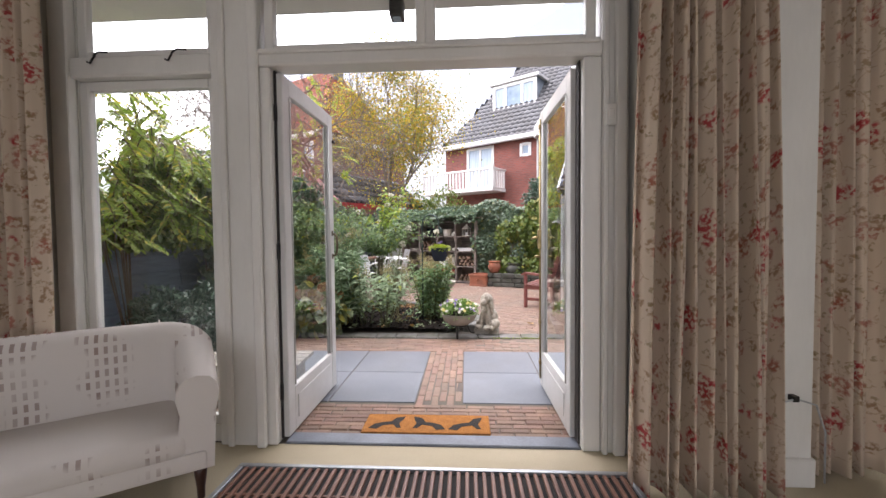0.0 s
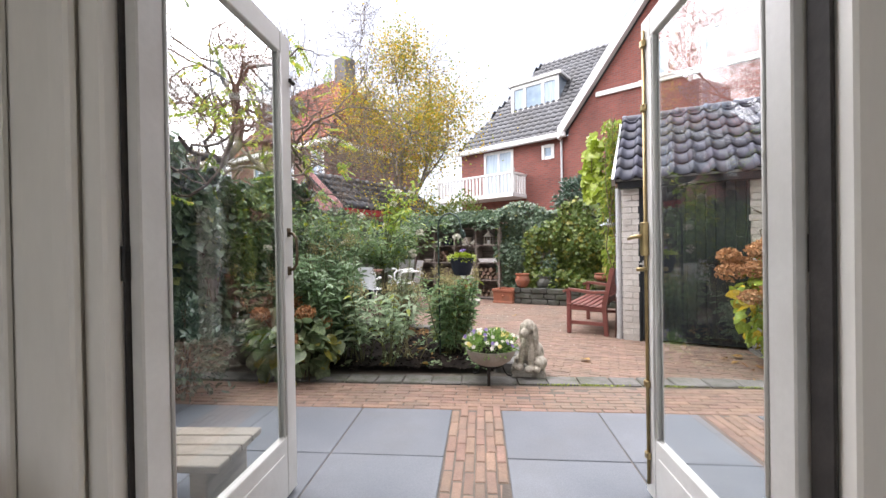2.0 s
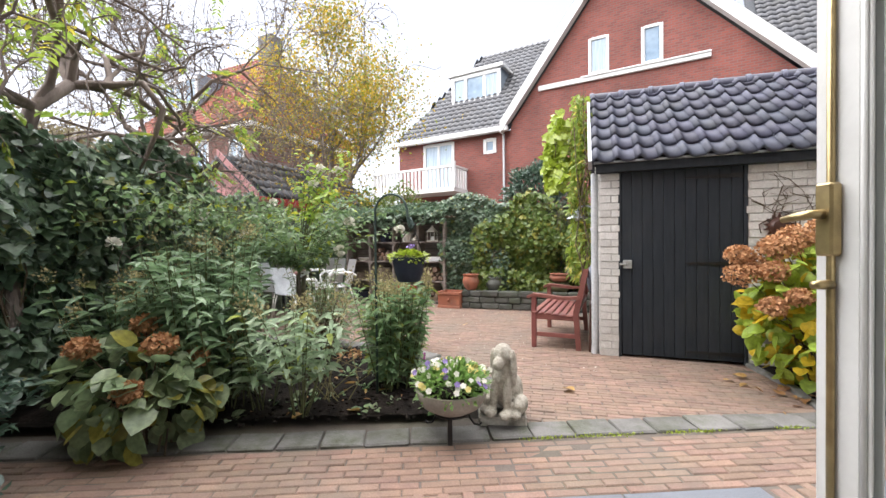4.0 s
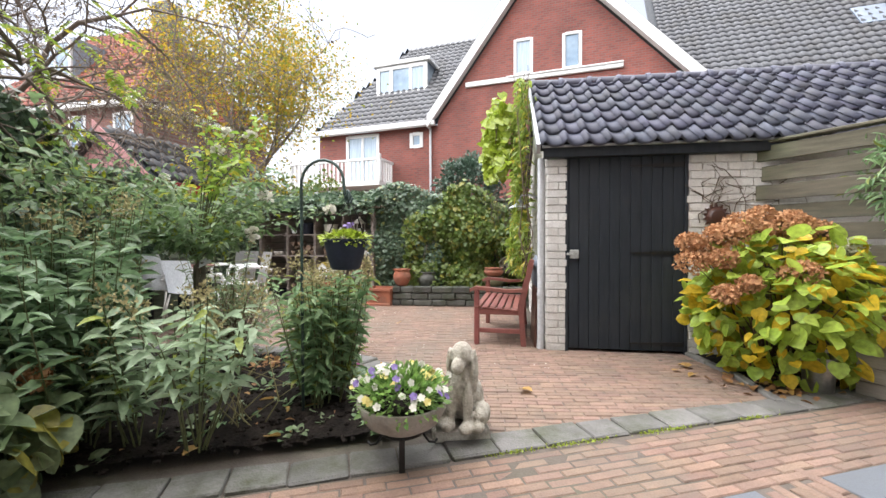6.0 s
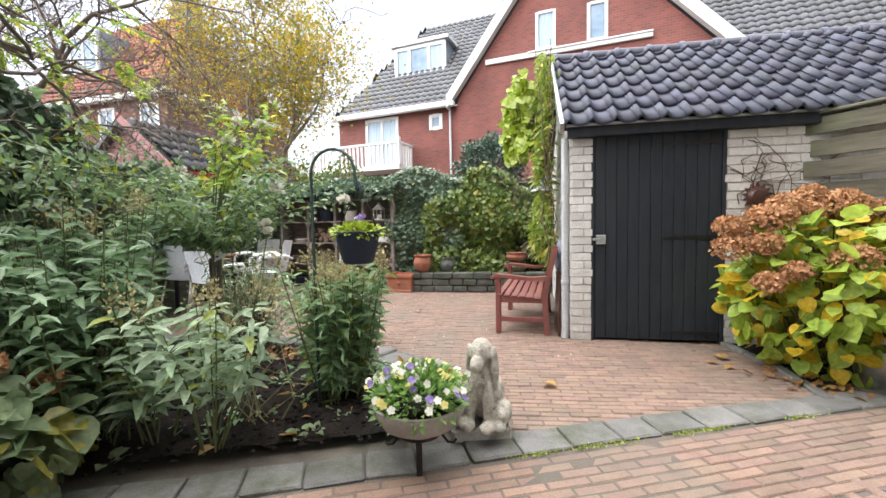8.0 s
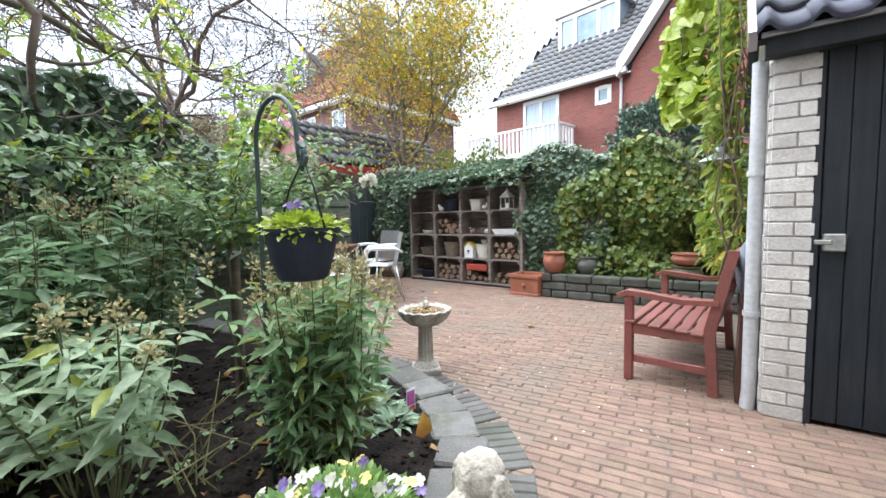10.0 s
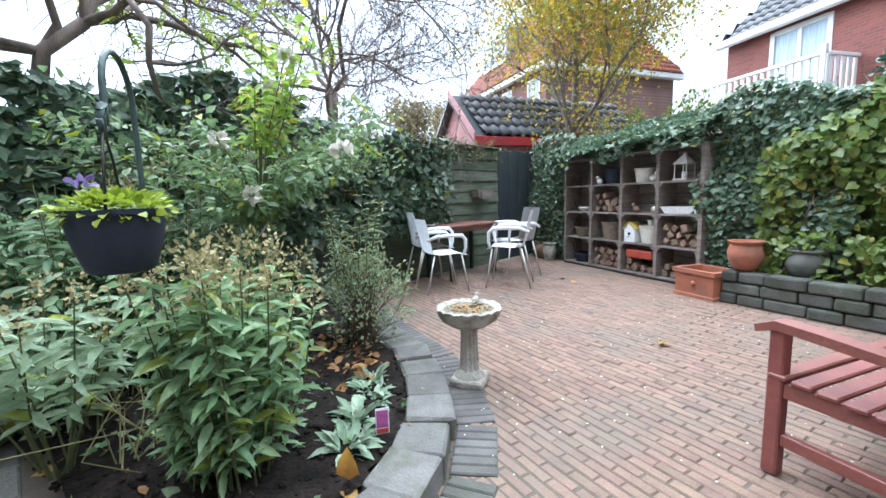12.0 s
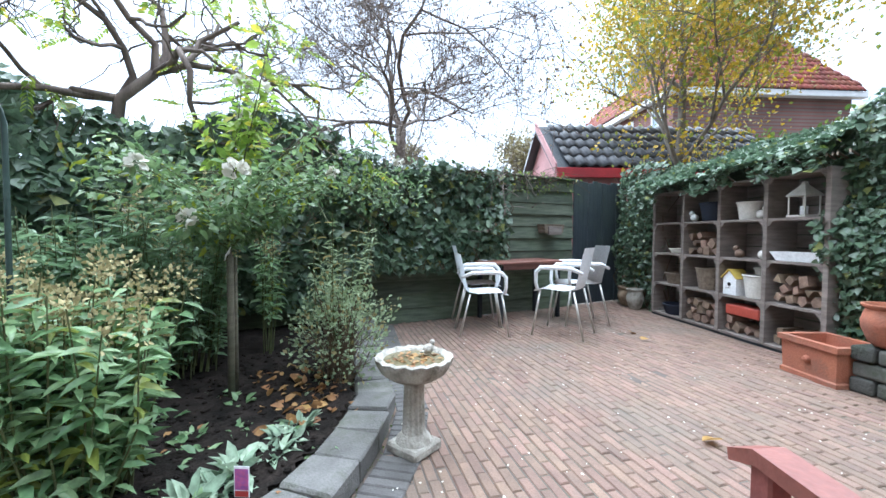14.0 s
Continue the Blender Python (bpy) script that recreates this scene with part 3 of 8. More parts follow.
def far_window(parent, x0, x1, z0, z1, y, bars=(), pane=None, fr=0.09, name="window"):
    w = part(name, box(x0, x1, y + 0.06, y + 0.12, z0, z1), M_WHITE_OUT, parent)
    bm = box(x0 - 0.02, x0 + fr, y - 0.03, y + 0.055, z0, z1, 0.01)
    box(x1 - fr, x1 + 0.02, y - 0.03, y + 0.055, z0, z1, 0.01, bm)
    box(x0 + fr, x1 - fr, y - 0.028, y + 0.055, z0 - 0.02, z0 + fr, 0.01, bm)
    box(x0 + fr, x1 - fr, y - 0.028, y + 0.055, z1 - fr, z1 + 0.02, 0.01, bm)
    for b in bars:
        box(b - fr / 2, b + fr / 2, y - 0.02, y + 0.055, z0 + fr, z1 - fr, 0.01, bm)
    part("frame", bm, M_WHITE_OUT, w)
    xs = [x0 + fr, *bars, x1 - fr]
    for i, (a, b) in enumerate(zip(xs, xs[1:])):
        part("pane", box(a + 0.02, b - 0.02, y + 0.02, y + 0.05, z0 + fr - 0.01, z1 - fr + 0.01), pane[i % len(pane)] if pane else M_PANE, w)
    return w


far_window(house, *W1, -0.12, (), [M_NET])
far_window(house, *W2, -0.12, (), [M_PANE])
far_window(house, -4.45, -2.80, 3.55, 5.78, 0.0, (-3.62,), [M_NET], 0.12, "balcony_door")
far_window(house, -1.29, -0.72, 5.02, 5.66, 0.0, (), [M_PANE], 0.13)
part("band", box(1.23, 7.1, -0.22, -0.122, 7.22, 7.42, 0.02), M_WHITE_OUT, house, "white string course")
part("sill", box(2.9, 7.1, -0.26, -0.222, 7.38, 7.44, 0.01), M_WHITE_OUT, house)
# bargeboards
part("bargeboard", prism([(-0.35, 6.05 - 0.35 * LS + 0.12), (AX, AZ + 0.12), (AX, AZ + 0.62), (-0.35, 6.05 - 0.35 * LS + 0.62)], -0.45, -0.14), M_WHITE_OUT, house, "broad white bargeboard")
part("bargeboard", prism([(9.95, 6.05 - 0.35 * RS + 0.12), (AX, AZ + 0.12), (AX, AZ + 0.62), (9.95, 6.05 - 0.35 * RS + 0.62)], -0.445, -0.138), M_WHITE_OUT, house, "broad white bargeboard")


def tile_slope(c0, c1, c2, c3, parent, material, label, tw=0.30, th=0.34, under=M_DARKWOOD, name="roof"):
    """A roof slope from its eave c0-c1 up to its ridge c3-c2, with rows of curved tiles."""
    c0, c1, c2, c3 = [Vector(c) for c in (c0, c1, c2, c3)]
    base = part(name, slab([c0, c1, c2, c3], 0.12), under, parent, label)
    eave, rise = c1 - c0, ((c3 - c0) + (c2 - c1)) / 2
    nrm = eave.cross(rise).normalized()
    ux = eave.normalized()
    up = nrm.cross(ux).normalized()
    total = (c3 - c0).dot(up)
    n_r = max(2, int(total / th))
    verts, faces = [], []
    for j in range(n_r):
        f0, f1 = j / n_r, min((j + 1.1) / n_r, 1.0)
        a, b = c0.lerp(c3, f0), c1.lerp(c2, f0)
        n_c = max(1, int((b - a).dot(ux) / tw))
        off = (a - c0).dot(ux) % tw
        for i in range(n_c):
            x = a + ux * (i * tw + tw - off)
            if (x + ux * tw - b).dot(ux) > 0.05:
                continue
            s = len(verts)
            hs = [0.03, 0.075, 0.06, 0.015, 0.03]
            for row, lift in ((f0, 0.055), (f0, 0.0), (f1, 0.01)):
                for k in range(5):
                    p = x + ux * (tw * k / 4) + up * ((row - f0) * total) + nrm * (hs[k] + lift)
                    verts.append(tuple(p))
            for e, g in ((1, 0), (0, 2)):
                for k in range(4):
                    faces.append((s + 5 * e + k, s + 5 * e + k + 1, s + 5 * g + k + 1, s + 5 * g + k))
    t = mesh_part("roof_tile", verts, faces, material, base, "", True)
    tagged(t, kind="stuff")
    return base


RD, RZH = 4.56, 11.5
tile_slope((-6.0, -0.25, EAVE - 0.1), (-0.03, -0.25, EAVE - 0.1), (3.9, RD, RZH), (-3.3, RD, RZH), house, M_PAN_FAR, "grey tiled front slope")
tile_slope((-6.0, 9.4, EAVE - 0.1), (-6.0, -0.25, EAVE - 0.1), (-3.3, RD, RZH), (-3.3, RD + 0.4, RZH), house, M_PAN_FAR, "grey tiled hip")
tile_slope((AX, 0.1, AZ + 0.35), (AX, 9, AZ + 0.35), (AX + 0.01, 9, AZ + 0.36), (AX + 0.01, 0.1, AZ + 0.36), house, M_PAN_FAR, "ridge")
# the gable's own roof, its right slope runs into the main roof
tile_slope((9.95, -0.3, 6.05 - 0.35 * RS + 0.5), (9.95, 6, 6.05 - 0.35 * RS + 0.5), (AX, 6, AZ + 0.5), (AX, -0.3, AZ + 0.5), house, M_PAN_FAR, "right slope of the gable roof")
tile_slope((-0.3, 6, 6.05 - 0.3 * LS + 0.5), (-0.3, -0.3, 6.05 - 0.3 * LS + 0.5), (AX, -0.3, AZ + 0.5), (AX, 6, AZ + 0.5), house, M_PAN_FAR, "left slope of the gable roof")
tile_slope((8.5, 0.6, EAVE), (24.0, 0.6, EAVE), (19.5, 6.0, 12.9), (8.5, 6.0, 12.9), house, M_PAN_FAR, "large grey tiled main slope")
part("wall", box(9.6, 24, 0.9, 1.2, -0.2, 6.0), M_REDBRICK, house)
part("eave_gutter", box(-6.1, -0.05, -0.42, -0.2, EAVE - 0.24, EAVE - 0.02, 0.03), M_WHITE_OUT, house, "white boxed gutter")
part("downpipe", tube([(-0.33, -0.08, EAVE - 0.3), (-0.33, -0.08, 0)], 0.05, 8), M_PVC, house)
sk = part("roof_window", slab([(0.15, 1.55, 8.35), (0.75, 1.55, 8.35), (0.75, 2.15, 9.05), (0.15, 2.15, 9.05)], 0.08), M_PANE, house, "small roof window")
# darker roof pane, its reflected sky likewise painted as blue-grey
M_ROOFPANE = mat("roof_pane_sky_tint", (0.10, 0.13, 0.17), (0.16, 0.20, 0.25), 1.2, 0.35, 0.0, 5)
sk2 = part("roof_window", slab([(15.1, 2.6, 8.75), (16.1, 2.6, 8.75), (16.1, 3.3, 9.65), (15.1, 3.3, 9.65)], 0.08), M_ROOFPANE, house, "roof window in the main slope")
# dormer
dorm = part("dormer", wall_grid(-3.75, -1.10, 7.95, 9.40, 1.60, 3.8, [(-3.6, -1.25, 8.1, 9.2)]), mat("lead_grey", (0.20, 0.24, 0.28), (0.14, 0.17, 0.20), 2, 0.6, 0.05), house, "flat-roofed dormer with white windows")
part("roof", box(-3.9, -0.95, 1.45, 3.9, 9.40, 9.58, 0.02), M_WHITE_OUT, dorm)
far_window(dorm, -3.72, -1.12, 7.98, 9.36, 1.56, (-2.95, -1.95), [M_NET, M_PANE, M_NET], 0.16)
# balcony
balc = part("balcony", box(-6.6, -2.1, -1.3, 0.0, 3.32, 3.50, 0.01), M_WHITE_OUT, house, "white timber balcony with square balusters")
for i in range(23):
    x = -6.55 + i * 0.2
    part("baluster", box(x, x + 0.10, -1.26, -1.20, 3.50, 4.36, 0.008), M_WHITE_OUT, balc)
part("rail", box(-6.62, -2.08, -1.29, -1.17, 4.36, 4.45, 0.01), M_WHITE_OUT, balc)
for x in (-6.62, -2.2):
    part("post", box(x, x + 0.12, -1.30, -1.16, 3.45, 4.62, 0.01), M_WHITE_OUT, balc)
    for i in range(5):
        part("baluster", box(x + 0.03, x + 0.09, -1.05 + i * 0.22, -0.95 + i * 0.22, 3.50, 4.36, 0.008), M_WHITE_OUT, balc)
    part("rail", box(x, x + 0.12, -1.16, 0, 4.36, 4.45, 0.01), M_WHITE_OUT, balc)
ch = part("chimney", box(17.2, 18.4, 3.0, 4.0, 9.5, 14.5, 0.02), M_REDBRICK, house, "red-brick chimney")

# ---------------------------------------------------------------- the brown house with the orange roof, behind the birch
house2 = thing("hipped_house", pose(-9.3, 25.6, 0, 0, 0, -28), "brown brick house with a steep orange tiled roof", "house")
h2 = [(-1.75, -0.55, 5.4, 7.3), (-4.6, -3.5, 5.4, 7.3), (-8.0, -6.8, 5.4, 7.3), (-1.9, -0.7, 2.2, 4.2), (-4.6, -3.4, 2.2, 4.2)]
part("wall", wall_grid(-11, 0, -0.2, 7.75, 0, 0.3, h2), M_REDBRICK2, house2)
part("wall", box(-0.3, 0, 0.3, 9, -0.2, 7.75), M_REDBRICK2, house2)
part("wall", box(-11, -10.7, 0.3, 9, -0.2, 7.75), M_REDBRICK2, house2)
for h in h2:
    far_window(house2, *h, 0.0, ((h[0] + h[1]) / 2,), [M_PANE, M_NET], 0.12)
bm = box(-11.4, 0.4, -0.42, -0.1, 7.55, 7.85, 0.03)
box(0.05, 0.42, -0.1, 9.4, 7.55, 7.85, 0.03, bm)
part("eave_gutter", bm, M_WHITE_OUT, house2, "white boxed gutter")
tile_slope((-11.4, -0.4, 7.85), (0.4, -0.4, 7.85), (-3.4, 4.5, 13.9), (-8.8, 4.5, 13.9), house2, M_REDTILE, "steep orange tiled front slope")
tile_slope((0.4, -0.4, 7.85), (0.4, 9.4, 7.85), (-3.4, 4.6, 13.9), (-3.4, 4.5, 13.9), house2, M_REDTILE, "orange tiled hip")
tile_slope((-11.4, 9.4, 7.85), (-11.4, -0.4, 7.85), (-8.8, 4.5, 13.9), (-8.8, 4.6, 13.9), house2, M_REDTILE, "orange tiled hip")
part("chimney", box(-3.9, -2.7, 4.0, 5.0, 11.5, 15.2, 0.03), mat("grey_stone_stack", (0.16, 0.15, 0.15), (0.10, 0.10, 0.10), 3, 0.9, 0.3), house2, "broad grey chimney stack")
d2 = part("dormer", box(-9.0, -5.6, 1.0, 4.4, 9.6, 11.9), bpy.data.materials["lead_grey"], house2, "flat-roofed dormer with pale windows")
far_window(d2, -8.9, -5.7, 9.75, 11.75, 0.89, (-7.8, -6.8), [M_PANE, M_NET], 0.14)
part("roof_window", slab([(-4.6, 1.2, 9.75), (-3.9, 1.2, 9.75), (-3.9, 1.8, 10.4), (-4.6, 1.8, 10.4)], 0.06), M_PANE, house2, "small roof window")

# ---------------------------------------------------------------- neighbour's outhouse with a slate-grey roof and red trim
out = thing("outhouse", pose(-3.80, 11.90, 0, 0, 0, 62), "neighbour's outhouse with grey tiles and red trim", "shed")
M_REDPAINT = mat("red_paint", (0.34, 0.022, 0.026), (0.24, 0.018, 0.022), 3, 0.5, 0.05)
M_PINK = mat("faded_red_boards", (0.36, 0.17, 0.165), (0.27, 0.125, 0.12), 3, 0.7, 0.1)
part("wall", box(0.2, 4.4, 0.15, 2.5, -0.15, 2.15), M_PINK, out)
tile_slope((0, 0, 2.20), (4.6, 0, 2.20), (4.6, 1.32, 3.28), (0, 1.32, 3.28), out, M_PAN_FAR, "grey tiled slope", 0.22, 0.30)
part("roof", slab([(0, 1.32, 3.28), (4.6, 1.32, 3.28), (4.6, 2.64, 2.2), (0, 2.64, 2.2)], 0.08), M_PAN_FAR, out)
part("fascia", box(0.0, 4.6, -0.05, -0.005, 2.02, 2.20, 0.01), M_REDPAINT, out, "red painted gutter board")
g = bmesh.new()
c = [(0.18, 0.15, 2.15), (0.18, 2.5, 2.15), (0.18, 1.32, 3.16)]
a = [g.verts.new(p) for p in c]
b = [g.verts.new((p[0] + 0.1, p[1], p[2])) for p in c]
g.faces.new(a), g.faces.new(b)
for i in range(3):
    g.faces.new((a[i], a[(i + 1) % 3], b[(i + 1) % 3], b[i]))
part("gable", g, M_PINK, out)
part("bargeboard", slab([(-0.02, 0, 2.28), (-0.02, 1.32, 3.38), (-0.02, 1.32, 3.22), (-0.02, 0, 2.10)], 0.03), M_PINK, out)
# ---------------------------------------------------------------- garden doors
M_BRASS = mat("old_brass", (0.44, 0.34, 0.17), (0.30, 0.23, 0.12), 20, 0.35, 0.1, 80, metal=0.9)


M_DOORPAINT = mat("door_gloss_paint", (0.60, 0.60, 0.58), (0.53, 0.53, 0.51), 2.5, 0.35, 0.06, 40, grain_amount=0.04, stain=(0.38, 0.36, 0.32), stain_scale=5, stain_amount=0.15)


def door_leaf(name, m, w, sgn, label):
    """A glazed leaf; x runs from the hinges to the lock, z up."""
    t = tagged(new(name), label, "door", kind="structure")
    t.matrix_world = m
    h = 2.32
    bm = box(0, 0.10, -0.022, 0.022, 0, h, 0.005)
    box(w - 0.10, w, -0.022, 0.022, 0, h, 0.005, bm)
    box(0.10, w - 0.10, -0.021, 0.021, 0, 0.30, 0.004, bm)
    box(0.10, w - 0.10, -0.021, 0.021, h - 0.11, h, 0.004, bm)
    for s in (-1, 1):
        box(0.14, w - 0.14, s * 0.021, s * 0.027, 0.07, 0.23, 0.003, bm)
        box(0.10, 0.118, s * 0.012, s * 0.018 + 0.001, 0.30, h - 0.11, 0.002, bm)
        box(w - 0.118, w - 0.10, s * 0.012, s * 0.018 + 0.001, 0.30, h - 0.11, 0.002, bm)
    part("door_frame", bm, M_DOORPAINT, t)
    p = part("pane", box(0.095, w - 0.095, -0.003, 0.003, 0.295, h - 0.105), M_GLASS, t)
    p.visible_shadow = False
    for z in (0.25, 1.15, 2.02):
        part("hinge", lathe([(0.012, z), (0.012, z + 0.10)], 10, m=pose(-0.008, sgn * 0.02, 0)), M_IRON, t)
    return t


LT = pose(-1.168, 2.515, G + 0.02, 0, 0, 90)
leaf_l = door_leaf("door_1", LT, 0.95, 1, "white glazed garden door standing open")
leaf_r = door_leaf("door_2", pose(0.672, 2.585, G + 0.02, 0, 0, 91), 0.95, -1, "white glazed garden door standing open")
for t, w in ((leaf_l, 0.95), (leaf_r, 0.95)):
    part("catch", tube([(w - 0.02, -0.03, 2.1), (w + 0.02, -0.03, 2.1)], 0.012, 8), M_IRON, t)
# bow handle on the first leaf
M_BRONZE = mat("brown_bronze", (0.16, 0.12, 0.08), (0.10, 0.075, 0.05), 20, 0.4, 0.1, 80, metal=0.8)
bow = part("door_handle", tube([(0.90, -0.022, 1.125), (0.90, -0.045, 1.13), (0.90, -0.062, 1.155), (0.90, -0.066, 1.21), (0.90, -0.062, 1.285), (0.90, -0.045, 1.31), (0.90, -0.022, 1.315)], 0.0075, 10), M_BRONZE, leaf_l, "bronze bow handle", True)
for z in (1.10, 1.295):
    part("plate", box(0.882, 0.918, -0.027, -0.0225, z, z + 0.045, 0.002), M_BRONZE, bow)
# espagnolette on the lock stile of the second leaf
rod = part("bolt_rod", tube([(0.905, 0.031, 0.06), (0.905, 0.031, 2.26)], 0.008, 10), M_BRASS, leaf_r, "long brass bolt rod", True)
for z in (0.18, 0.53, 1.87, 2.18):
    part("keeper", box(0.888, 0.922, 0.0225, 0.044, z, z + 0.035, 0.004), M_BRASS, rod)
lock = part("lock_box", box(0.885, 0.925, 0.0225, 0.052, 1.17, 1.335, 0.005), M_BRASS, leaf_r, "brass lock box")
part("lever", tube([(0.905, 0.05, 1.265), (0.905, 0.078, 1.265), (0.925, 0.086, 1.262), (0.965, 0.090, 1.255)], [0.011, 0.010, 0.010, 0.008], 10), M_BRASS, lock, smooth=True)
part("stop", tube([(0.905, 0.03, 1.105), (0.905, 0.075, 1.105)], [0.012, 0.009], 10), M_BRASS, lock, smooth=True)
# moulded beads along the glass
for t, sy in ((leaf_l, -1), (leaf_r, 1)):
    for x in (0.838, 0.100):
        part("bead", tube([(x + 0.006, sy * 0.0225, 0.31), (x + 0.006, sy * 0.0225, 2.20)], 0.006, 8), M_DOORPAINT, t, smooth=True)

# ---------------------------------------------------------------- the room
def fabric_floral(name, scale):
    m, n, l, b = nt_of(name)
    tc = n.new("ShaderNodeTexCoord")
    mp = n.new("ShaderNodeMapping")
    mp.inputs["Scale"].default_value = (1, 1, 1)
    l.new(tc.outputs["UV"], mp.inputs["Vector"])
    base = n.new("ShaderNodeRGB")
    base.outputs[0].default_value = (0.64, 0.53, 0.41, 1)
    col = base.outputs[0]
    wob = n.new("ShaderNodeTexNoise")
    wob.inputs["Scale"].default_value, wob.inputs["Detail"].default_value = 14, 4
    l.new(mp.outputs["Vector"], wob.inputs["Vector"])
    add = n.new("ShaderNodeMix")
    add.data_type, add.blend_type = "RGBA", "LINEAR_LIGHT"
    add.inputs["Factor"].default_value = 0.05
    l.new(mp.outputs["Vector"], add.inputs["A"])
    l.new(wob.outputs["Color"], add.inputs["B"])
    for kind, sc, lo, hi, c, amt in (("F1", 9, 0.36, 0.24, (0.30, 0.175, 0.09), 0.85), ("F1", 14, 0.30, 0.20, (0.26, 0.19, 0.09), 0.7), ("EDGE", 4.5, 0.022, 0.012, (0.40, 0.27, 0.16), 0.6),
                                     ("F1", 6.5, 0.33, 0.22, (0.38, 0.11, 0.07), 0.8), ("F1", 4.4, 0.31, 0.23, (0.42, 0.03, 0.04), 0.9)):
        v = n.new("ShaderNodeTexVoronoi")
        v.feature = "DISTANCE_TO_EDGE" if kind == "EDGE" else "F1"
        v.inputs["Scale"].default_value = sc * scale
        l.new(add.outputs["Result"], v.inputs["Vector"])
        mr = n.new("ShaderNodeMapRange")
        mr.inputs["From Min"].default_value, mr.inputs["From Max"].default_value, mr.inputs["To Max"].default_value = lo, hi, amt
        l.new(v.outputs["Distance"], mr.inputs["Value"])
        br = n.new("ShaderNodeTexNoise")
        br.inputs["Scale"].default_value = 40
        l.new(mp.outputs["Vector"], br.inputs["Vector"])
        bk = n.new("ShaderNodeMapRange")
        bk.inputs["From Min"].default_value, bk.inputs["From Max"].default_value = 0.42, 0.56
        l.new(br.outputs["Fac"], bk.inputs["Value"])
        mu = n.new("ShaderNodeMath")
        mu.operation = "MULTIPLY"
        l.new(mr.outputs["Result"], mu.inputs[0])
        l.new(bk.outputs["Result"], mu.inputs[1])
        mx = n.new("ShaderNodeMix")
        mx.data_type = "RGBA"
        mx.inputs["B"].default_value = (*c, 1)
        l.new(mu.outputs["Value"], mx.inputs["Factor"])
        l.new(col, mx.inputs["A"])
        col = mx.outputs["Result"]
    l.new(col, b.inputs["Base Color"])
    b.inputs["Roughness"].default_value = 0.9
    tr = n.new("ShaderNodeBsdfTranslucent")
    l.new(col, tr.inputs["Color"])
    ms = n.new("ShaderNodeMixShader")
    ms.inputs["Fac"].default_value = 0.25
    l.new(b.outputs["BSDF"], ms.inputs[1])
    l.new(tr.outputs["BSDF"], ms.inputs[2])
    l.new(ms.outputs["Shader"], n["Material Output"].inputs["Surface"])
    return m


M_FLORAL = fabric_floral("floral_linen", 1.0)


def curtain(x0, x1, y, z0, z1, pleats, amp, label, seed, flare=0.06):
    """A pleated cloth with thickness; the cloth's own length drives its print."""
    r = random.Random(seed)
    n, rows = pleats * 14, 24
    ph = [r.uniform(0.7, 1.35) for _ in range(pleats + 2)]
    cum = np.cumsum([0] + ph)
    bm = bmesh.new()
    uv = bm.loops.layers.uv.new("UVMap")
    rowsv, length = [], []
    for j in range(rows + 1):
        f = j / rows
        row, run, last = [], 0.0, None
        for i in range(n + 1):
            s = i / n
            k = s * pleats
            ki = int(min(k, pleats - 0.001))
            phase = 2 * math.pi * k
            w = x1 - x0
            x = x0 - flare * (1 - f) * (0.5 - s) * 2 + w * s + 0.012 * math.sin(phase * 0.5 + 2 * f + seed)
            a = amp * ph[ki] * (1.0 - 0.35 * f)
            yy = y + a * math.sin(phase + 0.5 * math.sin(3 * f + ki)) + 0.3 * a * math.sin(2 * phase + 1.3 * ki) - 0.02 * (1 - f)
            z = z0 + (z1 - z0) * f + (0.012 * math.sin(phase * 0.7) if j == 0 else 0)
            v = bm.verts.new((x, yy, z))
            if last is not None:
                run += (Vector((x, yy)) - last).length
            last = Vector((x, yy))
            row.append((v, run))
        rowsv.append(row)
    for j in range(rows):
        for i in range(n):
            q = [rowsv[j][i], rowsv[j][i + 1], rowsv[j + 1][i + 1], rowsv[j + 1][i]]
            fc = bm.faces.new([p[0] for p in q])
            for lp, p in zip(fc.loops, q):
                lp[uv].uv = (p[1] + seed * 0.37, p[0].co.z)
    me = bpy.data.meshes.new("curtain")
    bm.to_mesh(me)
    bm.free()
    me.materials.append(M_FLORAL)
    me.polygons.foreach_set("use_smooth", [True] * len(me.polygons))
    ob = tagged(new("curtain", me), label, "curtain", "floral curtains of the garden room")
    so = ob.modifiers.new("cloth", "SOLIDIFY")
    so.thickness = 0.004
    return ob


curtain(0.875, 1.445, 2.04, G + 0.055, 2.86, 10, 0.075, "heavy cream linen curtain printed with red flowers, drawn aside", 3)
curtain(1.80, 2.16, 2.28, G + 0.03, 2.86, 5, 0.04, "heavy cream linen curtain printed with red flowers, beside the pillar", 5, 0.03)
curtain(-3.05, -2.42, 2.20, G + 0.03, 2.86, 7, 0.04, "heavy cream linen curtain printed with red flowers, beside the window", 8, 0.05)


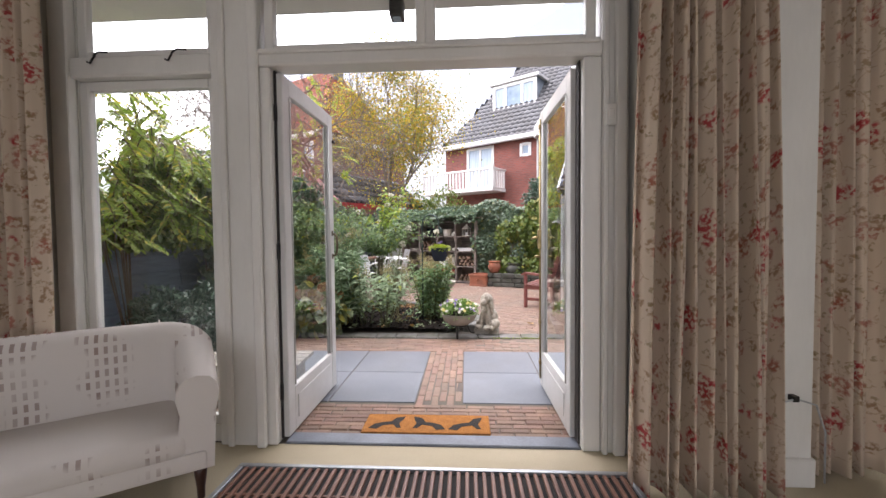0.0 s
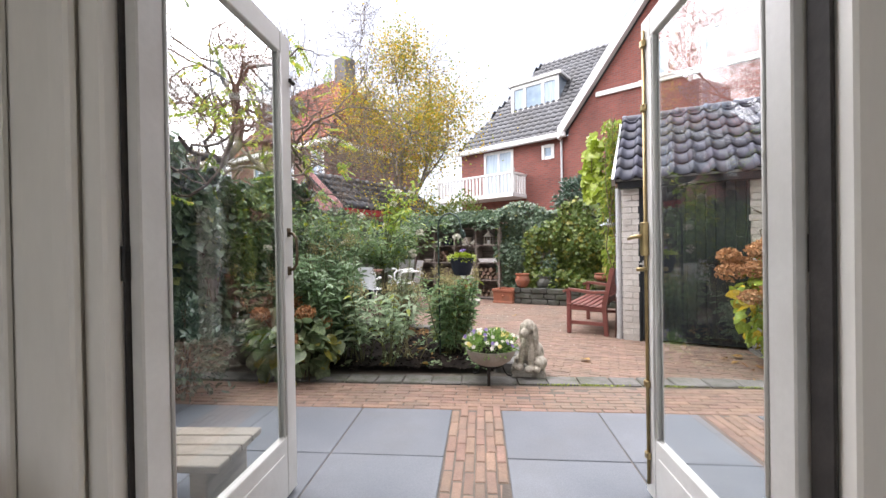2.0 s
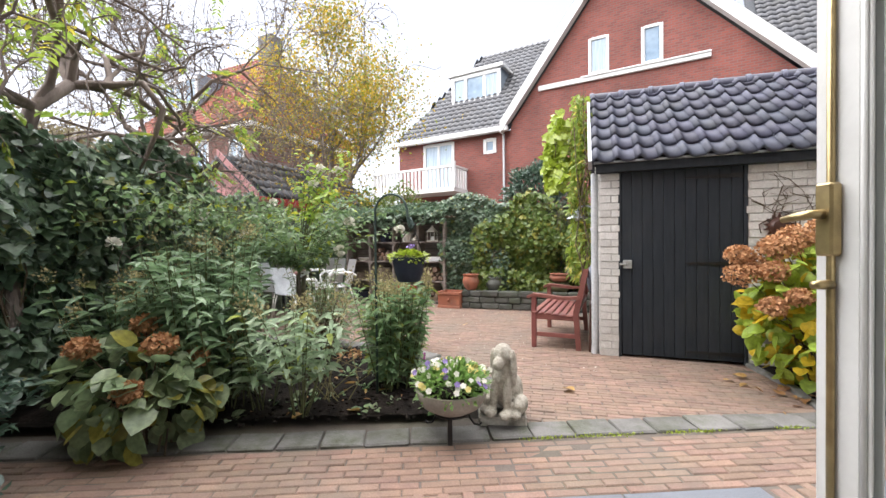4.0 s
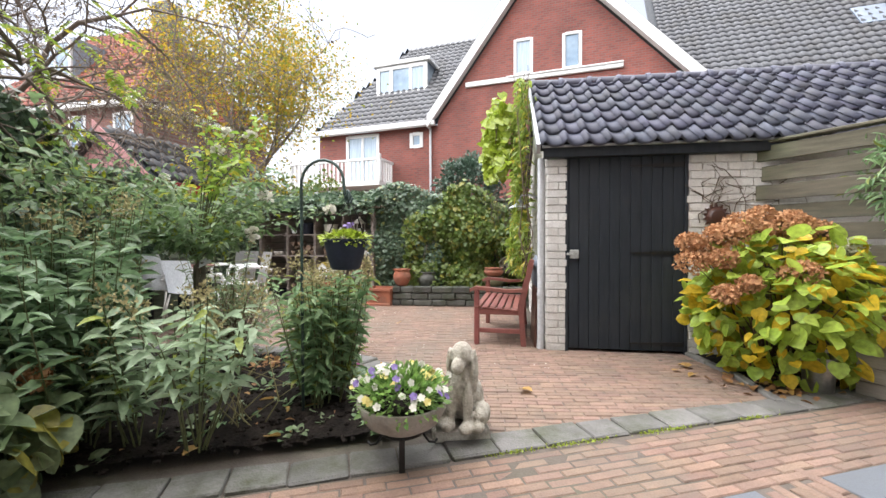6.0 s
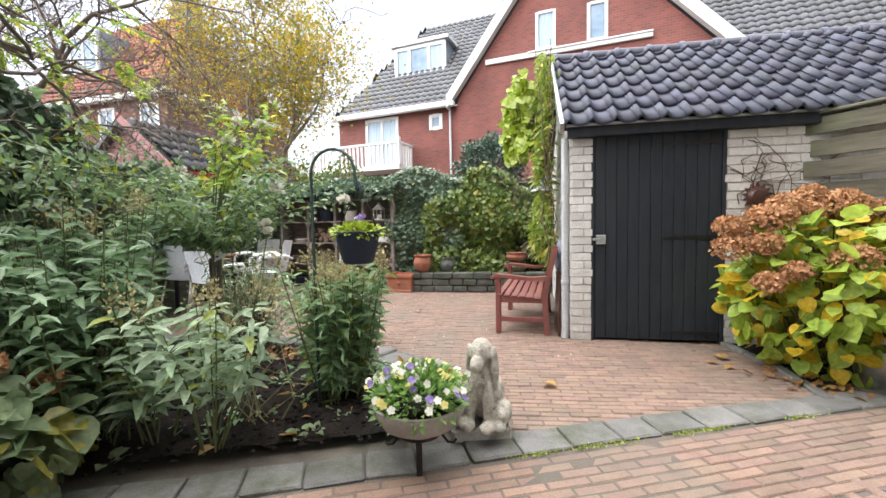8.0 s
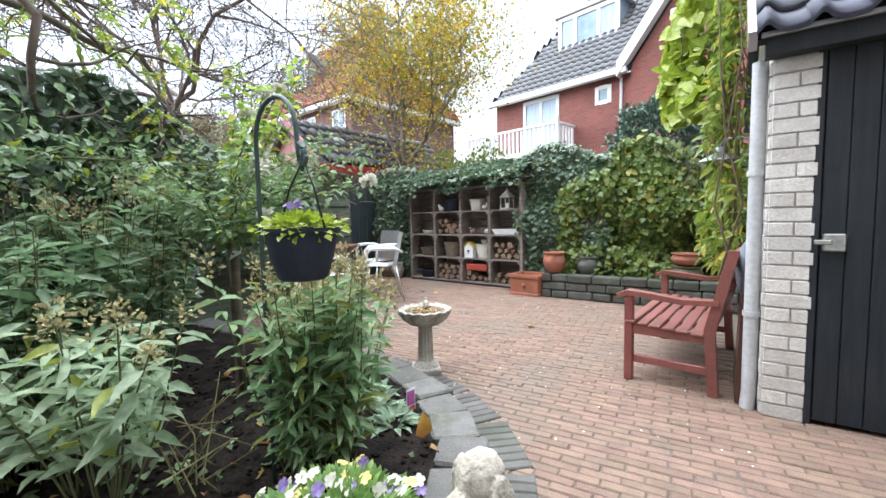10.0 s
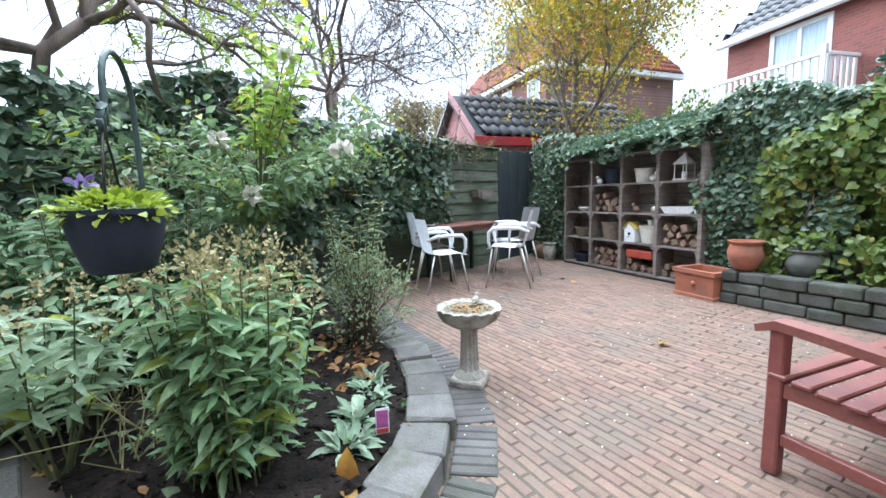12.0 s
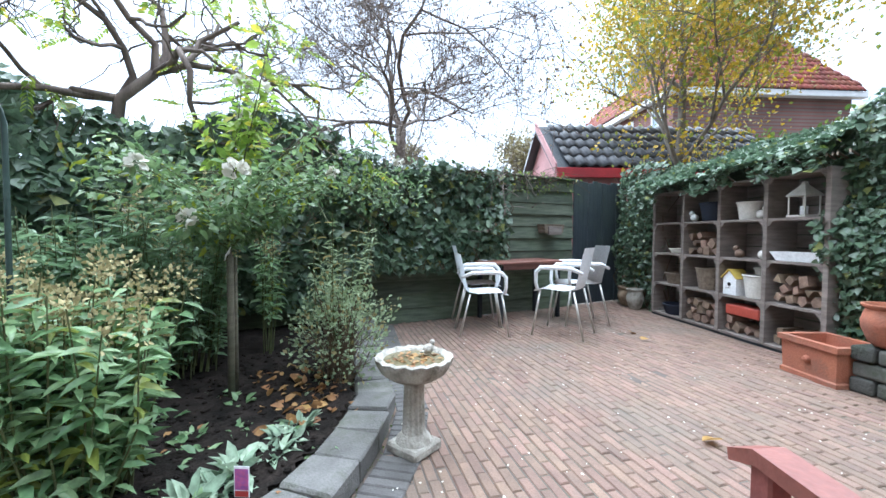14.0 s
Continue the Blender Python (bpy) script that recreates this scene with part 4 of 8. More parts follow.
def sofa_fabric():
    m, n, l, b = nt_of("printed_upholstery")
    tc = n.new("ShaderNodeTexCoord")
    mp = n.new("ShaderNodeMapping")
    mp.inputs["Rotation"].default_value = (radians(90), 0, 0)
    l.new(tc.outputs["Object"], mp.inputs["Vector"])
    br = n.new("ShaderNodeTexBrick")
    br.offset = 0.0
    br.inputs["Color1"].default_value, br.inputs["Color2"].default_value, br.inputs["Mortar"].default_value = (1, 1, 1, 1), (0.6, 0.6, 0.6, 1), (0, 0, 0, 1)
    br.inputs["Scale"].default_value, br.inputs["Brick Width"].default_value, br.inputs["Row Height"].default_value, br.inputs["Mortar Size"].default_value = 1.0, 0.040, 0.062, 0.012
    l.new(mp.outputs["Vector"], br.inputs["Vector"])
    no = n.new("ShaderNodeTexNoise")
    no.inputs["Scale"].default_value, no.inputs["Detail"].default_value = 4.5, 1
    l.new(tc.outputs["Object"], no.inputs["Vector"])
    mr = n.new("ShaderNodeMapRange")
    mr.inputs["From Min"].default_value, mr.inputs["From Max"].default_value, mr.inputs["To Max"].default_value = 0.55, 0.62, 0.8
    l.new(no.outputs["Fac"], mr.inputs["Value"])
    mu = n.new("ShaderNodeMath")
    mu.operation = "MULTIPLY"
    l.new(br.outputs["Color"], mu.inputs[0])
    l.new(mr.outputs["Result"], mu.inputs[1])
    mx = n.new("ShaderNodeMix")
    mx.data_type = "RGBA"
    mx.inputs["A"].default_value, mx.inputs["B"].default_value = (0.62, 0.58, 0.54, 1), (0.22, 0.14, 0.115, 1)
    l.new(mu.outputs["Value"], mx.inputs["Factor"])
    l.new(mx.outputs["Result"], b.inputs["Base Color"])
    b.inputs["Roughness"].default_value = 0.8
    f = n.new("ShaderNodeTexNoise")
    f.inputs["Scale"].default_value = 400
    bp = n.new("ShaderNodeBump")
    bp.inputs["Strength"].default_value = 0.15
    l.new(f.outputs["Fac"], bp.inputs["Height"])
    l.new(bp.outputs["Normal"], b.inputs["Normal"])
    return m


M_UPHOL = sofa_fabric()
M_WALNUT = mat("dark_walnut", (0.075, 0.030, 0.018), (0.045, 0.018, 0.012), 8, 0.35, 0.1, 60, stretch=(1, 1, 0.2))
# x to the sofa's own right end, y to its back; its front right corner stands at (-1.27, 1.92)
SW, SD = 1.25, 0.66
sofa = thing("tub_sofa", pose(-1.27, 1.93, G, 0, 0, 36) @ pose(-SW, 0, 0), "small cream tub sofa printed with brown squares, on walnut legs", "sofa")


def sofa_shell():
    """Back and arms in one round sweep; thick, with a rolled top that dips to the front."""
    bm = bmesh.new()
    pts = []
    r = 0.26
    for y in (0.0, 0.15, 0.30, SD - r):
        pts.append((SW, y))
    for k in range(1, 9):
        a = radians(90 * k / 8)
        pts.append((SW - r + r * math.cos(a), SD - r + r * math.sin(a)))
    for f in (0.25, 0.5, 0.75):
        pts.append((SW - r + (2 * r - SW) * f, SD))
    for k in range(0, 9):
        a = radians(90 + 90 * k / 8)
        pts.append((r + r * math.cos(a), SD - r + r * math.sin(a)))
    for y in (0.30, 0.15, 0.0):
        pts.append((0.0, y))
    rings = []
    for i, p in enumerate(pts):
        a, c = Vector(pts[max(i - 1, 0)]), Vector(pts[min(i + 1, len(pts) - 1)])
        t = (c - a).normalized()
        inw = Vector((-t.y, t.x))
        back = min(1.0, max(0.0, p[1] / SD))
        top = 0.64 + 0.18 * back ** 0.8
        th = 0.15
        ring = []
        prof = [(0.0, 0.17), (-0.012, 0.45), (-0.028, top - 0.10), (-0.020, top - 0.045), (0.012, top - 0.010), (0.065, top), (0.115, top - 0.012), (th, top - 0.05), (th + 0.008, top - 0.11), (th - 0.01, 0.45), (th + 0.02, 0.17)]
        for d, z in prof:
            q = Vector(p) + inw * d
            ring.append(bm.verts.new((q.x, q.y, z)))
        rings.append(ring)
    for p, q in zip(rings, rings[1:]):
        for k in range(len(p)):
            j = (k + 1) % len(p)
            bm.faces.new((p[k], p[j], q[j], q[k]))
    bm.faces.new(rings[0]), bm.faces.new(rings[-1])
    return bm


part("backrest", sofa_shell(), M_UPHOL, sofa, smooth=55)
g = box(0.11, SW - 0.11, -0.02, SD - 0.11, 0.24, 0.37, 0.05, seg=4)
for v in g.verts:
    if v.co.z > 0.30:
        v.co.z += 0.03 * math.cos((v.co.x / SW - 0.5) * math.pi) * math.cos((v.co.y / SD - 0.45) * 2.4)
part("seat", g, M_UPHOL, sofa, smooth=50)
part("seat_frame", box(0.03, SW - 0.03, -0.015, SD - 0.04, 0.17, 0.265, 0.02, seg=2), M_UPHOL, sofa, smooth=40)
for x in (SW - 0.235, 0.235):
    part("piping", tube([(x, SD - 0.14, 0.42), (x, SD - 0.105, 0.6), (x, SD - 0.085, 0.80), (x, SD - 0.04, 0.826), (x, SD, 0.80)], 0.005, 6), M_UPHOL, sofa)
for x, y in ((0.06, 0.05), (SW - 0.06, 0.05), (0.12, SD - 0.1), (SW - 0.12, SD - 0.1)):
    part("leg", tube([(x, y, 0.0), (x, y + 0.012, 0.05), (x, y, 0.12), (x, y + 0.01, 0.18)], [0.018, 0.020, 0.028, 0.034], 10), M_WALNUT, sofa, "curved walnut leg", True)

# floor grate
M_GRATE = mat("brown_grate_slats", (0.20, 0.095, 0.06), (0.14, 0.065, 0.045), 6, 0.5, 0.2, 60)
# near-black colour that paints the shade inside openings
M_DARK = mat("hole_shade", (0.012, 0.011, 0.010), (0.02, 0.018, 0.016), 6, 0.9, 0)
grate = thing("floor_grate", pose(-1.27, 1.45, G), "brown slatted heating grate in a steel frame in the floor", "floor grate")
# flat dark sheet in place of the shaded shaft below the slats
part("shade_sheet", box(0, 2.12, 0, 0.75, 0.001, 0.004), M_DARK, grate)
bm = box(-0.03, 2.15, 0.735, 0.765, 0.0, 0.022, 0.003)
box(-0.03, 2.15, -0.03, 0.0, 0.0, 0.022, 0.003, bm)
box(-0.03, 0.0, 0.001, 0.734, 0.0, 0.022, 0.003, bm)
box(2.12, 2.15, 0.001, 0.734, 0.0, 0.022, 0.003, bm)
part("frame", bm, M_ZINC, grate, "worn metal frame")
for i in range(46):
    x = 0.012 + i * 0.0460
    part("slat", box(x, x + 0.022, 0.002, 0.733, 0.004, 0.019, 0.003), M_GRATE, grate)
for y in (0.25, 0.5):
    part("crossbar", box(0.0, 2.12, y, y + 0.012, 0.0045, 0.012), M_GRATE, grate)

# doormat
M_COIR = mat("orange_coir", (0.46, 0.19, 0.035), (0.34, 0.13, 0.025), 20, 0.95, 1.0, 300)
M_COIRB = mat("black_coir", (0.020, 0.018, 0.016), (0.035, 0.030, 0.026), 20, 0.95, 1.0, 300)
doormat = thing("doormat", pose(-0.71, 2.605, G + 0.006), "orange coir doormat with three dark running shapes", "doormat")
part("coir", box(0, 0.86, 0, 0.27, 0, 0.016, 0.007, seg=2), M_COIR, doormat)
for i, x in enumerate((0.16, 0.44, 0.70)):
    s = 1 if i != 1 else -1
    o = [(-0.12, 0.03), (-0.09, 0.09), (-0.03, 0.12), (0.02, 0.13), (0.05, 0.19), (0.11, 0.21), (0.10, 0.16), (0.08, 0.11), (0.10, 0.04), (0.07, 0.04), (0.04, 0.09), (-0.03, 0.07), (-0.06, 0.02)]
    g = bmesh.new()
    a = [g.verts.new((x + s * px, py + 0.02, 0.0175)) for px, py in o]
    b = [g.verts.new((x + s * px, py + 0.02, 0.012)) for px, py in o]
    g.faces.new(a), g.faces.new(b)
    for k in range(len(o)):
        g.faces.new((a[k], a[(k + 1) % len(o)], b[(k + 1) % len(o)], b[k]))
    part("motif", g, M_COIRB, doormat, "dark animal-like motif")

# switch plate, window stays, cable on the pillar, lamp under the canopy
sw = thing("switch_plate", pose(0.835, 2.408, 1.88), "small white switch plate on the door post", "switch")
part("plate", box(-0.03, 0.03, -0.010, 0.006, -0.06, 0.06, 0.004), M_WHITE, sw)
part("rocker", box(-0.015, 0.015, -0.014, -0.010, -0.03, 0.03, 0.002), M_WHITE, sw)
for x in (-2.30, -1.80):
    st = thing("window_stay", pose(x, 2.44, 2.33), "dark iron window stay hook", "window stay", "stays of the fanlight")
    part("arm", tube([(0, 0, 0.0), (0.02, -0.03, -0.01), (0.06, -0.04, 0.005), (0.12, -0.04, 0.0)], 0.006, 6), M_IRON, st, smooth=True)
    part("hook", tube([(0, 0, 0), (0.012, -0.03, -0.03), (0.0, -0.035, -0.06), (-0.02, -0.035, -0.05)], 0.006, 6), M_IRON, st, smooth=True)
cab = thing("cable", pose(1.56, 2.13, G), "thin white cable looped over the pillar", "cable")
part("wire", tube([(-0.06, 0.01, 0.02), (-0.05, 0.0, 0.30), (0.0, -0.005, 0.44), (0.10, -0.005, 0.47), (0.20, -0.005, 0.44), (0.25, 0.0, 0.30), (0.26, 0.01, 0.03)], 0.005, 6), M_PVC, cab, smooth=True)
part("clip", box(0.085, 0.115, -0.012, 0.03, 0.455, 0.485, 0.003), M_IRON, cab)
lamp = thing("canopy_lamp", pose(-0.50, 3.05, 2.94), "small dark box lamp under the canopy", "outdoor lamp")
part("body", box(-0.05, 0.05, -0.06, 0.06, -0.14, 0.0, 0.008), M_IRON, lamp)
part("lens", box(-0.03, 0.03, -0.04, 0.04, -0.15, -0.14, 0.004), M_NET, lamp)

# ---------------------------------------------------------------- bench
M_MAHOG = mat("red_brown_varnish", (0.22, 0.075, 0.060), (0.165, 0.055, 0.046), 5, 0.5, 0.15, 60, stretch=(1, 1, 1), vary=0.1)
bench = thing("garden_bench", pose(1.02, 7.31, G, 0, 0, -27), "red-brown slatted wooden garden bench beside the shed", "bench")
BLN = 1.22        # along y
for y in (0.0, BLN - 0.055):
    part("leg", box(0.0, 0.055, y, y + 0.055, 0, 0.60, 0.006), M_MAHOG, bench)
    g = prism([(0.50, 0.0), (0.555, 0.0), (0.53, 0.40), (0.64, 0.92), (0.585, 0.92), (0.47, 0.42)], y, y + 0.055)
    part("leg", g, M_MAHOG, bench)
    part("stretcher", box(0.056, 0.50, y + 0.012, y + 0.043, 0.13, 0.18, 0.004), M_MAHOG, bench)
    part("stretcher", box(0.056, 0.475, y + 0.008, y + 0.047, 0.33, 0.395, 0.004), M_MAHOG, bench)
    g = bmesh.new()
    arm = [(-0.05, 0.60), (0.02, 0.632), (0.15, 0.622), (0.35, 0.60), (0.545, 0.612), (0.545, 0.578), (0.35, 0.566), (0.15, 0.585), (0.03, 0.598), (-0.045, 0.572)]
    prism(arm, y - 0.012, y + 0.067, g)
    part("armrest", g, M_MAHOG, bench)
for i in range(6):
    x = 0.005 + i * 0.079
    part("seat_slat", box(x, x + 0.066, -0.005, BLN + 0.005, 0.400 - 0.006 * i, 0.422 - 0.006 * i, 0.006), M_MAHOG, bench)
part("rail", box(0.01, 0.05, 0.056, BLN - 0.056, 0.325, 0.394, 0.004), M_MAHOG, bench)
for z, x in ((0.86, 0.597), (0.46, 0.505)):
    part("back_rail", box(x, x + 0.03, 0.056, BLN - 0.056, z - 0.035, z + 0.045, 0.006), M_MAHOG, bench)
for i in range(11):
    y = 0.09 + i * 0.099
    part("back_slat", slab([(0.512, y, 0.50), (0.512, y + 0.05, 0.50), (0.598, y + 0.05, 0.83), (0.598, y, 0.83)], 0.016), M_MAHOG, bench)

# ---------------------------------------------------------------- bird bath
M_CAST = mat("weathered_cast_stone", (0.42, 0.40, 0.35), (0.30, 0.28, 0.24), 9, 0.9, 0.8, 60, stain=(0.10, 0.09, 0.065), stain_scale=9, stain_amount=0.9)
bath = thing("bird_bath", pose(-0.385, 7.20, G, 0, 0, 20) @ Matrix.Diagonal((0.90, 0.90, 0.98, 1)), "weathered cast-stone bird bath with a fluted column", "bird bath")
g = box(-0.115, 0.115, -0.115, 0.115, 0.0, 0.055, 0.012)
lathe([(0.105, 0.055), (0.095, 0.075), (0.078, 0.09), (0.072, 0.10)], 24, g)
part("base", g, M_CAST, bath, smooth=40)
g = bmesh.new()
rings = []
for z, r0 in ((0.098, 0.070), (0.12, 0.060), (0.33, 0.052), (0.355, 0.060), (0.375, 0.068)):
    ring = []
    for k in range(48):
        a = 2 * math.pi * k / 48
        fl = 0.006 * math.cos(12 * a) if 0.11 < z < 0.34 else 0
        ring.append(g.verts.new(((r0 + fl) * math.cos(a), (r0 + fl) * math.sin(a), z)))
    rings.append(ring)
for p, q in zip(rings, rings[1:]):
    for k in range(48):
        g.faces.new((p[k], p[(k + 1) % 48], q[(k + 1) % 48], q[k]))
g.faces.new(rings[0]), g.faces.new(rings[-1])
part("column", g, M_CAST, bath, smooth=60)
g = bmesh.new()
rings = []
for r0, z, sc in ((0.07, 0.37, 0), (0.13, 0.385, 0.2), (0.185, 0.42, 0.8), (0.212, 0.465, 1), (0.218, 0.492, 1), (0.200, 0.500, 1), (0.178, 0.484, 0.8), (0.15, 0.455, 0.4), (0.0, 0.445, 0)):
    ring = []
    for k in range(48):
        a = 2 * math.pi * k / 48
        rr = r0 * (1 + 0.016 * sc * math.cos(8 * a) + 0.006 * sc * math.cos(21 * a))
        ring.append(g.verts.new((rr * math.cos(a), rr * math.sin(a), z + 0.005 * sc * math.sin(16 * a) * (z > 0.46))))
    rings.append(ring)
for p, q in zip(rings, rings[1:]):
    for k in range(48):
        g.faces.new((p[k], p[(k + 1) % 48], q[(k + 1) % 48], q[k]))
bmesh.ops.remove_doubles(g, verts=g.verts, dist=1e-5)
bowl = part("basin", g, M_CAST, bath, smooth=60)
g = bmesh.new()
bmesh.ops.create_circle(g, cap_ends=True, segments=40, radius=0.172, matrix=Matrix.Translation((0, 0, 0.479)))
part("water", g, mat("murky_water", (0.11, 0.095, 0.05), (0.19, 0.165, 0.10), 30, 0.25, 0.1), bath, "murky rain water")
g = bmesh.new()
bmesh.ops.create_icosphere(g, subdivisions=2, radius=0.03, matrix=Matrix.Translation((0.02, 0.10, 0.515)) @ Matrix.Diagonal((0.8, 1.5, 0.9, 1)))
bmesh.ops.create_icosphere(g, subdivisions=2, radius=0.017, matrix=Matrix.Translation((0.02, 0.135, 0.542)))
box(0.012, 0.028, 0.03, 0.07, 0.505, 0.515, 0.003, g)
part("ornament", g, M_CAST, bath, "small carved bird on the rim", True)

# ---------------------------------------------------------------- white chairs and table
M_WPLAST = mat("white_plastic", (0.80, 0.82, 0.83), (0.74, 0.76, 0.78), 3, 0.35, 0.03)
M_ALU = mat("pale_aluminium", (0.62, 0.60, 0.55), (0.52, 0.50, 0.46), 12, 0.35, 0.03, metal=0.7)
CS = Matrix.Diagonal((1.04, 1.04, 1.08, 1))
chair = thing("garden_chair", pose(-2.20, 9.02, G - 0.005, 0, 0, -28) @ CS, "white plastic armchair with slim metal legs at the table", "chair", "chairs round the garden table")
# y is the way the chair faces
g = bmesh.new()
rows = []
for y, z, w in ((0.24, 0.405, 0.21), (0.21, 0.43, 0.225), (0.10, 0.435, 0.23), (-0.08, 0.425, 0.225), (-0.17, 0.44, 0.21), (-0.205, 0.50, 0.20), (-0.235, 0.62, 0.205), (-0.265, 0.76, 0.215), (-0.285, 0.83, 0.205)):
    rows.append([(w * s, y + 0.02 * abs(s) ** 2 * (z > 0.46), z + 0.012 * s * s * (z < 0.46)) for s in (-1, -0.66, -0.33, 0, 0.33, 0.66, 1)])
vs = [[g.verts.new(p) for p in row] for row in rows]
for p, q in zip(vs, vs[1:]):
    for k in range(6):
        g.faces.new((p[k], p[k + 1], q[k + 1], q[k]))
bmesh.ops.solidify(g, geom=list(g.faces), thickness=0.014)
shell = part("seat", g, M_WPLAST, chair, "moulded white plastic shell", 50)
for s in (-1, 1):
    part("armrest", tube([(s * 0.215, -0.25, 0.60), (s * 0.25, -0.15, 0.645), (s * 0.262, 0.02, 0.65), (s * 0.255, 0.15, 0.645), (s * 0.245, 0.20, 0.60), (s * 0.235, 0.205, 0.50), (s * 0.22, 0.19, 0.43)], [0.016, 0.019, 0.021, 0.021, 0.019, 0.017, 0.017], 10), M_WPLAST, chair, smooth=True)
    part("leg", tube([(s * 0.20, 0.17, 0.425), (s * 0.24, 0.24, 0.0)], 0.011, 8), M_ALU, chair, "slim metal leg", True)
    part("leg", tube([(s * 0.19, -0.16, 0.43), (s * 0.225, -0.27, 0.0)], 0.011, 8), M_ALU, chair, "slim metal leg", True)
copy_thing(chair, pose(-2.60, 9.24, G - 0.005, 0, 0, -28) @ CS)
copy_thing(chair, pose(-1.70, 9.76, G - 0.005, 0, 0, 115) @ CS)
copy_thing(chair, pose(-2.02, 10.42, G - 0.005, 0, 0, 150) @ CS)
c5 = copy_thing(chair, pose(2.02, 3.80, G, 0, 0, 70))
tagged(c5, "white plastic armchair with slim metal legs on the slab terrace", group="loose terrace chairs")
M_REDWOOD = mat("brown_table_wood", (0.20, 0.085, 0.06), (0.14, 0.06, 0.045), 4, 0.5, 0.2, 50, stretch=(6, 1, 1))
table = thing("garden_table", pose(-2.62, 9.95, G, 0, 0, 88), "brown wooden garden table against the fence", "table")
for i in range(7):
    y = -0.29 + i * 0.083
    part("tabletop_slat", box(-0.60, 0.60, y, y + 0.078, 0.735, 0.76, 0.004), M_REDWOOD, table)
for x in (-0.5, 0.46):
    for y in (-0.24, 0.20):
        part("leg", box(x, x + 0.05, y, y + 0.05, 0, 0.70, 0.005), M_DARKWOOD, table)
    part("crossbar", box(x + 0.005, x + 0.045, -0.19, 0.20, 0.66, 0.72, 0.004), M_DARKWOOD, table)
part("apron", box(-0.45, 0.46, -0.235, -0.21, 0.66, 0.733, 0.004), M_REDWOOD, table)

# ---------------------------------------------------------------- shelf of stacked crates
M_CRATE = mat("grey_weathered_crate", (0.25, 0.215, 0.19), (0.16, 0.135, 0.118), 5, 0.9, 0.5, 70, stretch=(1, 1, 6), vary=0.12)
SHELF = pose(-1.86, 11.755, G + 0.03, 0, 0, -25.6)
shelf = thing("crate_shelf", SHELF, "grey weathered shelf of stacked wooden crates, half full", "shelf")
NC, NR, CW, CH, CD = 4, 4, 0.578, 0.405, 0.33
SHW = NC * CW
for i in range(NC + 1):
    x = i * CW
    part("upright", box(x - 0.024, x + 0.024, 0.0, CD, 0, NR * CH + 0.03, 0.004), M_CRATE, shelf)
for j in range(NR + 1):
    for i in range(NC):
        part("board", box(i * CW + 0.026, (i + 1) * CW - 0.026, 0.004, CD - 0.004, j * CH - 0.004, j * CH + 0.022, 0.003), M_CRATE, shelf)
        if j < NR:
            for x, s in ((i * CW + 0.0265, 1), ((i + 1) * CW - 0.0265, -1)):
                part("corner_brace", prism([(x, (j + 1) * CH - 0.006), (x + s * 0.05, (j + 1) * CH - 0.006), (x, (j + 1) * CH - 0.06)], 0.005, 0.022), M_CRATE, shelf)
for j in range(NR):
    for k in range(3):
        part("back_board", box(0.0, SHW, CD + 0.002, CD + 0.014, j * CH + 0.02 + k * 0.128, j * CH + 0.135 + k * 0.128, 0.002), M_CRATE, shelf)
part("base", box(-0.02, SHW + 0.02, 0.01, CD, -0.03, -0.006), M_DARKWOOD, shelf)


def cell(i, j, x=0.5, y=0.15):
    """Where a thing stands in column i and row j (0: the lowest) of the shelf."""
    return SHELF @ pose(i * CW + 0.04 + x * (CW - 0.08), y, j * CH + 0.024)


M_LOG = mat("split_log", (0.26, 0.185, 0.13), (0.13, 0.085, 0.06), 14, 0.9, 0.5, 80, vary=0.3)
M_WICKER = mat("grey_wicker", (0.22, 0.18, 0.13), (0.13, 0.10, 0.075), 30, 0.85, 0.9, 140)
M_TERRA = mat("terracotta", (0.36, 0.13, 0.07), (0.28, 0.10, 0.06), 5, 0.8, 0.3, 70, stain=(0.17, 0.11, 0.08), stain_scale=4, stain_amount=0.8)
M_PALE = mat("pale_glazed", (0.66, 0.64, 0.58), (0.55, 0.53, 0.48), 8, 0.5, 0.15, 60)
M_GREYPOT = mat("grey_stoneware", (0.13, 0.135, 0.12), (0.085, 0.09, 0.08), 6, 0.7, 0.3, 60)
M_BLACKPOT = mat("anthracite_plastic", (0.014, 0.019, 0.033), (0.021, 0.027, 0.044), 4, 0.65, 0.1, 60, spec=0.3)


def log_pile(i, j, n, seed):
    r = random.Random(seed)
    per = 4
    spots = []
    for k in range(n):
        row, c = divmod(k, per)
        spots.append((0.07 + c * 0.125 + (row % 2) * 0.05 + r.uniform(-0.01, 0.01), 0.055 + row * 0.088))
    for x, z in spots:
        rad = r.uniform(0.042, 0.068)
        m = SHELF @ pose(i * CW + 0.035 + x, 0.03 + r.uniform(0, 0.03), j * CH + 0.022 + z, 0, 0, r.uniform(-6, 6))
        t = thing("log", m, "split firewood log stacked in the shelf", "log", "firewood in the shelf")
        g = bmesh.new()
        sides = r.choice((3, 4, 4, 5))
        ph_ = r.uniform(0, 6.28)
        ring = [(rad * r.uniform(0.7, 1.15) * math.cos(ph_ + 2 * math.pi * q / sides), rad * r.uniform(0.7, 1.15) * math.sin(ph_ + 2 * math.pi * q / sides)) for q in range(sides)]
        prism(ring, 0, r.uniform(0.20, 0.26), g)
        part("wood", g, M_LOG, t)


log_pile(1, 2, 10, 1)
log_pile(3, 1, 11, 2)
log_pile(1, 0, 12, 3)
log_pile(2, 0, 5, 4)
log_pile(3, 0, 7, 5)


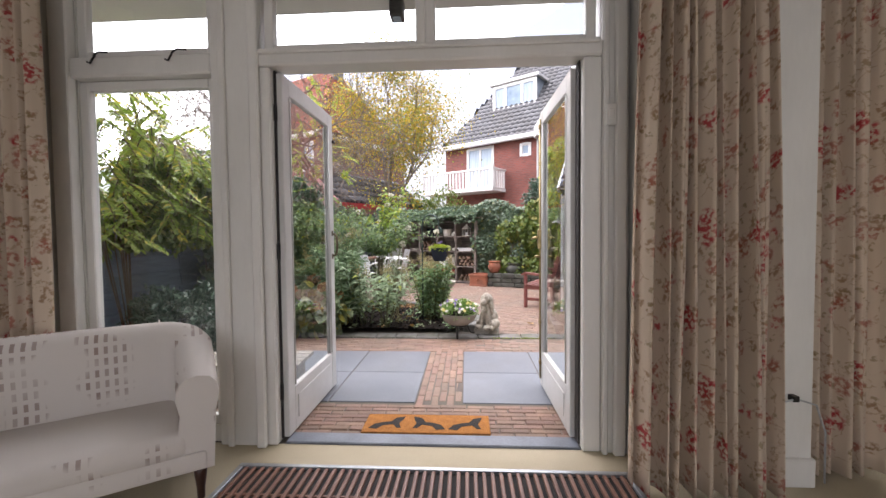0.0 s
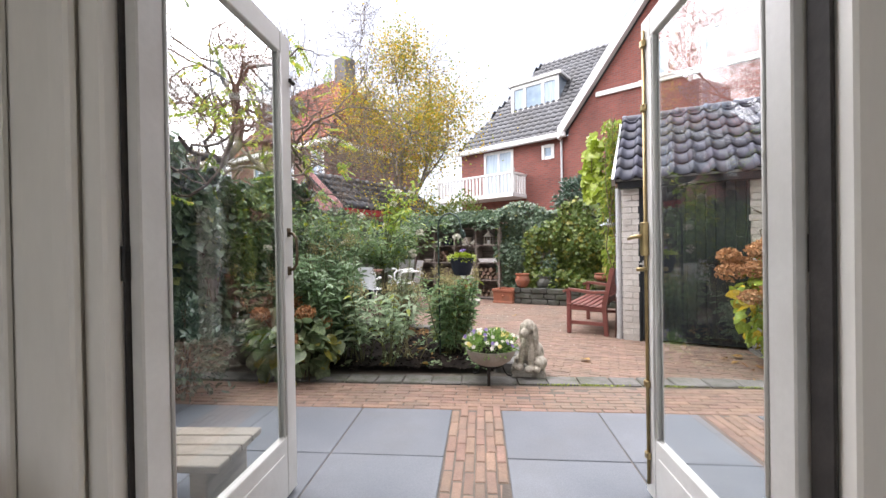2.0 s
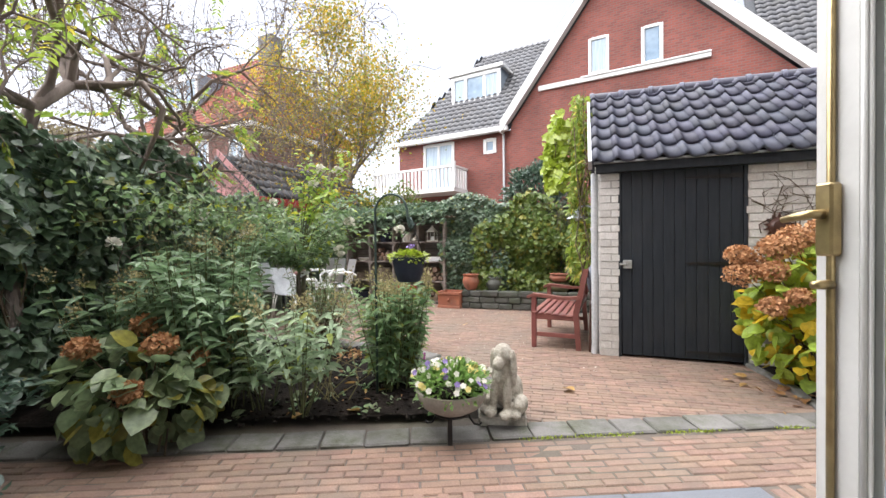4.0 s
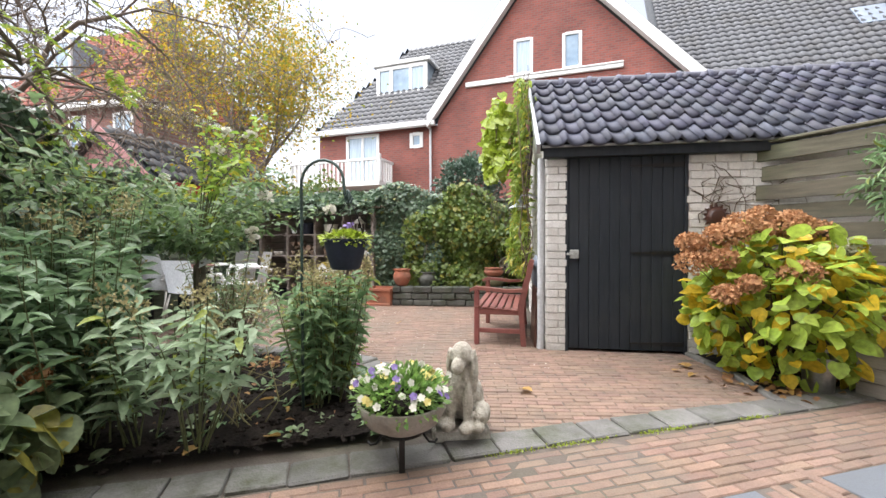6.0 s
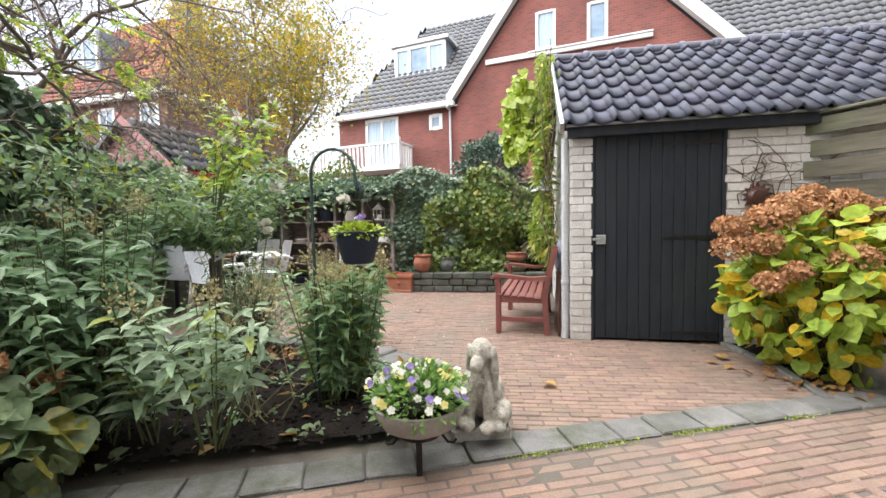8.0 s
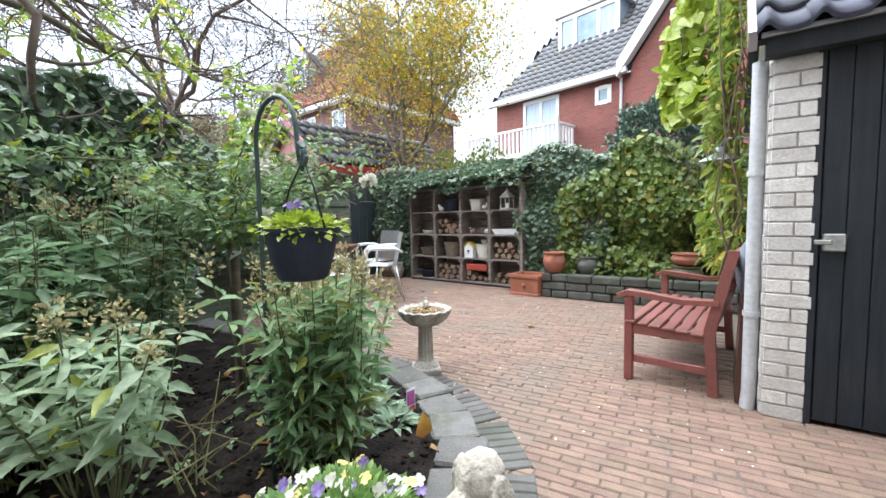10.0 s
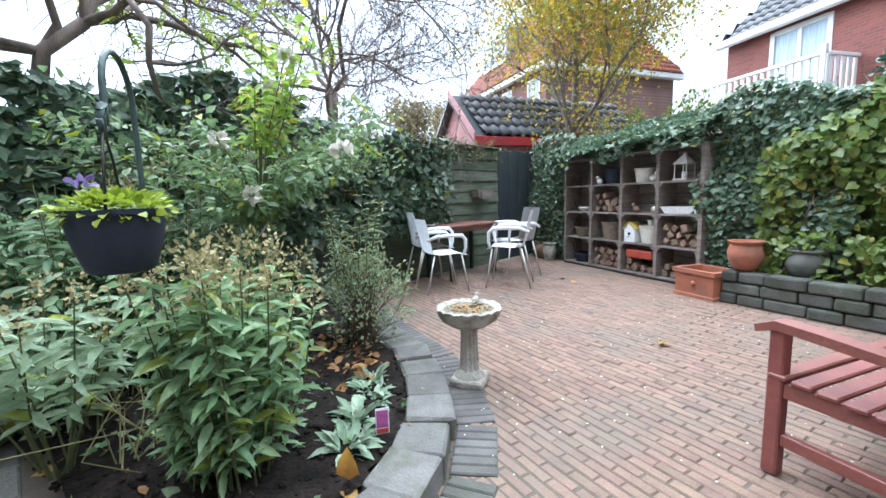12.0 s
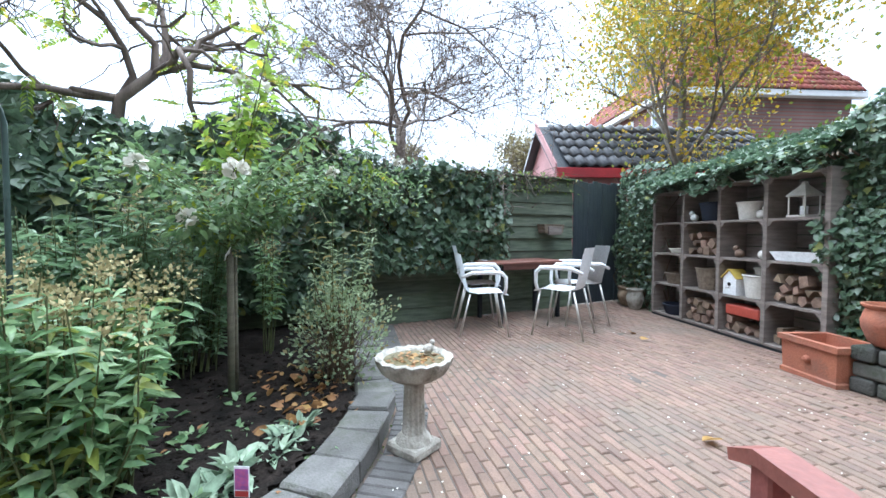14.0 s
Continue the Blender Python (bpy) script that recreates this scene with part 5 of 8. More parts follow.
def basket(m, r, h, material, label, category="basket", name="basket"):
    t = thing(name, m, label, category)
    g = bmesh.new()
    prof = [(r * 0.78, 0.0)] + [(r * (0.78 + 0.22 * k / 8) + (0.004 if k % 2 else -0.002), h * k / 8) for k in range(1, 9)] + [(r * 1.03, h), (r * 1.03, h + 0.015), (r * 0.93, h + 0.012), (r * 0.75, 0.02)]
    lathe(prof, 26, g)
    part("body", g, material, t, smooth=50)
    part("rim", tube([(r * 1.01 * math.cos(a), r * 1.01 * math.sin(a), h + 0.006) for a in np.linspace(0, 2 * math.pi, 25)], 0.010, 6, cap=False), material, t, smooth=True)
    return t


basket(cell(0, 1, 0.55), 0.15, 0.13, M_WICKER, "low round wicker basket in the shelf")
basket(cell(1, 1, 0.55), 0.16, 0.24, M_WICKER, "tall wicker basket in the shelf")
basket(cell(2, 1, 0.72), 0.15, 0.22, M_PALE, "ribbed pale planter in the shelf", "planter", "planter")
basket(cell(1, 3, 0.62), 0.16, 0.20, M_BLACKPOT, "black pot in the shelf", "pot", "pot")
basket(cell(0, 0, 0.55), 0.17, 0.12, M_BLACKPOT, "black plastic tub in the shelf", "tub", "tub")
basket(cell(2, 3, 0.45), 0.13, 0.17, M_PALE, "white latticed pot in the shelf", "pot", "pot")
basket(cell(0, 2, 0.6), 0.12, 0.05, M_PALE, "shallow pale dish in the shelf", "dish", "dish")
# white trough, red tray
t = thing("trough", cell(3, 2, 0.5, 0.10), "long white enamel trough in the shelf", "trough")
g = bmesh.new()
a = [g.verts.new((sx * 0.20, sy * 0.06, 0)) for sx, sy in ((-1, -1), (1, -1), (1, 1), (-1, 1))]
b = [g.verts.new((sx * 0.25, sy * 0.085, 0.085)) for sx, sy in ((-1, -1), (1, -1), (1, 1), (-1, 1))]
c = [g.verts.new((sx * 0.235, sy * 0.07, 0.085)) for sx, sy in ((-1, -1), (1, -1), (1, 1), (-1, 1))]
d = [g.verts.new((sx * 0.19, sy * 0.05, 0.015)) for sx, sy in ((-1, -1), (1, -1), (1, 1), (-1, 1))]
g.faces.new(a), g.faces.new(d)
for p, q in ((a, b), (b, c), (c, d)):
    for k in range(4):
        g.faces.new((p[k], p[(k + 1) % 4], q[(k + 1) % 4], q[k]))
part("body", g, M_WPLAST, t)
t = thing("tray", SHELF @ pose(2 * CW + 0.30, 0.12, 0.215), "red plastic tray lying on the logs", "tray")
part("body", box(-0.21, 0.21, -0.09, 0.10, 0, 0.11, 0.012), mat("red_plastic", (0.42, 0.075, 0.045), (0.32, 0.055, 0.035), 4, 0.5, 0.1), t)


def bird_house(m, s, label, material, roofm, name="bird_house"):
    t = thing(name, m, label, "bird house")
    w, h = 0.075 * s, 0.16 * s
    part("body", prism([(-w, 0), (w, 0), (w, h), (0, h + 0.07 * s), (-w, h)], -0.06 * s, 0.06 * s), material, t)
    rf = slab([(-w - 0.015, -0.075 * s, h - 0.01), (0, -0.075 * s, h + 0.075 * s), (0, 0.075 * s, h + 0.075 * s), (-w - 0.015, 0.075 * s, h - 0.01)], -0.010)
    slab([(w + 0.015, -0.075 * s, h - 0.01), (0, -0.075 * s, h + 0.075 * s), (0, 0.075 * s, h + 0.075 * s), (w + 0.015, 0.075 * s, h - 0.01)], 0.010, rf)
    part("roof", rf, roofm, t)
    # dark disc: the shade of the entrance hole, painted on the front
    part("entrance", lathe([(0.018 * s, 0), (0.018 * s, 0.006)], 14, m=pose(0, -0.06 * s - 0.001, h * 0.62, 90)), M_DARK, t)
    part("perch", tube([(0, -0.06 * s, h * 0.4), (0, -0.10 * s, h * 0.4)], 0.004, 6), M_CRATE, t)


bird_house(cell(2, 1, 0.22, 0.09), 1.15, "white bird house with a yellow roof in the shelf", M_WPLAST, mat("yellow_paint", (0.55, 0.42, 0.08), (0.45, 0.34, 0.07), 5, 0.6, 0.1))
t = thing("lantern", cell(3, 3, 0.5, 0.10), "white metal lantern with a pointed roof in the shelf", "lantern")
part("base", box(-0.09, 0.09, -0.09, 0.09, 0, 0.02, 0.004), M_PALE, t)
for x in (-0.08, 0.07):
    for y in (-0.08, 0.07):
        part("post", box(x, x + 0.01, y, y + 0.01, 0.02, 0.19), M_PALE, t)
g = bmesh.new()
lathe([(0.135, 0.19), (0.125, 0.205), (0.03, 0.29), (0.02, 0.32), (0.001, 0.325)], 4, g, pose(0, 0, 0, 0, 0, 45))
part("roof", g, M_PALE, t)
part("candle", lathe([(0.03, 0.02), (0.03, 0.10)], 14), M_WPLAST, t)
for (i, j, x, k) in ((1, 3, 0.15, 0), (2, 3, 0.85, 1), (2, 2, 0.35, 2), (2, 2, 0.92, 3)):
    g = bmesh.new()
    bmesh.ops.create_icosphere(g, subdivisions=2, radius=0.05, matrix=Matrix.Translation((0, 0, 0.045)) @ Matrix.Diagonal((1.1, 0.8, 0.9, 1)))
    bmesh.ops.create_icosphere(g, subdivisions=2, radius=0.03, matrix=Matrix.Translation((0.045 * (1 if k % 2 else -1), 0, 0.10)))
    if k == 3:
        tube([(0.04, 0, 0.11), (0.045, 0, 0.19)], [0.012, 0.005], 6, g)
    ob = part("figurine", g, (M_WPLAST, M_PALE, M_LOG, M_PALE)[k], None, ("small white stone figurine in the shelf", "pale bird-shaped figurine in the shelf", "brown carved deer-like figurine in the shelf", "pale hare-like figurine in the shelf")[k], True)
    ob.matrix_world = cell(i, j, x, 0.07)
    tagged(ob, category="figurine")
t = basket(cell(2, 1, 0.72) @ pose(0, 0, 0.235), 0.055, 0.06, M_PALE, "small pale urn standing in the planter", "urn", "urn")

# ---------------------------------------------------------------- stone planter, pots
M_DARKSTONE = mat("mossy_dark_block", (0.10, 0.10, 0.088), (0.06, 0.062, 0.055), 6, 0.95, 0.8, 60, vary=0.3, stain=(0.05, 0.07, 0.025), stain_scale=3, stain_amount=0.7)
PLW = pose(0.53, 10.21, G, 0, 0, -20.5)
planter = thing("stone_planter", PLW, "low dark planter wall of stacked mossy stone blocks", "planter wall")
r = random.Random(4)
for k in range(3):
    x = -0.02 if k % 2 else -0.12
    while x < 2.3:
        w = r.uniform(0.22, 0.36)
        a = max(x, -0.02 + r.uniform(0, 0.015))
        b = min(x + w, 2.3)
        if b - a > 0.06:
            g = box(a + 0.004, b - 0.004, r.uniform(-0.018, 0.010), 0.16, k * 0.114 + 0.003, k * 0.114 + 0.110 - r.uniform(0, 0.006), 0.018, seg=2)
            part("stone", g, M_DARKSTONE, planter)
        x += w
for k in range(3):
    part("stone", box(-0.02, 0.16, 0.165, 0.62, k * 0.114 + 0.003, k * 0.114 + 0.109, 0.018), M_DARKSTONE, planter)
part("soil", box(0.16, 2.3, 0.16, 0.75, 0.0, 0.31, 0.01), M_SOIL, planter)

tb = thing("terracotta_trough", pose(0.085, 10.37, G, 0, 0, -30), "square terracotta planter box with a knob", "planter")
g = bmesh.new()
rings = []
for o, z in ((0.0, 0.0), (-0.012, 0.0), (-0.012, 0.035), (0.0, 0.045), (-0.008, 0.255), (-0.028, 0.262), (-0.028, 0.305), (0.02, 0.305), (0.02, 0.20)):
    rings.append([g.verts.new(p) for p in ((o, o, z), (0.44 - o, o, z), (0.44 - o, 0.36 - o, z), (o, 0.36 - o, z))])
for p, q in zip(rings, rings[1:]):
    for k in range(4):
        g.faces.new((p[k], p[(k + 1) % 4], q[(k + 1) % 4], q[k]))
g.faces.new(rings[0]), g.faces.new(rings[-1])
part("body", g, M_TERRA, tb)
part("knob", lathe([(0.03, 0), (0.03, 0.012), (0.02, 0.03), (0.001, 0.035)], 16, m=pose(0.22, -0.003, 0.155, 90)), M_TERRA, tb, smooth=40)


def urn(m, r, h, material, label, lip=1.0, name="pot"):
    t = thing(name, m, label, "plant pot")
    part("body", lathe([(r * 0.55, 0), (r * 0.75, h * 0.12), (r * 0.98, h * 0.45), (r, h * 0.6), (r * 0.88, h * 0.82), (r * 0.84, h * 0.88), (r * lip, h * 0.96), (r * lip, h), (r * lip * 0.88, h), (r * 0.76, h * 0.86), (r * 0.8, h * 0.7)], 30), material, t, smooth=50)
    part("soil", lathe([(r * 0.80, h * 0.80), (0.001, h * 0.82)], 20), M_SOIL, t)
    return t


urn(PLW @ pose(0.14, 0.12, 0.345), 0.155, 0.29, M_TERRA, "round terracotta pot on the planter wall")
urn(PLW @ pose(0.56, 0.30, 0.315), 0.17, 0.26, M_GREYPOT, "grey-green stoneware pot on the planter")
M_OLIVE = mat("olive_glaze", (0.13, 0.115, 0.055), (0.085, 0.08, 0.04), 6, 0.5, 0.2, 60, stain=(0.06, 0.06, 0.03), stain_amount=0.5)
urn(PLW @ pose(1.75, 0.20, 0.315), 0.18, 0.19, M_OLIVE, "low olive glazed pot on the planter behind the bench")
urn(PLW @ pose(1.75, 0.20, 0.507), 0.17, 0.15, M_TERRA, "wide terracotta pot stacked on the olive pot")
urn(pose(-2.42, 12.05, G), 0.16, 0.30, M_LOG, "brown stoneware pot beside the shelf")
urn(pose(-2.18, 11.85, G), 0.12, 0.30, M_CAST, "tall weathered stone pot beside the shelf")
bird_house(PLW @ pose(1.95, 0.35, 0.55), 1.2, "wooden bird table house behind the bench", M_OLDWOOD, M_OLDWOOD)


# wicker trays on the fence
for x, y in ((-2.95, 9.12), (-2.80, 10.72)):
    t = thing("wall_basket", pose(x, y, 1.0, 0, 0, 85), "grey wicker basket hung on the fence", "basket", "baskets on the fence")
    g = bmesh.new()
    rings = [[g.verts.new((sx * (0.16 + o), sy * (0.07 + o * 0.5), z)) for sx, sy in ((-1, -1), (1, -1), (1, 1), (-1, 1))] for o, z in ((0.0, 0), (0.012, 0.03), (0.008, 0.05), (0.022, 0.08), (0.018, 0.10), (0.03, 0.13), (0.015, 0.13), (-0.01, 0.03))]
    for p, q in zip(rings, rings[1:]):
        for k in range(4):
            g.faces.new((p[k], p[(k + 1) % 4], q[(k + 1) % 4], q[k]))
    g.faces.new(rings[0]), g.faces.new(rings[-1])
    part("body", g, M_WICKER, t)
    part("bracket", box(-0.12, 0.12, -0.10, -0.07, -0.02, 0.10, 0.004), M_CRATE, t)

# ---------------------------------------------------------------- shepherd's hook with its pot
M_GREENIRON = mat("green_iron", (0.045, 0.075, 0.065), (0.03, 0.05, 0.045), 12, 0.5, 0.2, 60, metal=0.3)
hook = thing("garden_hook", pose(-0.62, 5.70, G + 0.06, 0, 0, -26), "slender green iron garden hook", "plant hook")
arc = [(0, 0, 0), (0, 0, 0.7), (0, 0, 1.38)] + [(0.135 - 0.135 * math.cos(a), 0, 1.40 + 0.135 * math.sin(a)) for a in np.linspace(0.15, math.pi * 0.95, 10)] + [(0.275, 0, 1.34), (0.285, 0, 1.29), (0.31, 0, 1.28), (0.325, 0, 1.31)]
part("rod", tube(arc, 0.009, 8), M_GREENIRON, hook, smooth=True)
part("finial", tube([(0.285, 0, 1.30), (0.30, 0, 1.35), (0.31, 0, 1.32), (0.295, 0, 1.26)], [0.010, 0.016, 0.012, 0.006], 8), M_GREENIRON, hook, smooth=True)
hp = thing("hanging_pot", pose(-0.37, 5.575, 0.835, 0, 0, -20) @ Matrix.Diagonal((0.9, 0.9, 0.88, 1)), "anthracite hanging pot of yellow-green creeping plants", "plant pot")
part("body", lathe([(0.080, 0.0), (0.092, 0.010), (0.116, 0.09), (0.128, 0.15), (0.131, 0.185), (0.142, 0.185), (0.142, 0.20), (0.126, 0.20), (0.118, 0.17)], 32), M_BLACKPOT, hp, smooth=40)
part("soil", lathe([(0.122, 0.178), (0.001, 0.185)], 20), M_SOIL, hp)
part("hanger", tube([(-0.13, 0, 0.19), (-0.06, 0, 0.35), (0.03, 0, 0.46), (0.08, 0, 0.35), (0.13, 0, 0.19)], 0.004, 6), M_IRON, hp, "thin wire hanger", True)

# ---------------------------------------------------------------- flower bowl and stone dog
M_CLAY = mat("grey_clay_bowl", (0.36, 0.33, 0.29), (0.26, 0.24, 0.21), 5, 0.75, 0.25, 70, stain=(0.16, 0.13, 0.10), stain_amount=0.5)
fb = thing("flower_bowl", pose(-0.10, 5.20, G + 0.16), "grey clay bowl planted with pansies", "plant bowl")
part("body", lathe([(0.001, 0.0), (0.115, 0.004), (0.185, 0.045), (0.22, 0.105), (0.23, 0.135), (0.23, 0.15), (0.214, 0.15), (0.205, 0.12)], 36), M_CLAY, fb, smooth=40)
part("soil", lathe([(0.210, 0.135), (0.001, 0.15)], 24), M_SOIL, fb)
fs = thing("bowl_stand", pose(-0.10, 5.20, G), "black iron tripod under the flower bowl", "plant stand")
part("ring", tube([(0.11 * math.cos(a), 0.11 * math.sin(a), 0.155) for a in np.linspace(0, 2 * math.pi, 25)], 0.008, 6, cap=False), M_IRON, fs, smooth=True)
for k, a in enumerate((-100, 20, 140)):
    c, s = math.cos(radians(a)), math.sin(radians(a))
    if k == 0:
        part("leg", box(-0.014, 0.014, -0.006, 0.006, -0.005, 0.155, m=pose(c * 0.12, s * 0.12, 0, 0, 0, a + 90)), M_IRON, fs)
    else:
        part("leg", tube([(c * 0.11, s * 0.11, 0.155), (c * 0.13, s * 0.13, 0.09), (c * 0.16, s * 0.16, 0.045), (c * 0.20, s * 0.20, 0.03), (c * 0.215, s * 0.215, 0.045)], 0.007, 6), M_IRON, fs, smooth=True)
ps = thing("stone_plinth", pose(0.27, 5.38, G, 0, 0, -8), "flat broken stone under the statue", "stone")
part("block", box(-0.17, 0.15, -0.11, 0.14, 0.0, 0.075, 0.012), M_CAST, ps)
g = bmesh.new()


def blob(bm, x, y, z, rx, ry, rz, rot=0.0, sub=3):
    bmesh.ops.create_icosphere(bm, subdivisions=sub, radius=1.0, matrix=pose(x, y, z, rot) @ Matrix.Diagonal((rx, ry, rz, 1)))


blob(g, 0, 0.05, 0.12, 0.095, 0.11, 0.12)            # haunches
blob(g, 0, -0.005, 0.21, 0.068, 0.075, 0.14)          # chest
blob(g, 0, -0.03, 0.365, 0.056, 0.070, 0.066)          # head
blob(g, 0, -0.10, 0.325, 0.034, 0.058, 0.038, 14)        # muzzle
for s in (-1, 1):
    blob(g, s * 0.066, -0.02, 0.285, 0.018, 0.042, 0.115, 6)      # ears
    blob(g, s * 0.045, -0.075, 0.11, 0.026, 0.030, 0.12, -6)     # forelegs
    blob(g, s * 0.048, -0.115, 0.025, 0.036, 0.055, 0.028)       # paws
    blob(g, s * 0.10, 0.0, 0.06, 0.042, 0.09, 0.055)             # hind legs
    blob(g, s * 0.10, -0.085, 0.025, 0.034, 0.045, 0.026)
me = bpy.data.meshes.new("dog_statue")
g.to_mesh(me)
g.free()
M_DOG = mat("lichen_stone", (0.46, 0.43, 0.36), (0.33, 0.30, 0.25), 12, 0.95, 0.8, 70, stain=(0.13, 0.115, 0.085), stain_scale=13, stain_amount=0.9)
me.materials.append(M_DOG)
dog = tagged(new("dog_statue", me), "weathered stone statue of a sitting long-eared dog", "statue")
rm = dog.modifiers.new("cast", "REMESH")
rm.mode, rm.voxel_size, rm.use_smooth_shade = "VOXEL", 0.007, True
tx = bpy.data.textures.new("chisel", "CLOUDS")
tx.noise_scale = 0.03
ds = dog.modifiers.new("chisel", "DISPLACE")
ds.texture, ds.strength = tx, 0.008
dog.matrix_world = pose(0.28, 5.36, G + 0.075, 0, 0, -34) @ Matrix.Diagonal((1.08, 1.08, 1.1, 1))

# ---------------------------------------------------------------- beside the hydrangea
M_PLANKBOX = mat("grey_box_planks", (0.30, 0.27, 0.23), (0.21, 0.19, 0.16), 4, 0.85, 0.4, 60, stretch=(1, 1, 8), vary=0.12)
pb = thing("plank_box", pose(3.22, 5.22, G, 0, 0, -80), "low grey planter box of horizontal planks", "planter box")
for k in range(3):
    part("plank", box(0, 1.3, 0, 0.025, k * 0.105 + 0.004, k * 0.105 + 0.104, 0.004), M_PLANKBOX, pb)
    part("plank", box(0, 0.025, 0.027, 0.40, k * 0.105 + 0.004, k * 0.105 + 0.104, 0.004), M_PLANKBOX, pb)
part("lid", box(-0.02, 1.3, -0.02, 0.40, 0.32, 0.345, 0.005), M_PLANKBOX, pb)
mp_ = thing("metal_pot", pose(3.04, 5.34, G), "plain galvanised metal pot", "plant pot")
part("body", lathe([(0.085, 0), (0.09, 0.01), (0.105, 0.24), (0.11, 0.245), (0.11, 0.26), (0.098, 0.26), (0.09, 0.2)], 28), M_STEEL, mp_, smooth=40)
part("soil", lathe([(0.095, 0.23), (0.001, 0.235)], 18), M_SOIL, mp_)
bx = thing("plank_bench", pose(-1.80, 3.10, G, 0, 0, 3), "low bench of pale wooden planks on the terrace", "bench")
for k in range(4):
    part("plank", box(-0.45, 0.45, k * 0.10, k * 0.10 + 0.093, 0.26, 0.295, 0.005), M_PLANKBOX, bx)
for x in (-0.38, 0.30):
    part("leg", box(x, x + 0.08, 0.02, 0.37, 0.0, 0.258, 0.005), M_PLANKBOX, bx)
# wall ornament and lamp of the shed
orn = thing("wall_ornament", shed.matrix_world @ pose(1.58, -0.02, 1.35), "dark brown carved sun-shaped wall ornament", "ornament")
part("disc", lathe([(0.001, 0.05), (0.06, 0.045), (0.085, 0.02), (0.09, 0.0)], 24, m=pose(0, 0, 0, 90)), M_WALNUT, orn, smooth=40)
for k in range(14):
    a = 360 * k / 14
    part("ray", prism([(-0.022, 0.075), (0.022, 0.075), (0.0, 0.125)], -0.015, 0.012), M_WALNUT, orn).matrix_local = pose(0, 0, 0, 0, a, 0)
wl_ = thing("wall_lamp", shed.matrix_world @ pose(-0.02, 0.75, 1.62), "grey enamel wall lamp on an arm", "wall lamp")
part("arm", tube([(0.02, 0, 0), (-0.10, 0, 0.06), (-0.20, 0, 0.05), (-0.22, 0, 0.0)], 0.010, 8), M_ZINC, wl_, smooth=True)
part("shade", lathe([(0.03, 0.0), (0.035, -0.04), (0.13, -0.09), (0.135, -0.10), (0.12, -0.095), (0.03, -0.05)], 24, m=pose(-0.22, 0, 0.0)), M_ZINC, wl_, smooth=40)
part("bulb", lathe([(0.001, -0.06), (0.03, -0.09), (0.03, -0.12), (0.001, -0.14)], 14, m=pose(-0.22, 0, 0)), M_PALE, wl_, smooth=True)
# dark tool stack between bench and shed
tl = thing("folded_tray", pose(1.60, 7.01, G, 0, 0, A), "dark red-brown folded tray leaning by the downpipe", "tray")
part("board", box(-0.018, 0.018, 0.0, 0.55, 0.0, 0.62, 0.006, m=pose(0, 0, 0, 0, 2, 0)), M_WALNUT, tl)
bundle = thing("cloth_bundle", pose(1.60, 7.01, G + 0.615, 0, 0, A) @ pose(0.03, 0.30, 0), "slate-grey folded cloth bundle lying on the board", "cloth")
g = bmesh.new()
bmesh.ops.create_icosphere(g, subdivisions=4, radius=1.0)
for v in g.verts:
    c = v.co.copy()
    k = 1 + 0.16 * noise.noise(c * 1.6) + 0.05 * noise.noise((c.x * 3, c.y * 9, c.z * 2))
    v.co = Vector((c.x * 0.058 * k, c.y * 0.24 * k, 0.17 + c.z * 0.175 * k))
    v.co.z = max(v.co.z, 0.0)
part("cloth", g, mat("slate_cloth", (0.17, 0.19, 0.22), (0.11, 0.125, 0.15), 6, 0.9, 0.4, 120), bundle, smooth=True)
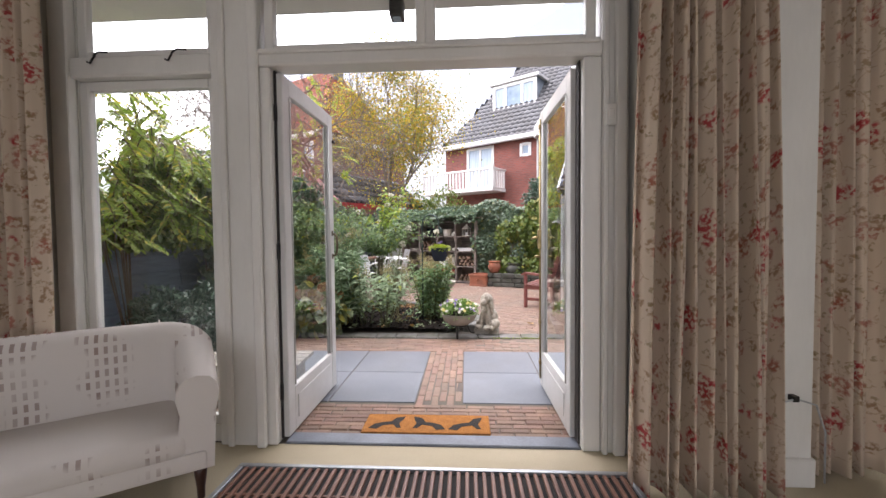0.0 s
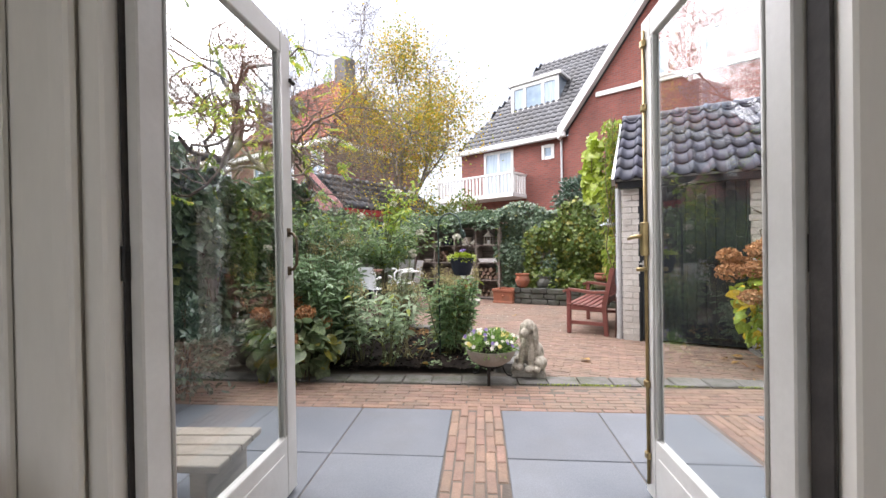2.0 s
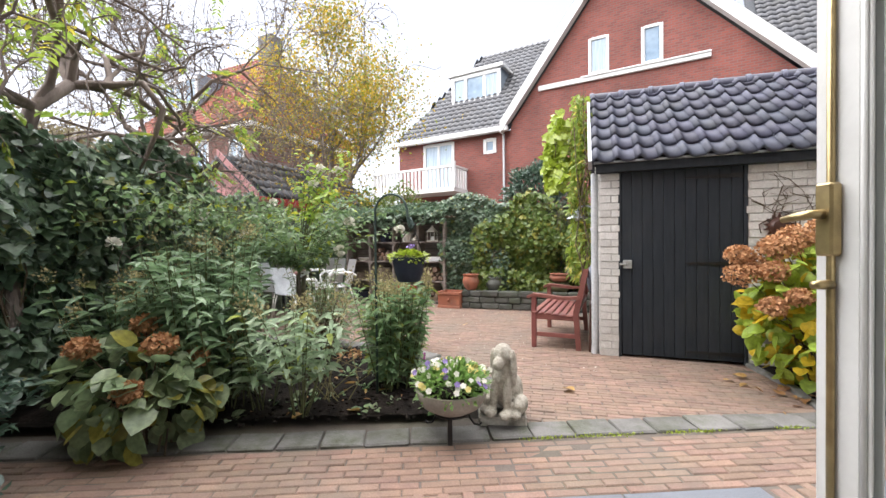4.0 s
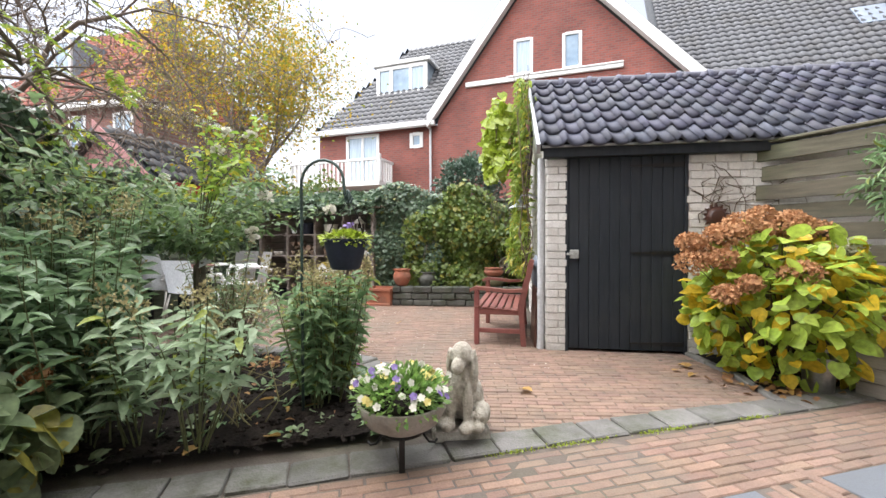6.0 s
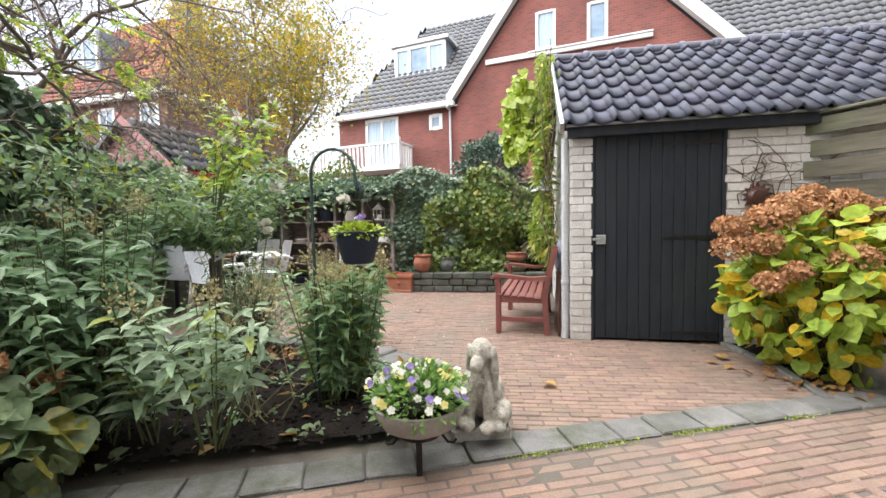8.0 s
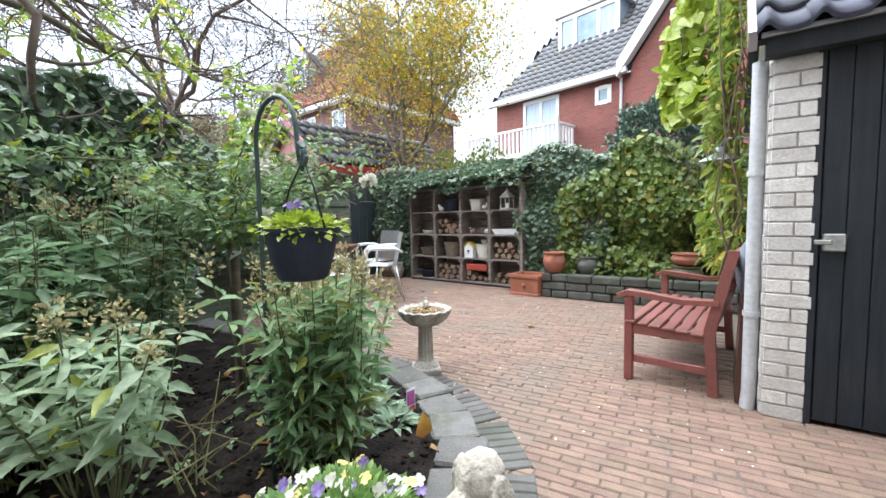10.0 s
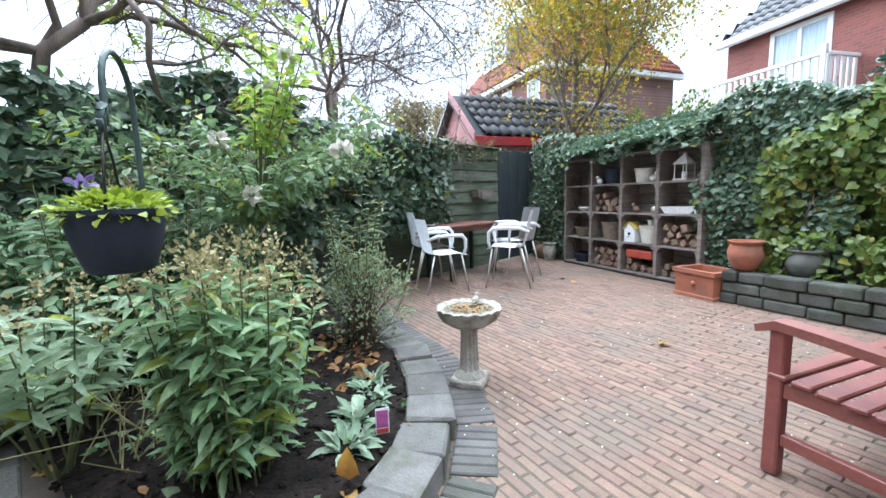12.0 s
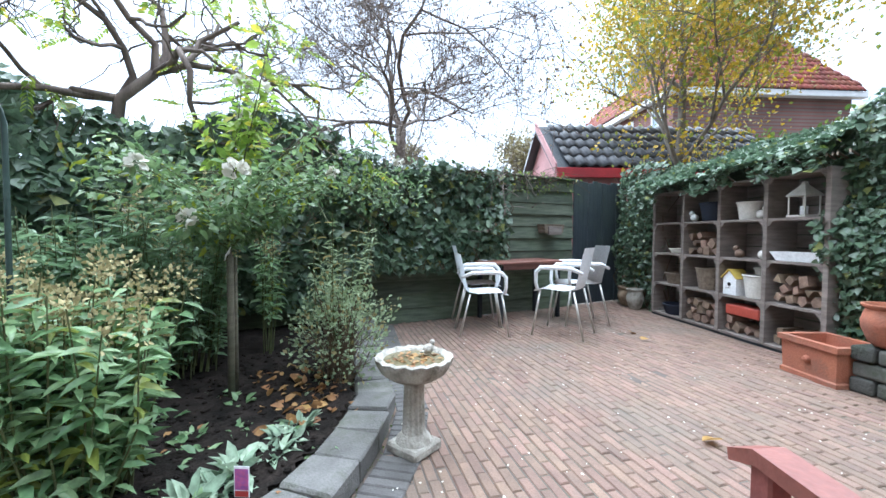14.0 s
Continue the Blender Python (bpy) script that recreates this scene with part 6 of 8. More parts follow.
# ---------------------------------------------------------------- plants
def leaf_mat(name, c1, c2, vary=0.35, rough=0.5, trans=0.35, yellow=None, share=0.0):
    """Leaves: every leaf takes its own shade; a share of them has turned."""
    m, n, l, b = nt_of(name)
    geo = n.new("ShaderNodeNewGeometry")
    rnd = geo.outputs["Random Per Island"]
    mx = n.new("ShaderNodeMix")
    mx.data_type = "RGBA"
    mx.inputs["A"].default_value, mx.inputs["B"].default_value = (*c1, 1), (*c2, 1)
    l.new(rnd, mx.inputs["Factor"])
    col = mx.outputs["Result"]
    wn_ = n.new("ShaderNodeTexWhiteNoise")
    wn_.noise_dimensions = "1D"
    l.new(rnd, wn_.inputs["W"])
    if yellow:
        gt = n.new("ShaderNodeMath")
        gt.operation = "LESS_THAN"
        gt.inputs[1].default_value = share
        l.new(wn_.outputs["Value"], gt.inputs[0])
        my = n.new("ShaderNodeMix")
        my.data_type = "RGBA"
        my.inputs["B"].default_value = (*yellow, 1)
        l.new(gt.outputs["Value"], my.inputs["Factor"])
        l.new(col, my.inputs["A"])
        col = my.outputs["Result"]
    no = n.new("ShaderNodeTexNoise")
    no.inputs["Scale"].default_value, no.inputs["Detail"].default_value = 30, 3
    l.new(geo.outputs["Position"], no.inputs["Vector"])
    hv = n.new("ShaderNodeHueSaturation")
    mr = n.new("ShaderNodeMapRange")
    mr.inputs["From Min"].default_value, mr.inputs["From Max"].default_value = 0.25, 0.75
    mr.inputs["To Min"].default_value, mr.inputs["To Max"].default_value = 1 - vary, 1 + vary
    l.new(no.outputs["Fac"], mr.inputs["Value"])
    l.new(mr.outputs["Result"], hv.inputs["Value"])
    l.new(col, hv.inputs["Color"])
    col = hv.outputs["Color"]
    l.new(col, b.inputs["Base Color"])
    b.inputs["Roughness"].default_value = rough
    tr = n.new("ShaderNodeBsdfTranslucent")
    l.new(col, tr.inputs["Color"])
    ms = n.new("ShaderNodeMixShader")
    ms.inputs["Fac"].default_value = trans
    l.new(b.outputs["BSDF"], ms.inputs[1])
    l.new(tr.outputs["BSDF"], ms.inputs[2])
    l.new(ms.outputs["Shader"], n["Material Output"].inputs["Surface"])
    return m


L_IVY = leaf_mat("ivy_leaf", (0.070, 0.118, 0.072), (0.150, 0.215, 0.130), rough=0.30, trans=0.25, yellow=(0.20, 0.22, 0.07), share=0.04)
L_IVYLIGHT = leaf_mat("climbing_hydrangea_leaf", (0.085, 0.145, 0.03), (0.165, 0.215, 0.045), rough=0.4, trans=0.42, yellow=(0.27, 0.26, 0.05), share=0.10)
L_VINE = leaf_mat("wisteria_leaf", (0.161, 0.253, 0.040), (0.276, 0.345, 0.057), rough=0.38, trans=0.45, yellow=(0.42, 0.37, 0.05), share=0.16)
L_PHLOXP = leaf_mat("pale_phlox_leaf", (0.24, 0.34, 0.20), (0.40, 0.50, 0.33), rough=0.42, trans=0.42, yellow=(0.34, 0.40, 0.08), share=0.06)
L_PHLOX = leaf_mat("phlox_leaf", (0.155, 0.275, 0.125), (0.30, 0.42, 0.21), rough=0.38, trans=0.42, yellow=(0.22, 0.26, 0.05), share=0.12)
L_PHLOXD = leaf_mat("dark_phlox_leaf", (0.12, 0.20, 0.10), (0.22, 0.32, 0.17), rough=0.36, trans=0.4)
L_SILVER = leaf_mat("silver_leaf", (0.200, 0.285, 0.190), (0.350, 0.430, 0.310), rough=0.9, trans=0.25)
L_GREY = leaf_mat("grey_green_small_leaf", (0.20, 0.27, 0.14), (0.33, 0.40, 0.24), rough=0.6, trans=0.42, yellow=(0.28, 0.24, 0.10), share=0.15)
L_ROSE = leaf_mat("rose_leaf", (0.12, 0.20, 0.09), (0.22, 0.32, 0.14), rough=0.32, trans=0.4, yellow=(0.28, 0.33, 0.03), share=0.07)
L_HYD = leaf_mat("hydrangea_leaf", (0.27, 0.39, 0.05), (0.42, 0.53, 0.09), rough=0.45, trans=0.45, yellow=(0.60, 0.43, 0.03), share=0.28)
L_HYDG = leaf_mat("green_hydrangea_leaf", (0.16, 0.225, 0.115), (0.27, 0.335, 0.18), rough=0.38, trans=0.42, yellow=(0.30, 0.28, 0.06), share=0.15)
L_BROWN = leaf_mat("faded_flower_brown", (0.33, 0.155, 0.070), (0.50, 0.280, 0.135), rough=0.9, trans=0.2)
L_TAN = leaf_mat("dry_seed_head", (0.27, 0.24, 0.115), (0.42, 0.37, 0.19), rough=0.9, trans=0.2)
L_BIRCH = leaf_mat("golden_birch_leaf", (0.300, 0.220, 0.020), (0.500, 0.340, 0.028), rough=0.5, trans=0.45, yellow=(0.20, 0.23, 0.035), share=0.38)
L_LIME = leaf_mat("lime_creeper_leaf", (0.239, 0.331, 0.027), (0.331, 0.405, 0.046), rough=0.38, trans=0.35)
L_SHOOT = leaf_mat("fresh_shoot_leaf", (0.19, 0.31, 0.05), (0.33, 0.44, 0.08), rough=0.4, trans=0.5, yellow=(0.50, 0.48, 0.06), share=0.12)
L_SHRUB = leaf_mat("dark_evergreen_leaf", (0.045, 0.085, 0.06), (0.09, 0.14, 0.095), rough=0.3, trans=0.22)
L_WHITE = leaf_mat("white_petal", (0.58, 0.56, 0.46), (0.68, 0.67, 0.6), vary=0.06, rough=0.6, trans=0.3)
L_PURPLE = leaf_mat("purple_petal", (0.110, 0.035, 0.200), (0.300, 0.240, 0.500), vary=0.2, rough=0.6, trans=0.2)
L_YELLOWP = leaf_mat("yellow_petal", (0.600, 0.450, 0.030), (0.660, 0.620, 0.300), vary=0.1, rough=0.6, trans=0.2)
L_FALLEN = leaf_mat("fallen_leaf", (0.22, 0.1, 0.04), (0.38, 0.23, 0.08), rough=0.7, trans=0.25)
M_BARK = mat("grey_brown_bark", (0.19, 0.155, 0.13), (0.11, 0.088, 0.075), 12, 0.95, 0.8, 70, stretch=(1, 1, 0.3))
M_BIRCHBARK = mat("birch_bark", (0.20, 0.175, 0.14), (0.10, 0.085, 0.07), 8, 0.9, 0.5, 60)
M_STEM = mat("green_stem", (0.10, 0.12, 0.04), (0.07, 0.075, 0.03), 12, 0.7, 0.1)
M_DRYSTEM = mat("brown_stem", (0.12, 0.085, 0.05), (0.075, 0.055, 0.035), 12, 0.9, 0.2)

T_OVAL = (np.array([(0, 0, 0), (-.42, .30, .10), (0, .33, 0), (.42, .30, .10), (-.33, .68, .07), (0, .70, -.03), (.33, .68, .07), (0, 1, -.12)], float),
          [(0, 2, 1), (0, 3, 2), (1, 2, 5, 4), (2, 3, 6, 5), (4, 5, 7), (5, 6, 7)])
T_IVY = (np.array([(0, .38, -.03), (0, 0, 0), (-.30, .05, .04), (-.62, .28, .10), (-.34, .52, .02), (0, 1.0, .06), (.34, .52, .02), (.62, .28, .10), (.30, .05, .04)], float),
         [(0, 2, 1), (0, 3, 2), (0, 4, 3), (0, 5, 4), (0, 6, 5), (0, 7, 6), (0, 8, 7), (0, 1, 8)])
T_HEART = (np.array([(0, .08, 0), (-.36, 0, .08), (-.56, .32, .12), (-.36, .68, .06), (0, 1, -.14), (.36, .68, .06), (.56, .32, .12), (.36, 0, .08), (0, .45, -.04)], float),
           [(8, 0, 1), (8, 1, 2), (8, 2, 3), (8, 3, 4), (8, 4, 5), (8, 5, 6), (8, 6, 7), (8, 7, 0)])
T_ROUND = (np.array([(0, .45, -.05), (0, .06, 0), (-.24, 0, .05), (-.44, .16, .09), (-.50, .42, .10), (-.40, .68, .07), (-.20, .88, .0), (0, 1.02, -.10), (.20, .88, .0), (.40, .68, .07), (.50, .42, .10), (.44, .16, .09), (.24, 0, .05)], float),
           [(0, k, k + 1) for k in range(1, 12)] + [(0, 12, 1)])
T_SMALL = (np.array([(0, 0, 0), (-.45, .5, .1), (0, 1, -.08), (.45, .5, .1)], float), [(0, 2, 1), (0, 3, 2)])
T_PETAL = (np.array([(0, 0, 0), (-.5, .55, .22), (-.3, 1, .1), (.3, 1, .1), (.5, .55, .22)], float), [(0, 2, 1), (0, 3, 2), (0, 4, 3)])


def unit(a):
    return a / np.maximum(np.linalg.norm(a, axis=-1, keepdims=True), 1e-9)


def leaves(name, P, D, N, size, width, template, material, parent, label=""):
    """One mesh of many leaves: at P, pointing along D, facing N."""
    P, D, N = np.asarray(P, float), unit(np.asarray(D, float)), np.asarray(N, float)
    n = len(P)
    B = unit(np.cross(D, N) + 1e-6)
    N = np.cross(B, D)
    T, F = template
    size = np.broadcast_to(np.asarray(size, float), (n,))
    V = (P[:, None, :] + size[:, None, None] * (T[None, :, 0:1] * width * B[:, None, :] + T[None, :, 1:2] * D[:, None, :] + T[None, :, 2:3] * N[:, None, :])).reshape(-1, 3)
    k = len(T)
    lens = np.array([len(f) for f in F])
    flat = np.concatenate([np.array(f) for f in F])
    idx = (flat[None, :] + (np.arange(n) * k)[:, None]).ravel()
    tot = np.tile(lens, n)
    start = np.concatenate([[0], np.cumsum(tot)[:-1]])
    me = bpy.data.meshes.new(name)
    me.vertices.add(len(V))
    me.vertices.foreach_set("co", V.ravel())
    me.loops.add(len(idx))
    me.loops.foreach_set("vertex_index", idx.astype(np.int32))
    me.polygons.add(len(tot))
    me.polygons.foreach_set("loop_start", start.astype(np.int32))
    me.polygons.foreach_set("use_smooth", np.ones(len(tot), bool))
    me.update(calc_edges=True)
    me.materials.append(material)
    ob = new(name, me)
    ob.parent = parent
    return tagged(ob, label, kind="stuff")


def local(t, pts):
    """World points as points of a thing."""
    mi = np.array(t.matrix_world.inverted())
    return np.asarray(pts) @ mi[:3, :3].T + mi[:3, 3]


def rand_dir(n, up=0.0):
    d = unit(rng.normal(size=(n, 3)))
    d[:, 2] += up
    return unit(d)


def stems_mesh(paths, radius, material, parent, name="stem", sides=5, label="", end=0.45):
    V, F = [], []
    for p in paths:
        p = np.asarray(p, float)
        m = len(p)
        s0 = len(V)
        for i in range(m):
            t = unit(p[min(i + 1, m - 1)] - p[max(i - 1, 0)])
            a = unit(np.cross(t, (0.31, 0.77, 0.55)))
            b = np.cross(t, a)
            r0 = radius * (1 - (1 - end) * i / (m - 1))
            for k in range(sides):
                an = 2 * math.pi * k / sides
                V.append(tuple(p[i] + r0 * (math.cos(an) * a + math.sin(an) * b)))
        for i in range(m - 1):
            for k in range(sides):
                j = (k + 1) % sides
                F.append((s0 + i * sides + k, s0 + i * sides + j, s0 + (i + 1) * sides + j, s0 + (i + 1) * sides + k))
    ob = mesh_part(name, V, F, material, parent, label, True)
    return tagged(ob, kind="stuff") if len(paths) > 4 else ob


# ---- leafy screens: ivy on the fences
def screen(name, p0, p1, z0, z1, thick, n, size, material, template, label, side, width=1.0, lumps=0.5, stems=30, top_wave=0.12, parent=None, category="climbing plant", layers=0.75):
    """A wall of leaves from p0 to p1 with lumps and gaps; side: the way it faces."""
    p0, p1 = np.array((*p0, 0.0)), np.array((*p1, 0.0))
    ax = p1 - p0
    out_ = np.array((*side, 0.0))
    out_ = out_ / np.linalg.norm(out_)
    t = parent or thing(name, pose(p0[0], p0[1], z0), label, category)
    f = rng.random(n)
    g = rng.random(n)
    lump = np.array([noise.noise((a * np.linalg.norm(ax) * 1.6, b * (z1 - z0) * 1.6, p0[0])) for a, b in zip(f, g)])
    wave = np.array([noise.noise((a * np.linalg.norm(ax) * 1.1, 7.7, p0[1])) for a in f]) * top_wave * 2
    keep = (lump > -0.34) | (rng.random(n) < 0.45)
    f, g, lump, wave = f[keep], g[keep], lump[keep], wave[keep]
    m = len(f)
    bulge = np.sin(np.clip(g, 0, 1) * math.pi) * 0.15 + 0.85
    depth = thick * (layers + (1 - layers) * rng.random(m)) * (0.65 + lumps * lump) * bulge * np.where(rng.random(m) < 0.3, rng.random(m), 1.0)
    P = p0 + f[:, None] * ax + out_ * depth[:, None]
    P[:, 2] = z0 + g * (z1 + wave - z0)
    P += rng.normal(size=P.shape) * 0.02
    N = unit(out_ + rng.normal(size=(m, 3)) * 0.45 + np.array((0, 0, 0.35)))
    over = g > 0.93
    N[over] += (0, 0, 0.9)
    D = rng.normal(size=(m, 3)) * 0.6 + np.array((0, 0, -0.75)) + out_ * 0.35
    leaves("foliage", local(t, P), D, N, size * rng.uniform(0.6, 1.25, m), width, template, material, t)
    paths = []
    for _ in range(stems):
        a = rng.random()
        q = p0 + a * ax
        pts = []
        for k in range(6):
            pts.append(q + np.array((rng.normal() * 0.05, rng.normal() * 0.05, z0 + (z1 - z0) * k / 5)) + out_ * thick * 0.35 + ax / np.linalg.norm(ax) * rng.normal() * 0.08)
        paths.append(local(t, pts))
    if stems:
        stems_mesh(paths, 0.008, M_DRYSTEM, t)
    return t


screen("ivy_hedge", (-3.36, 4.75), (-3.10, 7.6), G + 0.35, 2.00, 0.55, 9000, 0.098, L_IVY, T_IVY, "dense dark ivy over the plank fence", (1, 0.0), lumps=0.6, top_wave=0.2)
screen("fence_climber", (-3.45, 3.6), (-3.34, 4.95), 1.12, 2.05, 0.45, 3200, 0.095, L_IVYLIGHT, T_OVAL, "green climber hanging over the blue fence", (1, 0.0), width=0.6, lumps=0.7, top_wave=0.2)
screen("ivy_hedge", (-3.14, 7.3), (-2.92, 9.9), 0.55, 1.85, 0.32, 4600, 0.090, L_IVY, T_IVY, "dark ivy hanging over the mossy fence", (1, 0.0), lumps=0.7, top_wave=0.25)
screen("ivy_hedge", (-2.70, 12.36), (-1.75, 11.98), G, 1.95, 0.22, 3400, 0.060, L_IVY, T_IVY, "dark ivy beside the crate shelf", (-0.4, -0.9))
# over the shelf: a shallow roof of ivy
cap_ = thing("ivy_canopy", pose(-1.9, 11.9, 1.5), "ivy grown over the top of the crate shelf", "climbing plant")
n = 6200
f, g = rng.random(n), rng.random(n)
u2, v2 = np.array((0.902, -0.432)), np.array((0.432, 0.902))
base = np.array((-2.05, 11.86)) + f[:, None] * 2.65 * u2 + (0.60 * g - 0.28)[:, None] * v2
lump = np.array([noise.noise((a * 4, b * 2, 3.1)) for a, b in zip(f, g)])
P = np.c_[base, 1.60 + 0.30 * g + 0.10 * lump + 0.10 * f]
hang = g < 0.20
P[hang, 2] -= rng.random(hang.sum()) * 0.22 * (lump[hang] > -0.1)
leaves("foliage", local(cap_, P), rng.normal(size=(n, 3)) * 0.5 + (-0.25, -0.55, -0.35), rng.normal(size=(n, 3)) * 0.35 + (-0.2, -0.45, 0.9), 0.060 * rng.uniform(0.6, 1.3, n), 1.0, T_IVY, L_IVY, cap_)
stems_mesh([local(cap_, [np.r_[np.array((-2.05, 11.86)) + a * 2.65 * u2 + 0.25 * v2, 1.58], np.r_[np.array((-2.0, 11.9)) + (a * 2.5 + 0.2) * u2 - 0.1 * v2, 1.66], np.r_[np.array((-2.0, 11.9)) + (a * 2.5 + 0.35) * u2 - 0.28 * v2, 1.60]]) for a in rng.random(14)], 0.012, M_DRYSTEM, cap_)
screen("ivy_wall", (0.28, 11.15), (1.55, 10.62), G + 0.2, 2.0, 0.42, 8500, 0.060, L_IVY, T_IVY, "dark ivy on the back fence", (-0.39, -0.92), lumps=0.6)
screen("climbing_hydrangea", (1.35, 10.70), (3.05, 10.0), G + 0.2, 1.85, 0.55, 5200, 0.085, L_IVYLIGHT, T_HEART, "yellow-green climbing hydrangea on the back fence", (-0.39, -0.92), width=0.9, lumps=0.7, top_wave=0.2)
screen("climbing_hydrangea", (0.9, 10.75), (1.6, 10.5), 0.5, 1.5, 0.55, 700, 0.08, L_IVYLIGHT, T_HEART, "yellow-green shoots among the ivy", (-0.39, -0.92), width=0.9, stems=6)
screen("ground_ivy", (0.75, 10.45), (2.3, 9.95), G + 0.28, 0.48, 0.28, 700, 0.07, L_IVYLIGHT, T_HEART, "low leafy plants in the stone planter", (-0.39, -0.92), stems=0)
# climber on the shed's side
SH = shed.matrix_world


def shp(x, y):
    v = SH @ Vector((x, y, 0))
    return v.x, v.y


screen("shed_climber", shp(-0.10, 0.55), shp(-0.10, 1.9), 0.6, 3.0, 0.26, 2600, 0.10, L_VINE, T_OVAL, "pale green climber trailing down the shed wall", (-0.92, 0.39), width=0.45, lumps=0.8, stems=14, top_wave=0.3)
screen("vine", shp(-0.35, 1.1), shp(-0.55, 1.9), 1.9, 2.85, 0.45, 700, 0.12, L_LIME, T_HEART, "lime-yellow crown of the climber", (-0.7, -0.7), stems=6)


# ---- shrubs as clouds of leaves on branching stems
def shrub(name, x, y, z, rx, ry, rz, n, size, material, template, label, width=0.6, stems=18, droop=0.0, hollow=0.55, stem_mat=None, category="shrub", up=0.2):
    t = thing(name, pose(x, y, z), label, category)
    d = rand_dir(n, 0.25)
    lump = np.array([noise.noise((a[0] * 2.2 + x, a[1] * 2.2 + y, a[2] * 2.2)) for a in d])
    rad = (hollow + (1 - hollow) * rng.random(n) ** 0.5) * (0.85 + 0.45 * lump)
    P = d * rad[:, None] * (rx, ry, rz) + (0, 0, rz * 0.85)
    P[:, 2] = np.maximum(P[:, 2], 0.02)
    D = d * 0.7 + rng.normal(size=(n, 3)) * 0.55 + (0, 0, up - droop)
    N = rng.normal(size=(n, 3)) * 0.5 + d * 0.4 + (0, 0, 0.7)
    leaves("foliage", P, D, N, size * rng.uniform(0.6, 1.25, n), width, template, material, t)
    paths = []
    for i in range(stems):
        e = d[i] * rad[i] * (rx, ry, rz) * 0.9 + (0, 0, rz * 0.85)
        b0 = np.array((rng.normal() * 0.05, rng.normal() * 0.05, 0))
        mid = b0 * 0.5 + e * 0.45 + (0, 0, 0.1 * rz) + rng.normal(size=3) * 0.03
        paths.append([b0, (b0 + mid) / 2 + rng.normal(size=3) * 0.02, mid, e])
    stems_mesh(paths, 0.010 if stems < 100 else 0.004, stem_mat or M_DRYSTEM, t)
    return t


shrub("camellia", 2.30, 11.3, 1.45, 0.80, 0.75, 0.78, 4200, 0.095, L_SHRUB, T_OVAL, "dark rounded evergreen shrub behind the fence", 0.55)
shrub("neighbour_shrub", -1.2, 15.4, G, 1.6, 0.9, 1.7, 4200, 0.11, L_IVYLIGHT, T_OVAL, "tall yellow-green shrub in the garden behind", 0.6)
shrub("neighbour_shrub", -6.6, 15.8, G, 1.2, 1.0, 1.3, 2600, 0.11, L_SHRUB, T_OVAL, "dark shrub in the garden behind", 0.55)
shrub("window_shrub", -2.75, 3.75, G, 0.6, 0.5, 0.46, 3000, 0.075, L_SHRUB, T_OVAL, "dark evergreen shrub in front of the blue fence", 0.5)
shrub("window_shrub", -2.75, 4.65, G, 0.5, 0.5, 0.45, 1800, 0.075, L_SHRUB, T_OVAL, "dark evergreen shrub under the climbers", 0.5)
shrub("fence_bamboo", 3.80, 5.15, 1.15, 0.35, 0.45, 0.40, 700, 0.12, L_PHLOX, T_OVAL, "long-leaved green shrub at the plank fence", 0.22, droop=0.5)
shrub("grey_shrub", -1.30, 7.12, G + 0.05, 0.48, 0.44, 0.44, 1700, 0.036, L_GREY, T_SMALL, "airy grey-green small-leaved shrub in the bed", 0.7, 130, hollow=0.25, category="shrub", up=0.5)


# ---- upright perennials
def clump(name, x, y, z, spread, height, count, leaf, material, label, heads=None, lean=0.25, per=13, width=0.36, stem_mat=None, head_size=0.05, category="perennial", low=0.18):
    """Many upright stems with pairs of leaves and a seed head on some."""
    t = thing(name, pose(x, y, z), label, category)
    P, D, N, S, paths, hp_ = [], [], [], [], [], []
    for i in range(count):
        a, r0 = rng.random() * 2 * math.pi, spread * math.sqrt(rng.random())
        b0 = np.array((r0 * math.cos(a) * 0.6, r0 * math.sin(a) * 0.6, 0))
        h = height * rng.uniform(0.65, 1.08)
        top = b0 + np.array((math.cos(a) * lean * h * rng.random() + rng.normal() * 0.05, math.sin(a) * lean * h * rng.random() + rng.normal() * 0.05, h))
        mid = (b0 + top) / 2 + rng.normal(size=3) * 0.02
        paths.append([b0, mid, top])
        for k in range(per):
            f = low + (0.98 - low) * k / per
            q = (1 - f) ** 2 * b0 + 2 * f * (1 - f) * mid + f * f * top
            an = k * 1.57 + i
            for s in (0, math.pi):
                d = np.array((math.cos(an + s) + rng.normal() * 0.25, math.sin(an + s) + rng.normal() * 0.25, rng.uniform(-0.55, 0.5)))
                P.append(q), D.append(d), N.append((rng.normal() * 0.5, rng.normal() * 0.5, 1.0))
                S.append(leaf * 1.12 * rng.uniform(0.6, 1.15) * (1.0 - 0.45 * abs(f - 0.55)))
        if heads is not None and rng.random() < 0.75:
            hp_.append(top)
    leaves("foliage", P, D, N, np.array(S), width, T_OVAL, material, t)
    stems_mesh(paths, 0.005, stem_mat or M_STEM, t)
    if hp_:
        Q = np.repeat(np.array(hp_), 40, 0)
        d = rand_dir(len(Q), 0.5)
        Q = Q + d * head_size * rng.random((len(Q), 1)) * (1, 1, 2.1)
        leaves("seed_head", Q, d, rand_dir(len(Q)), 0.022 * rng.uniform(0.6, 1.2, len(Q)), 0.8, T_SMALL, heads, t, "dry tan seed heads")
    return t


